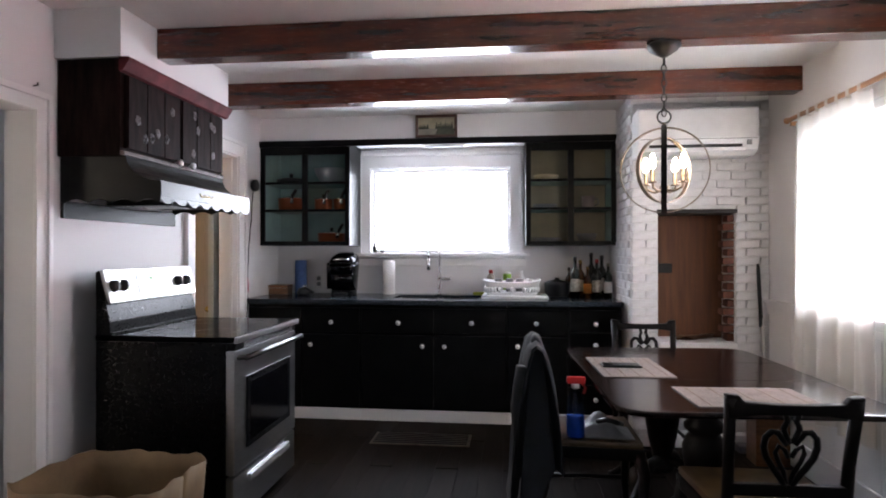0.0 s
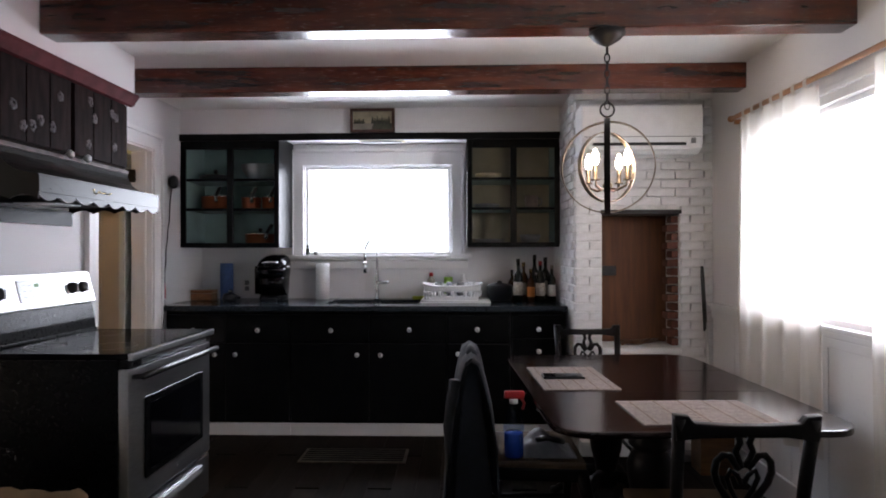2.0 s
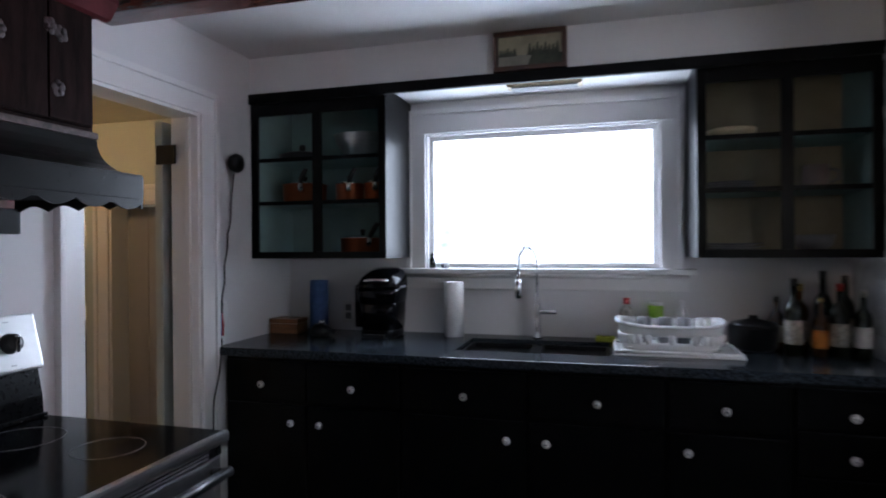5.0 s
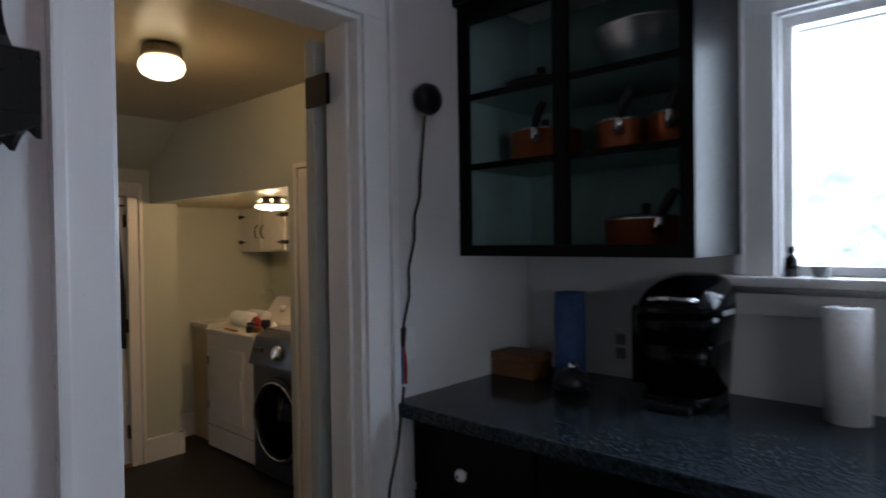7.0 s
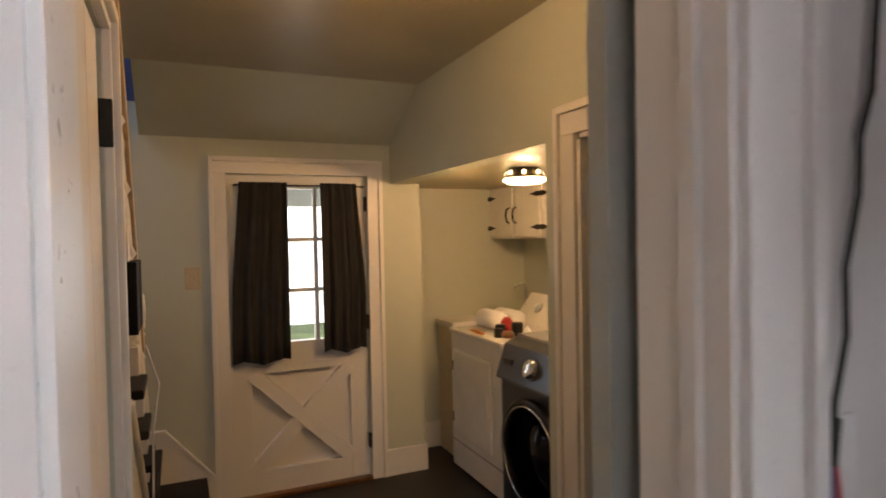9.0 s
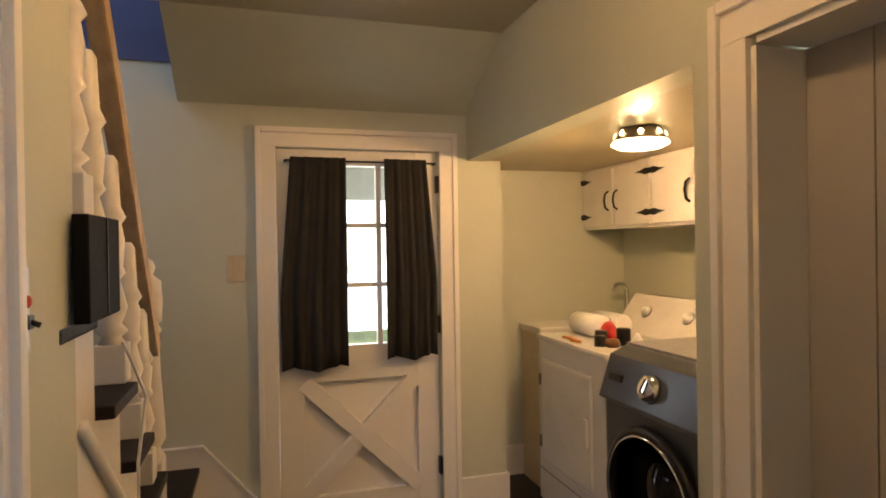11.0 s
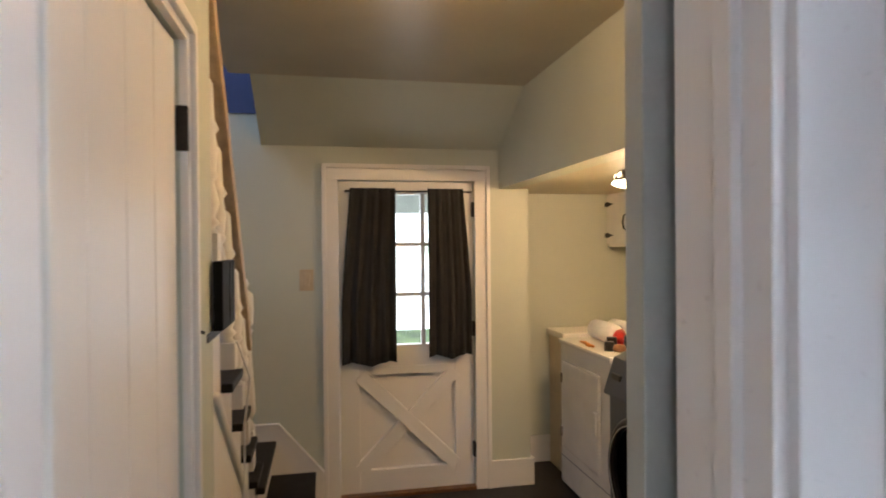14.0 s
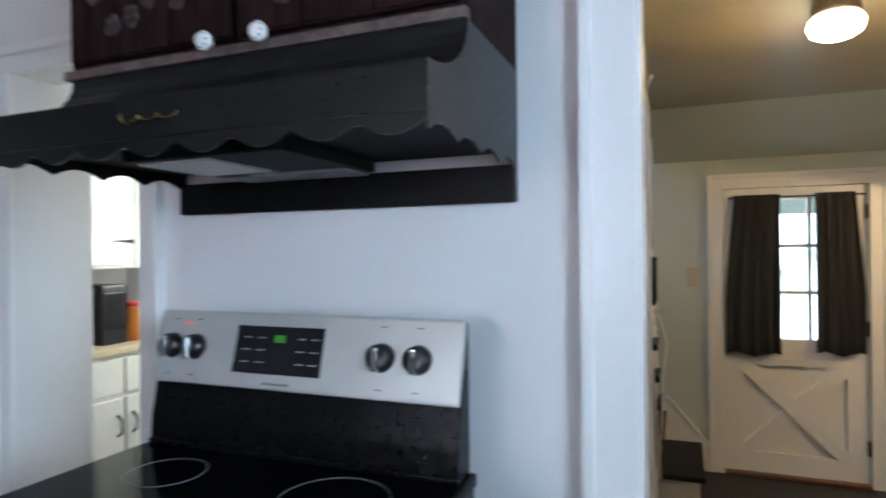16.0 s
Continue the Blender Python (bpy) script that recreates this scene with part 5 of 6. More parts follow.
part("top", box(-4.628, -3.938, 5.645, 6.33, 0.757, 0.785, 0.010), "whiteenamel", dy)
d = part("door", box(-4.560, -4.060, 5.638, 5.656, 0.12, 0.66, 0.016), "whiteenamel", dy)
part("pull", box(-4.110, -4.080, 5.628, 5.642, 0.33, 0.46, 0.005), "whiteenamel", d)
for z in (0.22, 0.55):
    part("hinge", box(-4.572, -4.558, 5.632, 5.642, z - 0.03, z + 0.03, 0.002), "bronze", d)
part("lower_seam", box(-4.615, -3.950, 5.652, 5.656, 0.06, 0.066), "grey", dy)
con = part("console", prism([(6.12, 0.785), (6.33, 0.785), (6.33, 0.98), (6.27, 0.98), (6.14, 0.81)], "x", -4.620, -3.945, bev=0.008), "whiteenamel", dy, "white sloping control console")
for x in (-4.410, -4.080):
    c = Vector((x, 6.20, 0.893))
    n = Vector((0, -0.79, 0.61))
    k = part("dial", tube([c, c + n * 0.01, c + n * 0.03], [0.032, 0.03, 0.018], 18), "whiteplastic", con)
    part("dial_ring", tube([c + n * 0.003, c + n * 0.006], [0.035, 0.035], 18), "grey", k)
wx0, wx1 = -3.90, -3.225
wa = thing("washing_machine", (-3.63, 6.0, HF), "graphite front-loading washing machine with a dark glass door", "washing machine")
part("body", box(wx0, wx1, 5.62, 6.32, HF + 0.01, 0.62, 0.02), "greymetal", wa)
part("control_fascia", prism([(5.62, 0.61), (6.32, 0.61), (6.32, 0.83), (5.72, 0.83), (5.645, 0.80), (5.585, 0.62)], "x", wx0, wx1, bev=0.014), "greymetal", wa)
part("top", box(wx0, wx1, 5.73, 6.325, 0.828, 0.842, 0.006), "grey", wa)
part("drawer", prism([(5.598, 0.655), (5.60, 0.651), (5.648, 0.79), (5.645, 0.794)], "x", wx0 + 0.02, wx0 + 0.22, bev=0.001), "grey", wa)
part("drawer_grip", box(wx0 + 0.05, wx0 + 0.14, 5.606, 5.625, 0.70, 0.73, 0.004), "blackplastic", wa)
c = Vector((wx0 + 0.33, 5.615, 0.715))
n = Vector((0, -0.94, 0.33))
k = part("dial", tube([c, c + n * 0.012, c + n * 0.035, c + n * 0.04], [0.055, 0.052, 0.045, 0.03], 24), "chrome", wa, "chrome programme dial")
part("display", prism([(5.602, 0.665), (5.606, 0.665), (5.645, 0.785), (5.641, 0.785)], "x", wx0 + 0.42, wx1 - 0.04), "screen", wa)
door = part("door_ring", tube([(wx0 + 0.335 + 0.262 * math.cos(a), 5.60, 0.29 + 0.262 * math.sin(a)) for a in [2 * math.pi * i / 40 for i in range(40)]], 0.022, 10, closed=True), "blackplastic", wa, "dark door ring")
part("ring_trim", tube([(wx0 + 0.335 + 0.245 * math.cos(a), 5.578, 0.29 + 0.245 * math.sin(a)) for a in [2 * math.pi * i / 40 for i in range(40)]], 0.006, 6, closed=True), "chrome", door, "thin chrome ring")
part("door_glass", lathe([(0.25, 0.0), (0.24, -0.02), (0.15, -0.04), (0.02, -0.045)], wx0 + 0.335, 5.615, 36, axis="y", z=0.29), "blackglass", door, "dark domed door glass")
us = thing("utility_sink", (-4.84, 6.05, HF), "cream laundry sink with a chrome tap", "sink")
part("cabinet", box(-4.978, -4.70, 5.72, 6.40, HF, 0.76, 0.004), "cream", us)
part("basin_rim", box(-4.979, -4.69, 5.70, 6.44, 0.76, 0.80, 0.010), "whiteenamel", us)
part("tap", tube([(-4.86, 6.38, 0.80), (-4.86, 6.38, 0.98), (-4.84, 6.34, 1.02), (-4.80, 6.26, 1.02), (-4.79, 6.24, 0.99)], 0.011, 8), "chrome", us)
pr = thing("paper_towel_pack", (-4.55, 5.9, 0.785), "plastic-wrapped pack of paper towel rolls lying on the dryer", "paper towels")
for k in range(2):
    part("roll", lathe([(0.02, 0.0), (0.058, 0.002), (0.06, 0.12), (0.058, 0.24), (0.02, 0.242)], -4.60 + 0.05, 5.86 + 0.12 * k, 20, axis="x", z=0.846), "paper", pr)
part("printed_wrap", tube([(-4.34, 5.90, 0.835), (-4.28, 5.89, 0.82), (-4.22, 5.88, 0.80)], [0.05, 0.04, 0.015], 10), "red", pr, "red printed wrapper end")
part("wrap_band", tube([(-4.385, 5.90, 0.84), (-4.34, 5.90, 0.838)], [0.056, 0.052], 12), "bluecloth", pr)
bp = thing("black_bottle_cap", (-4.2, 5.88, 0.785), "black plastic caps on the dryer", "cap")
part("cap", lathe([(0.03, 0.785), (0.03, 0.84), (0.026, 0.845)], -4.22, 5.80, 14), "blackplastic", bp)
part("cap", lathe([(0.028, 0.785), (0.028, 0.83), (0.024, 0.835)], -4.13, 5.74, 14), "blackplastic", bp)
part("cap", lathe([(0.034, 0.785), (0.034, 0.86), (0.030, 0.865)], -4.12, 5.86, 14), "blackplastic", bp)
solid("pliers", tube([(-4.42, 5.70, 0.792), (-4.36, 5.71, 0.793), (-4.30, 5.69, 0.792), (-4.24, 5.70, 0.792)], [0.006, 0.011, 0.012, 0.007], 8), "orange", "orange handled pliers on the dryer", "pliers")
solid("crumpled_cloth", sheet(lambda u, v: Vector((-4.06 + 0.13 * u, 5.80 + 0.12 * v, 0.788 + 0.05 * math.sin(math.pi * u) * math.sin(math.pi * v) * (1 + 0.5 * math.sin(11 * u + 7 * v)))), 12, 12, 0.003), "paper", "crumpled white cloth on the dryer", "cloth")
solid("dried_sponge", lathe([(0.03, 0.785), (0.038, 0.80), (0.03, 0.82), (0.01, 0.825)], -4.09, 5.78, 12), "boxwood", "tan sponge on the dryer", "sponge")

# ---- pantry ----
pc = thing("pantry_base_cabinet", (-2.25, 1.3, 0), "white base cabinet with drawers and doors in the pantry", "cabinet")
part("body", box(-2.95, -1.82, 0.95, 1.50, 0.08, 0.89), "whiteenamel", pc)
part("plinth", box(-2.95, -1.82, 0.95, 1.46, 0.0, 0.08), "black", pc)
part("counter", box(-2.97, -1.81, 0.95, 1.53, 0.89, 0.925, 0.006), "cream", pc)
for k in range(4):
    a = -2.94 + 0.28 * k
    part("drawer", box(a, a + 0.265, 1.50, 1.518, 0.70, 0.87, 0.006), "whiteenamel", pc)
    d = part("door", box(a, a + 0.265, 1.50, 1.518, 0.10, 0.68, 0.006), "whiteenamel", pc)
    px = a + (0.23 if k % 2 else 0.035)
    part("pull", tube([(px, 1.518, 0.50), (px, 1.545, 0.52), (px, 1.545, 0.58), (px, 1.518, 0.60)], 0.006, 6), "iron", d)
pu = thing("pantry_wall_cabinet", (-2.25, 1.25, 1.30), "cream wall cabinet with a black strap hinge in the pantry", "cabinet")
part("body", box(-2.95, -1.82, 0.702, 1.36, 1.30, 2.05), "whiteenamel", pu)
for k in range(3):
    a = -2.94 + 0.375 * k
    d = part("door", box(a, a + 0.36, 1.36, 1.378, 1.315, 2.03, 0.006), "whiteenamel", pu)
    part("strap_hinge", prism([(a + 0.05, 1.43), (a + 0.15, 1.437), (a + 0.05, 1.445), (a, 1.45), (a, 1.425)], "y", 1.378, 1.384), "iron", d)
kb = thing("black_appliance", (-2.35, 1.30, 0.925), "black countertop appliance in the pantry", "appliance")
part("body", box(-2.49, -2.345, 1.22, 1.42, 0.925, 1.22, 0.012), "blackplastic", kb)
part("window", box(-2.475, -2.36, 1.42, 1.424, 1.0, 1.18, 0.003), "screen", kb)
oc = thing("orange_canister", (-2.4, 1.35, 0.925), "orange labelled canister on the pantry counter", "canister")
part("can", lathe([(0.042, 0.925), (0.042, 1.09), (0.045, 1.10)], -2.55, 1.37, 18), "orange", oc)
part("lid", lathe([(0.044, 1.10), (0.044, 1.12), (0.045, 1.125)], -2.55, 1.37, 18), "red", oc)

# ---- small things on the worktop and in the cabinets ----
CT = 0.951
bxw = thing("wooden_box", (-1.35, 5.15, CT), "small brown wooden box with a lid on the worktop", "box")
part("base", box(-1.517, -1.345, 5.173, 5.29, CT, CT + 0.055, 0.004), "boxwood", bxw)
part("lid", box(-1.519, -1.343, 5.171, 5.292, CT + 0.057, CT + 0.082, 0.005), "boxwood", bxw)
br = thing("blue_roll", (-1.26, 5.27, CT), "upright blue shop towel roll on the worktop", "roll")
part("roll", lathe([(0.018, CT), (0.052, CT + 0.002), (0.053, 1.15), (0.051, 1.245), (0.018, 1.247)], -1.265, 5.28, 24), "bluecloth", br)
gd = thing("kitchen_clutter", (-1.18, 5.20, CT), "dark small gadget with a chrome knob on the worktop", "gadget")
part("body", lathe([(0.05, CT), (0.06, CT + 0.02), (0.045, CT + 0.05), (0.03, CT + 0.06)], -1.20, 5.17, 14), "blackplastic", gd)
part("knob", lathe([(0.012, CT + 0.06), (0.02, CT + 0.07), (0.012, CT + 0.085)], -1.19, 5.165, 12), "chrome", gd)
part("arm", tube([(-1.24, 5.20, CT + 0.03), (-1.16, 5.14, CT + 0.05), (-1.11, 5.16, CT + 0.02)], 0.012, 8), "blackplastic", gd)
cm = thing("coffee_maker", (-0.85, 5.2, CT), "black pod coffee maker with a silver lid handle", "coffee maker")


def loft(rings, x, y, seg=40, power=0.55):
    """Rounded oblong rings (half width, half depth, height, forward shift, tilt) skinned from the bottom up."""
    bm = bmesh.new()
    grid = []
    for w, d, z, fwd, tilt in rings:
        ring = []
        for i in range(seg):
            a = 2 * math.pi * i / seg
            cu, cv = math.cos(a), math.sin(a)
            u, v = w * math.copysign(abs(cu) ** power, cu), d * math.copysign(abs(cv) ** power, cv)
            ring.append(bm.verts.new((x + u, y + v - fwd, z + tilt * v)))
        grid.append(ring)
    for a, b in zip(grid, grid[1:]):
        for i in range(seg):
            bm.faces.new((a[i], a[(i + 1) % seg], b[(i + 1) % seg], b[i]))
    bm.faces.new(grid[0][::-1])
    bm.faces.new(grid[-1])
    bmesh.ops.recalc_face_normals(bm, faces=bm.faces)
    return smooth(bm)


cmx, cmy = -0.862, 5.235
part("base", loft([(0.094, 0.125, CT, 0, 0), (0.098, 0.13, CT + 0.012, 0, 0), (0.098, 0.13, CT + 0.034, 0, 0), (0.094, 0.125, CT + 0.040, 0, 0)], cmx, cmy), "enamel", cm)
part("column", loft([(0.100, 0.115, CT + 0.040, -0.012, 0), (0.106, 0.12, 1.08, -0.008, 0), (0.110, 0.125, 1.165, -0.004, 0)], cmx, cmy), "blackglass", cm)
part("head", loft([(0.104, 0.118, 1.128, 0, 0), (0.112, 0.127, 1.14, 0, 0), (0.117, 0.132, 1.19, 0, 0.05), (0.118, 0.132, 1.225, 0, 0.18)], cmx, cmy), "blackglass", cm)
part("lid", loft([(0.118, 0.132, 1.228, 0, 0.18), (0.115, 0.128, 1.256, -0.002, 0.2), (0.098, 0.112, 1.285, -0.008, 0.2), (0.066, 0.082, 1.306, -0.016, 0.16), (0.03, 0.04, 1.314, -0.022, 0.1)], cmx, cmy), "blackglass", cm, "glossy domed black lid")
arc = [(cmx + 0.092 * math.sin(a), cmy - 0.120 * math.cos(a) ** 0.6, 1.226 + 0.032 * math.cos(a)) for a in [radians(-64 + 12.8 * k) for k in range(11)]]
part("lid_handle", tube(arc, [0.004, 0.008, 0.011, 0.013, 0.014, 0.014, 0.014, 0.013, 0.011, 0.008, 0.004], 8), "chrome", cm, "silver lid handle")
part("drip_tray", box(cmx - 0.06, cmx + 0.06, cmy - 0.145, cmy - 0.05, CT + 0.001, CT + 0.024, 0.006), "blackplastic", cm)
part("water_tank", loft([(0.028, 0.08, CT + 0.05, -0.02, 0), (0.030, 0.085, 1.20, -0.02, 0), (0.026, 0.08, 1.225, -0.02, 0)], cmx - 0.118, cmy, 24), "screen", cm, "dark clear water tank")
part("button_row", box(cmx + 0.119, cmx + 0.123, cmy - 0.07, cmy + 0.03, 1.212, 1.226, 0.002), "grey", cm)
ol = thing("wall_outlet", (-1.14, 5.42, 1.06), "white double outlet above the worktop", "outlet")
part("plate", box(-1.182, -1.108, YB - 0.010, YB, 0.995, 1.115, 0.003), "ceramic", ol)
for z in (1.033, 1.080):
    part("socket", box(-1.163, -1.127, YB - 0.013, YB - 0.009, z - 0.019, z + 0.019, 0.005), "grey", ol)
    for dx in (-0.008, 0.006):
        part("slot", box(-1.145 + dx, -1.143 + dx, YB - 0.0135, YB - 0.012, z - 0.004, z + 0.009), "blackplastic", ol)
pt = thing("paper_towel", (-0.46, 5.30, CT), "upright roll of white paper towels", "paper towels")
part("roll", lathe([(0.018, CT), (0.052, CT + 0.001), (0.053, 1.24), (0.018, 1.243)], -0.482, 5.30, 28), "paper", pt)
part("core", lathe([(0.016, CT), (0.016, 1.245)], -0.482, 5.30, 12), "cardboard", pt)
sb = thing("sill_bottle", (-0.63, 5.40, 1.31), "small dark bottle on the window sill", "bottle")
part("glass", lathe([(0.018, 1.311), (0.018, 1.36), (0.008, 1.37), (0.008, 1.38)], -0.625, 5.385, 14), "wine", sb)
part("cap", lathe([(0.010, 1.38), (0.010, 1.395)], -0.625, 5.385, 12), "blackplastic", sb)
solid("sill_cup", lathe([(0.014, 1.311), (0.02, 1.318), (0.026, 1.34), (0.022, 1.341)], -0.555, 5.385, 14), "grey", "small grey cup on the window sill", "cup")
# dish rack on its tray
rk = thing("dish_rack", (0.58, 5.10, CT), "white plastic dish rack on a drip tray beside the sink", "dish rack")


def rack_path(a, grow):
    """A rounded oblong round the rack's middle."""
    cx, cy = math.cos(a), math.sin(a)
    e = 0.5
    return (0.578 + (0.212 + grow) * math.copysign(abs(cx) ** e, cx), 5.075 + (0.128 + grow) * math.copysign(abs(cy) ** e, cy))


def rack_band(z0, z1, g0, g1, sag):
    def fn(u, v):
        a = 2 * math.pi * u
        x, y = rack_path(a, g0 + (g1 - g0) * v)
        return Vector((x, y, z0 + (z1 - z0) * v - sag * (1 - abs(math.cos(a)) ** 1.5) * v))
    return sheet(fn, 72, 3, 0.005)


part("tray", box(0.335, 0.865, 4.915, 5.245, CT, CT + 0.008, 0.003), "whiteplastic", rk)
part("tray_rim", tube([(0.345, 4.925, CT + 0.014), (0.855, 4.925, CT + 0.014), (0.855, 5.235, CT + 0.014), (0.345, 5.235, CT + 0.014)], 0.010, 8, closed=True), "whiteplastic", rk)
part("foot_band", rack_band(CT + 0.016, CT + 0.052, -0.012, -0.006, 0.0), "whiteplastic", rk)
part("upper_band", rack_band(CT + 0.080, CT + 0.140, 0.0, 0.010, 0.018), "whiteplastic", rk)
part("rim", tube([(*rack_path(2 * math.pi * k / 72, 0.014), CT + 0.140 - 0.018 * (1 - abs(math.cos(2 * math.pi * k / 72)) ** 1.5)) for k in range(72)], 0.009, 8, closed=True), "whiteplastic", rk)
for k in range(30):
    a = 2 * math.pi * (k + 0.5) / 30
    p0, p1 = rack_path(a, -0.006), rack_path(a, 0.001)
    part("slat", tube([(*p0, CT + 0.048), (*p1, CT + 0.088)], 0.013, 6), "whiteplastic", rk)
part("floor_grid", box(0.40, 0.78, 4.97, 5.18, CT + 0.026, CT + 0.032, 0.002), "whiteplastic", rk)
for k, (x, mt) in enumerate(((0.47, "grey"), (0.56, "grey"), (0.64, "grey"), (0.72, "ceramic"))):
    solid("drying_cup", lathe([(0.028, CT + 0.034), (0.033, CT + 0.10), (0.030, CT + 0.15), (0.026, CT + 0.152)], x, 5.08, 16), mt, "cup drying upside down in the rack", "cup", group="cups in the dish rack")
sp = thing("soap_bottle", (0.36, 5.34, CT), "clear soap bottle with a red cap behind the rack", "bottle")
part("bottle", lathe([(0.032, CT), (0.034, CT + 0.02), (0.034, CT + 0.15), (0.015, CT + 0.185)], 0.40, 5.34, 16), "label", sp)
part("cap", lathe([(0.017, CT + 0.185), (0.017, CT + 0.215)], 0.40, 5.34, 12), "red", sp)
tn = thing("green_can", (0.53, 5.34, CT), "small tin with a lime green label by the window", "can")
part("can", lathe([(0.036, CT), (0.036, CT + 0.175), (0.033, CT + 0.18)], 0.54, 5.345, 18), "lime", tn)
part("lid", lathe([(0.030, CT + 0.18), (0.030, CT + 0.195)], 0.54, 5.345, 18), "whiteplastic", tn)
cb = thing("clear_bottle", (0.65, 5.34, CT), "clear plastic bottle by the window", "bottle")
part("bottle", lathe([(0.028, CT), (0.03, CT + 0.13), (0.012, CT + 0.18), (0.012, CT + 0.205)], 0.66, 5.345, 14), "whiteplastic", cb)
solid("sponge", box(0.25, 0.345, 5.275, 5.335, CT, CT + 0.025, 0.006), "spongecol", "yellow-green sponge beside the sink", "sponge")
pot = thing("black_pot", (0.95, 5.2, CT), "black cooking pot with a lid on the worktop", "pot")
part("body", lathe([(0.085, CT), (0.10, CT + 0.015), (0.105, CT + 0.10), (0.108, CT + 0.105)], 0.95, 5.22, 24), "blackplastic", pot)
part("lid", lathe([(0.108, CT + 0.106), (0.09, CT + 0.125), (0.02, CT + 0.14), (0.02, CT + 0.155)], 0.95, 5.22, 24), "blackplastic", pot)


def bottle(x, y, r, hgt, mat, cap, lab):
    b = thing("liquor_bottle", (x, y, CT), "dark glass bottle with a paper label on the worktop", "bottle", "bottles beside the chimney")
    part("glass", lathe([(r * 0.9, CT), (r, CT + 0.01), (r, CT + hgt * 0.58), (r * 0.8, CT + hgt * 0.66), (r * 0.36, CT + hgt * 0.74), (r * 0.34, CT + hgt * 0.93)], x, y, 18), mat, b)
    part("cap", lathe([(r * 0.40, CT + hgt * 0.90), (r * 0.40, CT + hgt), (r * 0.36, CT + hgt)], x, y, 12), cap, b)
    part("label", lathe([(r * 1.01, CT + hgt * 0.15), (r * 1.015, CT + hgt * 0.16), (r * 1.015, CT + hgt * 0.45), (r * 1.01, CT + hgt * 0.46)], x, y, 18), lab, b)


for spec in ((1.085, 5.10, 0.036, 0.33, "wine", "blackplastic", "label"), (1.14, 5.22, 0.036, 0.30, "amber", "brass", "label"), (1.18, 5.08, 0.032, 0.25, "amber", "brass", "orange"), (1.225, 5.20, 0.037, 0.36, "wine", "blackplastic", "blackplastic"), (1.255, 5.09, 0.036, 0.31, "wine", "red", "label"), (1.31, 5.20, 0.038, 0.34, "wine", "blackplastic", "label"), (1.345, 5.10, 0.033, 0.28, "wine", "label", "ceramic"), (1.05, 5.24, 0.03, 0.24, "amber", "blackplastic", "label")):
    bottle(*spec)


def saucepan(x, y, z, r, hgt, ang, lid=True):
    p = thing("copper_saucepan", (x, y, z), "copper saucepan with a black handle in the cabinet", "saucepan", "copper pans")
    part("pan", lathe([(r * 0.92, z), (r, z + 0.012), (r * 1.03, z + hgt), (r * 1.07, z + hgt + 0.004)], x, y, 26), "copper", p)
    d = Vector((math.cos(ang), math.sin(ang), 0))
    q = Vector((x, y, z + hgt * 0.8))
    part("handle_socket", tube([q + d * (r - 0.004) - Vector((0, 0, 0.012)), q + d * (r + 0.012), q + d * (r + 0.025) + Vector((0, 0, 0.025))], [0.020, 0.016, 0.010], 8), "chrome", p)
    part("handle", tube([q + d * (r + 0.020) + Vector((0, 0, 0.02)), q + d * (r + 0.028) + Vector((0.010, 0, 0.045)), q + d * (r + 0.034) + Vector((0.026, 0, 0.075)), q + d * (r + 0.036) + Vector((0.040, 0, 0.095))], [0.011, 0.014, 0.015, 0.012], 8), "blackplastic", p)
    if lid:
        l = part("lid", lathe([(r * 1.04, z + hgt + 0.005), (r * 0.9, z + hgt + 0.015), (r * 0.2, z + hgt + 0.026)], x, y, 26), "chrome", p)
        part("lid_knob", lathe([(0.008, z + hgt + 0.026), (0.015, z + hgt + 0.04), (0.015, z + hgt + 0.05), (0.006, z + hgt + 0.054)], x, y, 12), "blackplastic", l)


saucepan(-1.325, 5.235, 1.676, 0.118, 0.098, radians(-72))
saucepan(-1.035, 5.20, 1.676, 0.074, 0.088, radians(-70))
saucepan(-0.870, 5.20, 1.676, 0.074, 0.088, radians(-80))
saucepan(-0.965, 5.21, 1.395, 0.115, 0.078, radians(-52))
bw = thing("steel_bowl", (-0.93, 5.2, 1.906), "polished steel mixing bowls stacked on the top shelf", "bowl")
part("bowl", lathe([(0.06, 1.906), (0.11, 1.932), (0.145, 1.985), (0.153, 2.022), (0.158, 2.026), (0.149, 2.02), (0.105, 1.94), (0.01, 1.915)], -0.955, 5.205, 30), "steel", bw)
gr = thing("black_griddle", (-1.33, 5.2, 1.906), "black lidded pan on the top shelf", "pan")
part("pan", lathe([(0.11, 1.906), (0.125, 1.915), (0.13, 1.94), (0.09, 1.955), (0.02, 1.962)], -1.33, 5.22, 24), "blackplastic", gr)
part("knob", lathe([(0.014, 1.962), (0.018, 1.985), (0.014, 2.0)], -1.33, 5.22, 12), "blackplastic", gr)


def dish(name, x, z, prof, mat, label, cat):
    d = thing(name, (x, 5.2, z), label, cat)
    part("body", lathe([(r, z + h) for r, h in prof], x, 5.20, 24), mat, d)
    return d


dish("pie_dish", 0.86, 1.906, [(0.07, 0), (0.10, 0.025), (0.105, 0.045), (0.09, 0.03), (0.02, 0.012)], "cream", "beige pie dish on the top shelf", "dish")
for k in range(3):
    dish("plate", 0.85, 1.676 + 0.012 * k, [(0.06, 0), (0.10, 0.008), (0.105, 0.011), (0.02, 0.008)], "grey", "dark plate in a stack on the shelf", "plate")
for k in range(3):
    dish("plate", 0.86, 1.395 + 0.014 * k, [(0.08, 0), (0.125, 0.010), (0.13, 0.013), (0.02, 0.009)], "grey", "dark plate in a stack on the shelf", "plate")
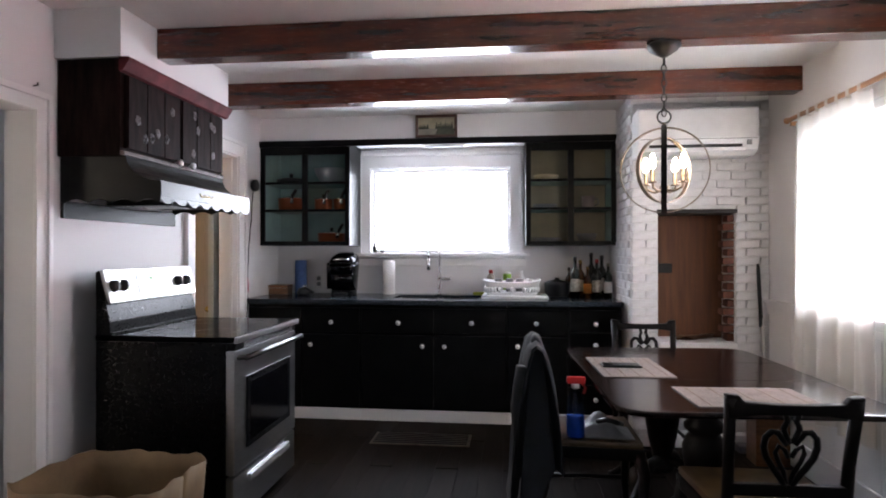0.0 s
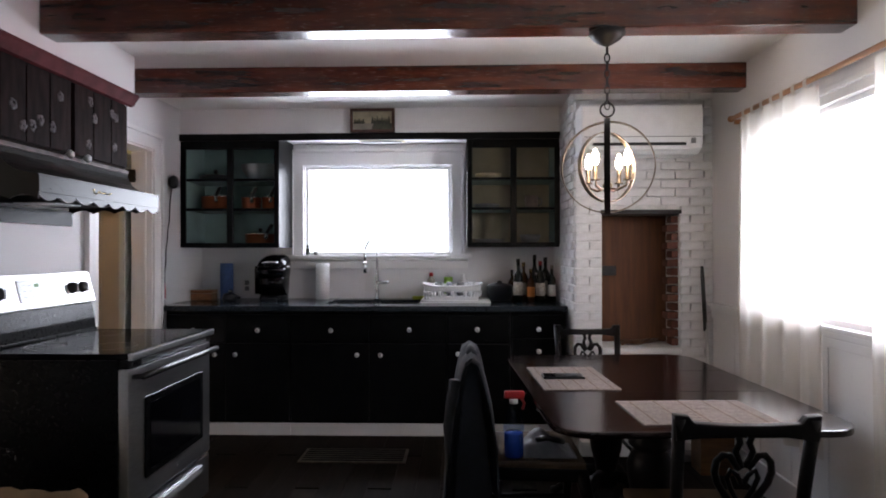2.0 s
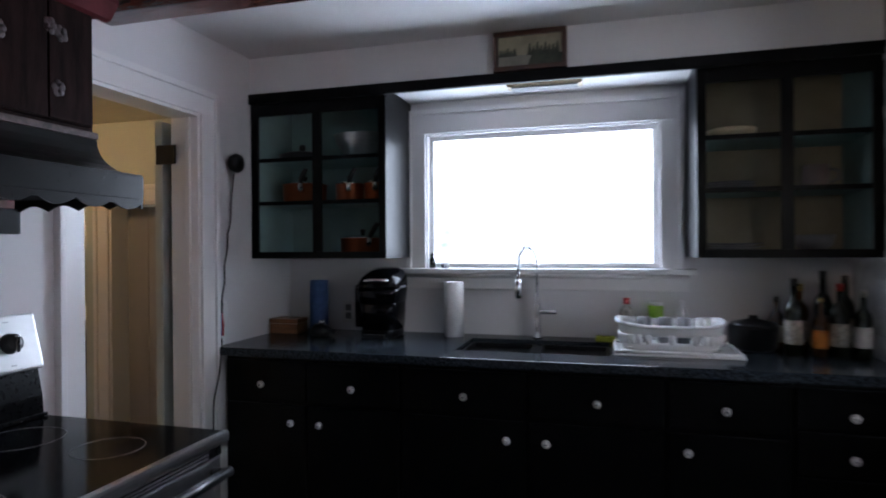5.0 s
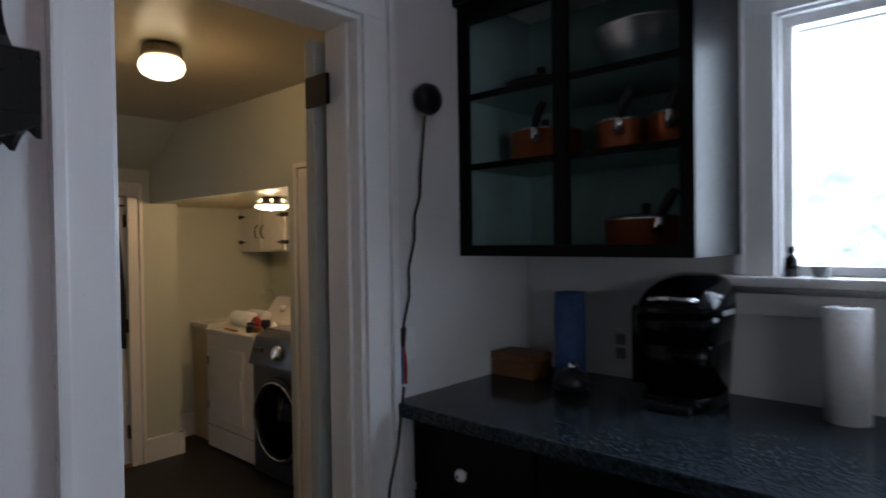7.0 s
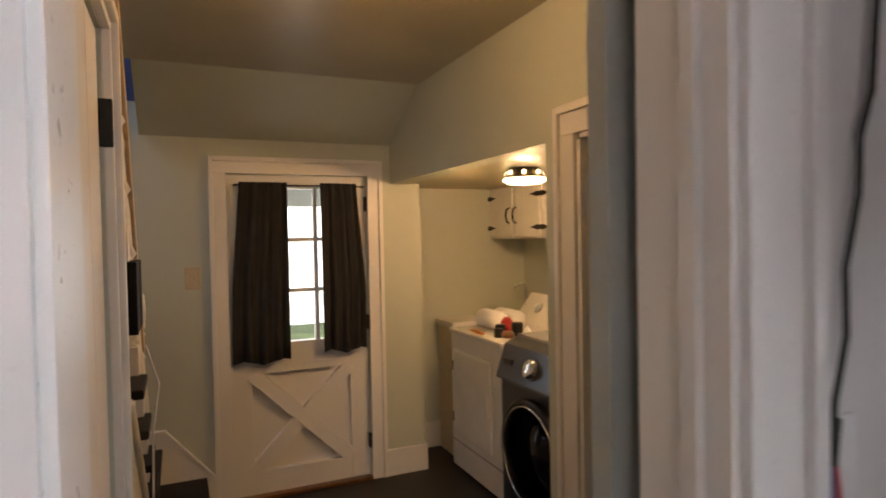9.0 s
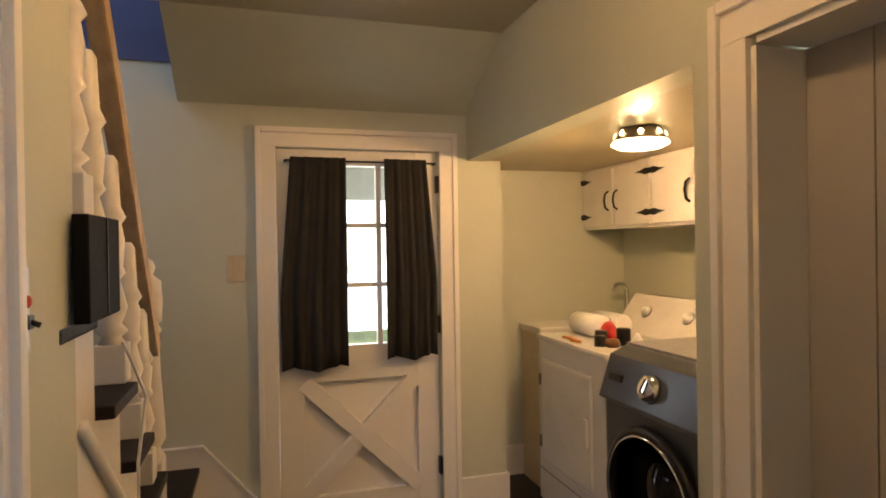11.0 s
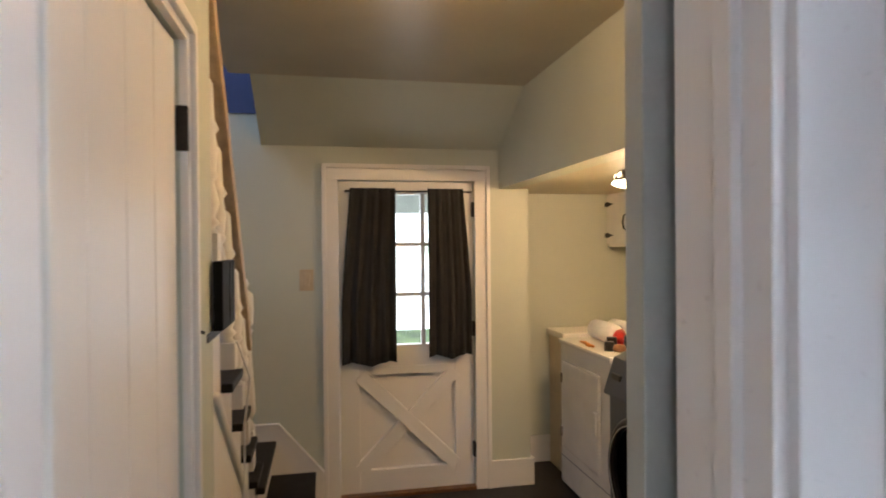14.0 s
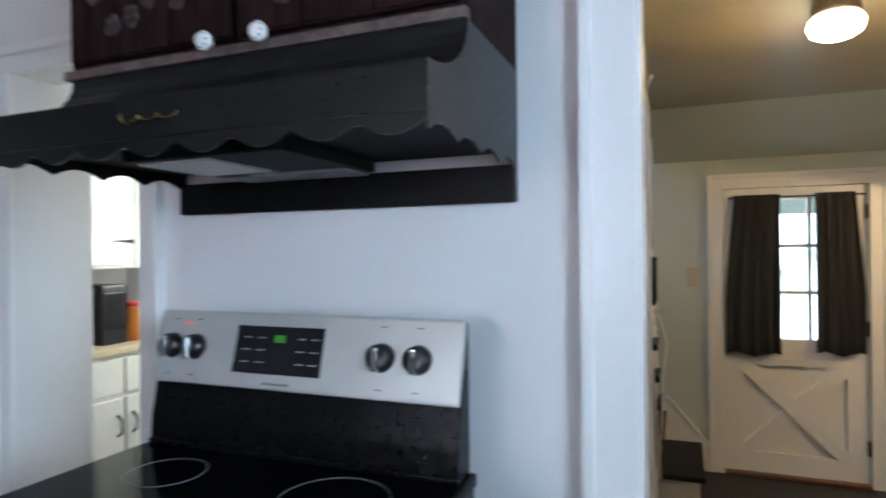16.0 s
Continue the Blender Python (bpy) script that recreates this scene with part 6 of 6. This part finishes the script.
m = dish("mug", 1.20, 1.676, [(0.045, 0), (0.05, 0.01), (0.052, 0.10), (0.047, 0.10), (0.045, 0.02), (0.01, 0.015)], "pinkgrey", "pinkish grey stoneware jug on the shelf", "jug")
part("mug_handle", tube([(1.248, 5.17, 1.755), (1.275, 5.15, 1.745), (1.275, 5.15, 1.71), (1.248, 5.17, 1.695)], 0.006, 6), "grey", m)
dish("bowl", 1.19, 1.395, [(0.04, 0), (0.07, 0.03), (0.085, 0.075), (0.08, 0.073), (0.06, 0.03), (0.01, 0.01)], "grey", "grey patterned bowl on the shelf", "bowl")
# picture over the window
pic = thing("framed_painting", (-0.03, 5.0, 2.24), "small framed painting of a lake with pines", "painting")
py = 4.985
for a, b, c, d in ((-0.20, 0.14, 2.246, 2.268), (-0.20, 0.14, 2.408, 2.43), (-0.20, -0.178, 2.268, 2.408), (0.118, 0.14, 2.268, 2.408)):
    part("frame_bar", box(a, b, py - 0.004, 5.018, c, d, 0.004), "frame", pic)
part("sky", box(-0.178, 0.118, py + 0.015, py + 0.019, 2.32, 2.408), "canvas_sky", pic)
part("lake", box(-0.178, 0.118, py + 0.015, py + 0.019, 2.268, 2.32), "canvas_lake", pic)
random.seed(7)
for k in range(13):
    x = -0.165 + 0.016 * k if k < 5 else -0.03 + 0.018 * (k - 5)
    hgt = (0.035 if k < 5 else 0.055) * (0.7 + 0.6 * random.random())
    part("pine", prism([(x - 0.012, 2.316), (x + 0.012, 2.316), (x + 0.003, 2.318 + hgt), (x - 0.002, 2.318 + hgt)], "y", py + 0.012, py + 0.0148), "canvas_dark", pic)
part("shore", prism([(-0.04, 2.27), (0.118, 2.27), (0.118, 2.318), (-0.02, 2.318)], "y", py + 0.0125, py + 0.0149), "canvas_dark", pic)
# speaker and its cable beside the doorway
cam_t = thing("wall_camera", (-1.50, 4.85, 1.845), "round black gadget on the wall with a cable", "gadget")
part("head", lathe([(0.02, 0), (0.042, 0.012), (0.05, 0.035), (0.042, 0.055), (0.02, 0.06)], XW + 0.006, 4.836, 20, axis="x", z=1.857), "blackplastic", cam_t)
part("mount", box(XW, XW + 0.02, 4.882, 4.915, 1.85, 1.885, 0.004), "blackplastic", cam_t)
cab = thing("hanging_cable", (-1.5, 4.8, 0.9), "black cable hanging down beside the door casing", "cable")
part("wire", tube([(-1.505, 4.836, 1.81), (-1.518, 4.838, 1.72), (-1.515, 4.825, 1.64), (-1.517, 4.822, 1.56), (-1.515, 4.795, 1.50), (-1.518, 4.797, 1.43), (-1.516, 4.768, 1.34), (-1.515, 4.768, 1.26), (-1.513, 4.742, 1.18), (-1.512, 4.733, 1.10)], 0.0042, 6), "wire", cab)
part("plug", tube([(-1.512, 4.739, 1.165), (-1.512, 4.732, 1.11)], 0.009, 8), "blackplastic", cab)
part("red_lead", tube([(-1.508, 4.735, 1.12), (-1.505, 4.738, 1.05), (-1.505, 4.737, 1.0)], [0.003, 0.006, 0.0055], 8), "red", cab, "red connector")
part("blue_lead", tube([(-1.51, 4.731, 1.12), (-1.508, 4.725, 1.05), (-1.508, 4.723, 1.0)], [0.003, 0.006, 0.0055], 8), "bluecloth", cab, "blue connector")
part("wire", tube([(-1.507, 4.732, 0.99), (-1.49, 4.705, 0.93), (-1.495, 4.692, 0.82), (-1.51, 4.67, 0.70), (-1.515, 4.66, 0.4), (-1.51, 4.66, 0.1)], 0.0045, 6), "wire", cab)
cvt = thing("white_wall_socket", (-1.525, 4.745, 1.08), "white cable socket on the casing", "outlet")
part("plate", box(XW, XW + 0.007, 4.738, 4.80, 1.06, 1.16, 0.003), "whiteplastic", cvt)
# floor register and broom, box
vn = thing("floor_vent", (-0.05, 4.35, 0), "brown metal floor register", "vent")
part("frame", box(-0.40, 0.29, 4.22, 4.48, 0.0, 0.006, 0.002), "bronze", vn)
for k in range(6):
    part("slat", box(-0.38, 0.27, 4.245 + 0.04 * k, 4.262 + 0.04 * k, 0.006, 0.010, 0.001), "iron", vn)
swp = thing("floor_sweeper", (2.18, 4.35, 0), "grey and black floor sweeper leaning in the corner", "broom")
part("pole", tube([(2.262, 4.30, 0.06), (2.222, 4.365, 0.88)], 0.011, 8), "silver", swp)
part("grip", tube([(2.222, 4.365, 0.82), (2.207, 4.375, 1.18), (2.205, 4.377, 1.24)], [0.014, 0.013, 0.009], 8), "blackplastic", swp)
part("head", box(2.04, 2.285, 4.25, 4.35, 0.012, 0.06, 0.012), "grey", swp)
wb = thing("wood_crate", (2.2, 4.2, 0), "small wooden crate with white papers in the corner", "crate")
part("crate", box(2.07, 2.27, 4.06, 4.22, 0, 0.42, 0.004), "boxwood", wb)
part("papers", box(2.09, 2.20, 4.08, 4.20, 0.42, 0.465, 0.004), "paper", wb)
hr = thing("white_baseboard_heater", (1.8, 4.40, 0), "white painted hearth kerb under the recess", "hearth", kind=S)
part("kerb", box(1.42, XR - 0.022, 4.36, CY, 0.0, 0.10, 0.02), "trim", hr)
part("ledge", box(1.585, 2.085, 4.40, 4.72, 0.665, 0.699, 0.006), "trim", hr)
rc = thing("recess_lintel", (1.83, 4.5, 1.6), "black iron lintel over the recess", "lintel", kind=S)
part("bar", box(1.57, 2.10, 4.44, 4.72, 1.585, 1.612, 0.003), "iron", rc)
part("latch", box(1.64, 1.74, 4.712, 4.72, 1.165, 1.235, 0.004), "iron", rc)
solid("newspaper_scraps", sheet(lambda u, v: Vector((1.72 + 0.25 * u, 4.50 + 0.18 * v, 0.705 + 0.05 * u * (1 - v) + 0.015 * math.sin(9 * u + 5 * v))), 10, 8, 0.003), "boxwood", "torn brown papers in the recess", "papers")
# on the table and the side chair


def placemat(x, y, sx, sy, label):
    p = thing("placemat", (x, y, 0.743), label, "placemat", "placemats on the table")
    p.rotation_euler.z = radians(2.5)
    part("mat", box(x - sx, x + sx, y - sy, y + sy, 0.743, 0.7455), "mat", p)
    k = 0
    while -sy + 0.012 + 0.02 * k < sy:
        yy = y - sy + 0.010 + 0.02 * k
        part("rib", box(x - sx, x + sx, yy - 0.006, yy + 0.006, 0.7455, 0.7475), "mat", p)
        k += 1
    for xx in (-0.8, -0.4, 0, 0.4, 0.8):
        part("stitch", box(x + sx * xx - 0.002, x + sx * xx + 0.002, y - sy, y + sy, 0.7475, 0.7482), "cardboard", p)


placemat(1.15, 3.265, 0.165, 0.25, "woven cane placemat under the phone")
placemat(1.495, 2.67, 0.24, 0.165, "woven cane placemat on the polished table")
ph = thing("tablet_phone", (1.12, 3.25, 0.749), "black phone lying on a placemat", "phone")
part("body", box(1.02, 1.21, 3.21, 3.30, 0.7485, 0.759, 0.004), "blackplastic", ph)
part("screen", box(1.027, 1.203, 3.217, 3.293, 0.759, 0.7598), "blackglass", ph)
sprb = thing("spray_bottle", (0.86, 2.98, 0.476), "blue cleaner spray bottle with a red trigger on the chair", "spray bottle")
part("bottle", lathe([(0.04, 0.477), (0.043, 0.49), (0.043, 0.61), (0.034, 0.66), (0.015, 0.695), (0.014, 0.72)], 0.86, 2.96, 20), glass("clear_plastic", (0.75, 0.85, 1.0), 0.05), sprb)
part("liquid", lathe([(0.037, 0.481), (0.039, 0.49), (0.039, 0.575), (0.036, 0.58)], 0.86, 2.96, 20), "blue", sprb, "bright blue cleaner")
part("trigger_head", box(0.82, 0.905, 2.945, 2.975, 0.72, 0.752, 0.010), "red", sprb, "red trigger head")
part("trigger", tube([(0.89, 2.96, 0.722), (0.905, 2.96, 0.70), (0.897, 2.96, 0.675)], 0.006, 6), "red", sprb)
part("collar", lathe([(0.018, 0.70), (0.018, 0.72)], 0.86, 2.96, 14), "whiteplastic", sprb)
cg = thing("bag_of_papers", (1.0, 3.0, 0.476), "crumpled pale bag and papers on the chair seat", "bag")
part("bag", sheet(lambda u, v: Vector((0.90 + 0.22 * u, 2.93 + 0.20 * v, 0.482 + (0.10 - 0.07 * u) * math.sin(math.pi * min(1, u + 0.1)) * math.sin(math.pi * v) * (1 + 0.3 * math.sin(9 * u + 8 * v)))), 16, 14, 0.003), "grey", cg)
solid("sunglasses", tube([(0.95, 2.92, 0.56), (0.99, 2.90, 0.575), (1.03, 2.90, 0.565), (1.06, 2.93, 0.55)], 0.012, 8), "blackplastic", "black sunglasses on the chair", "sunglasses")
# paper bag near the stove
bag = thing("cardboard_box", (-1.0, 2.4, 0), "open brown cardboard box with a torn rim beside the stove", "box")
random.seed(11)
jag = [0.012 * random.random() + 0.004 * math.sin(i * 0.9) for i in range(61)]


def rim(u, v):
    a = 2 * math.pi * u
    cx, cy = max(-1, min(1, 1.25 * math.cos(a))), max(-1, min(1, 1.25 * math.sin(a)))
    return Vector((-1.01 + (0.27 + 0.03 * v) * cx, 2.40 + (0.22 + 0.02 * v) * cy, 0.001 + v * (0.44 + (jag[int(u * 60)] if v > 0.95 else 0))))


part("side", sheet(rim, 60, 6, 0.005), "cardboard", bag)
part("bottom", box(-1.26, -0.76, 2.20, 2.60, 0.001, 0.006), "cardboard", bag)
hook = thing("wall_hook", (XW, 2.60, 2.06), "small iron hook above the pantry casing", "hook")
part("pin", tube([(XW, 2.60, 2.055), (XW + 0.03, 2.59, 2.055), (XW + 0.035, 2.585, 2.065)], 0.003, 6), "iron", hook)

# ---- outside ----


def bright_distance(name, bm):
    """A plain overcast brightness with a faint haze of foliage low down."""
    mat = bpy.data.materials.new(name)
    mat.use_nodes = True
    n, l = mat.node_tree.nodes, mat.node_tree.links
    n.remove(n["Principled BSDF"])
    em, ns, rp, mx, geo, sp, mr, ml = n.new("ShaderNodeEmission"), n.new("ShaderNodeTexNoise"), n.new("ShaderNodeMapRange"), n.new("ShaderNodeMix"), n.new("ShaderNodeNewGeometry"), n.new("ShaderNodeSeparateXYZ"), n.new("ShaderNodeMapRange"), n.new("ShaderNodeMath")
    ns.inputs["Scale"].default_value = 2.2
    ns.inputs["Detail"].default_value = 7
    rp.inputs["From Min"].default_value, rp.inputs["From Max"].default_value = 0.49, 0.72
    mr.inputs["From Min"].default_value, mr.inputs["From Max"].default_value = 4.8, 1.2
    l.new(geo.outputs["Position"], ns.inputs["Vector"])
    l.new(geo.outputs["Position"], sp.inputs[0])
    l.new(sp.outputs["Z"], mr.inputs["Value"])
    l.new(ns.outputs["Fac"], rp.inputs["Value"])
    ml.operation = "MULTIPLY"
    l.new(rp.outputs["Result"], ml.inputs[0])
    l.new(mr.outputs["Result"], ml.inputs[1])
    mx.data_type = "RGBA"
    mx.inputs["A"].default_value = (0.86, 0.93, 1.0, 1)
    mx.inputs["B"].default_value = (0.20, 0.27, 0.19, 1)
    l.new(ml.outputs[0], mx.inputs["Factor"])
    l.new(mx.outputs["Result"], em.inputs["Color"])
    em.inputs["Strength"].default_value = GLOW
    l.new(em.outputs[0], n["Material Output"].inputs["Surface"])
    solid(name, bm, mat, "hazy bright daylight distance", "backdrop", S)


bright_distance("backdrop_north", box(-16, 18, 18.0, 18.1, -1, 9))
bright_distance("backdrop_east", box(8.5, 8.6, -10, 17.9, -0.9, 9))
bright_distance("backdrop_west", box(-15.1, -15.0, -4, 14, -1, 8))
pch = thing("porch", (-6.4, 4.7, -0.6), "white painted back porch outside the door", "porch")
part("ceiling", box(-7.2, -4.92, 3.2, 6.4, 1.98, 2.06), "siding", pch)
part("beam", box(-7.2, -7.05, 3.2, 6.4, 1.70, 1.98, 0.01), "siding", pch)
part("post", box(-7.2, -7.06, 4.28, 4.42, -0.3, 1.70, 0.008), "siding", pch)
part("deck", box(-7.2, -4.92, 3.2, 6.4, -0.35, -0.28), "siding", pch)

# ---- pieces: bricks and floor boards ----
random.seed(3)


def brick_mesh(lx_, ly_, lz_, name, mat):
    bm = box(-lx_ / 2, lx_ / 2, -ly_ / 2, ly_ / 2, -lz_ / 2, lz_ / 2, 0.005)
    for v in bm.verts:
        v.co += Vector((noise.noise(v.co * 31), noise.noise(v.co * 29 + Vector((5, 0, 0))), noise.noise(v.co * 33 + Vector((0, 7, 0))))) * 0.0035
    me = bpy.data.meshes.new(name)
    bm.to_mesh(me)
    bm.free()
    me.materials.append(M[mat])
    return me


BL, BH = 0.188, 0.0585
breast = bpy.data.objects["chimney_breast"]
full = [brick_mesh(BL - 0.010, 0.03, BH - 0.009, "brick", "brick") for _ in range(3)]
half = [brick_mesh(BL / 2 - 0.010, 0.03, BH - 0.009, "brick", "brick") for _ in range(2)]
side = [brick_mesh(0.03, BL - 0.010, BH - 0.009, "brick", "brick") for _ in range(3)]
bare = [brick_mesh(0.075, 0.10, BH - 0.012, "brick", "redbrick") for _ in range(3)]


def lay(me, x, y, z):
    ob = new("brick", me)
    ob.location = (x, y, z)
    ob.rotation_euler = (random.uniform(-0.012, 0.012), random.uniform(-0.012, 0.012), random.uniform(-0.012, 0.012))
    ob.parent = breast
    return ob


def clear(xa, xb, z):
    """Outside the recess."""
    return not (xb > 1.585 and xa < 2.085 and 0.67 < z < 1.61)


rows = int(ZC / BH)
for r in range(2, rows):
    z = (r + 0.5) * BH
    x = CX0 - (BL / 2 if r % 2 else 0)
    while x < XR - 0.01:
        xa, xb = max(x, CX0), min(x + BL, XR)
        if xb - xa > 0.06:
            if clear(xa, xb, z):
                if xb - xa > BL - 0.01:
                    lay(random.choice(full), (xa + xb) / 2, CY + 0.010 + random.uniform(-0.002, 0.002), z)
                else:
                    ob = lay(random.choice(half), (xa + xb) / 2, CY + 0.010 + random.uniform(-0.002, 0.002), z)
                    ob.scale.x = (xb - xa - 0.010) / (BL / 2 - 0.010)
            else:
                for pa, pb in ((xa, min(xb, 1.58)), (max(xa, 2.09), xb)):
                    if pb - pa > 0.035:
                        ob = lay(random.choice(half), (pa + pb) / 2, CY + 0.010 + random.uniform(-0.002, 0.002), z)
                        ob.scale.x = (pb - pa - 0.006) / (BL / 2 - 0.010)
        x += BL
    y = CY + (BL / 2 if r % 2 else 0.0)
    while y < 5.0 and z > 0.95:
        lay(random.choice(side), CX0 + 0.008 + random.uniform(-0.003, 0.004), y + BL / 2, z)
        y += BL
    if 0.70 < z < 1.58:
        lay(random.choice(bare), 2.085 - (0.03 if r % 2 else 0.0), CY + 0.085, z)

floor_ob = bpy.data.objects["floor"]
bm = box(-0.0675, 0.0675, -1.6, 1.6, -0.006, 0.006, 0.002)
plank = bpy.data.meshes.new("board")
bm.to_mesh(plank)
bm.free()
plank.materials.append(M["floor"])
n = 0
x = XW + 0.07
while x < XR - 0.05:
    for k, y in enumerate((-1.0 + (n % 3) * 0.55, 2.205 + (n % 3) * 0.55)):
        ob = new("board", plank)
        ob.location = (x, y, -0.0065 + random.uniform(-0.0006, 0.0006))
        ob.parent = floor_ob
    ob = new("board", plank)
    ob.location = (x, 5.41 + (n % 3) * 0.55 - 1.3 + 0.0, -0.0068)
    ob.scale.y = 0.18
    ob.parent = floor_ob
    x += 0.1365
    n += 1
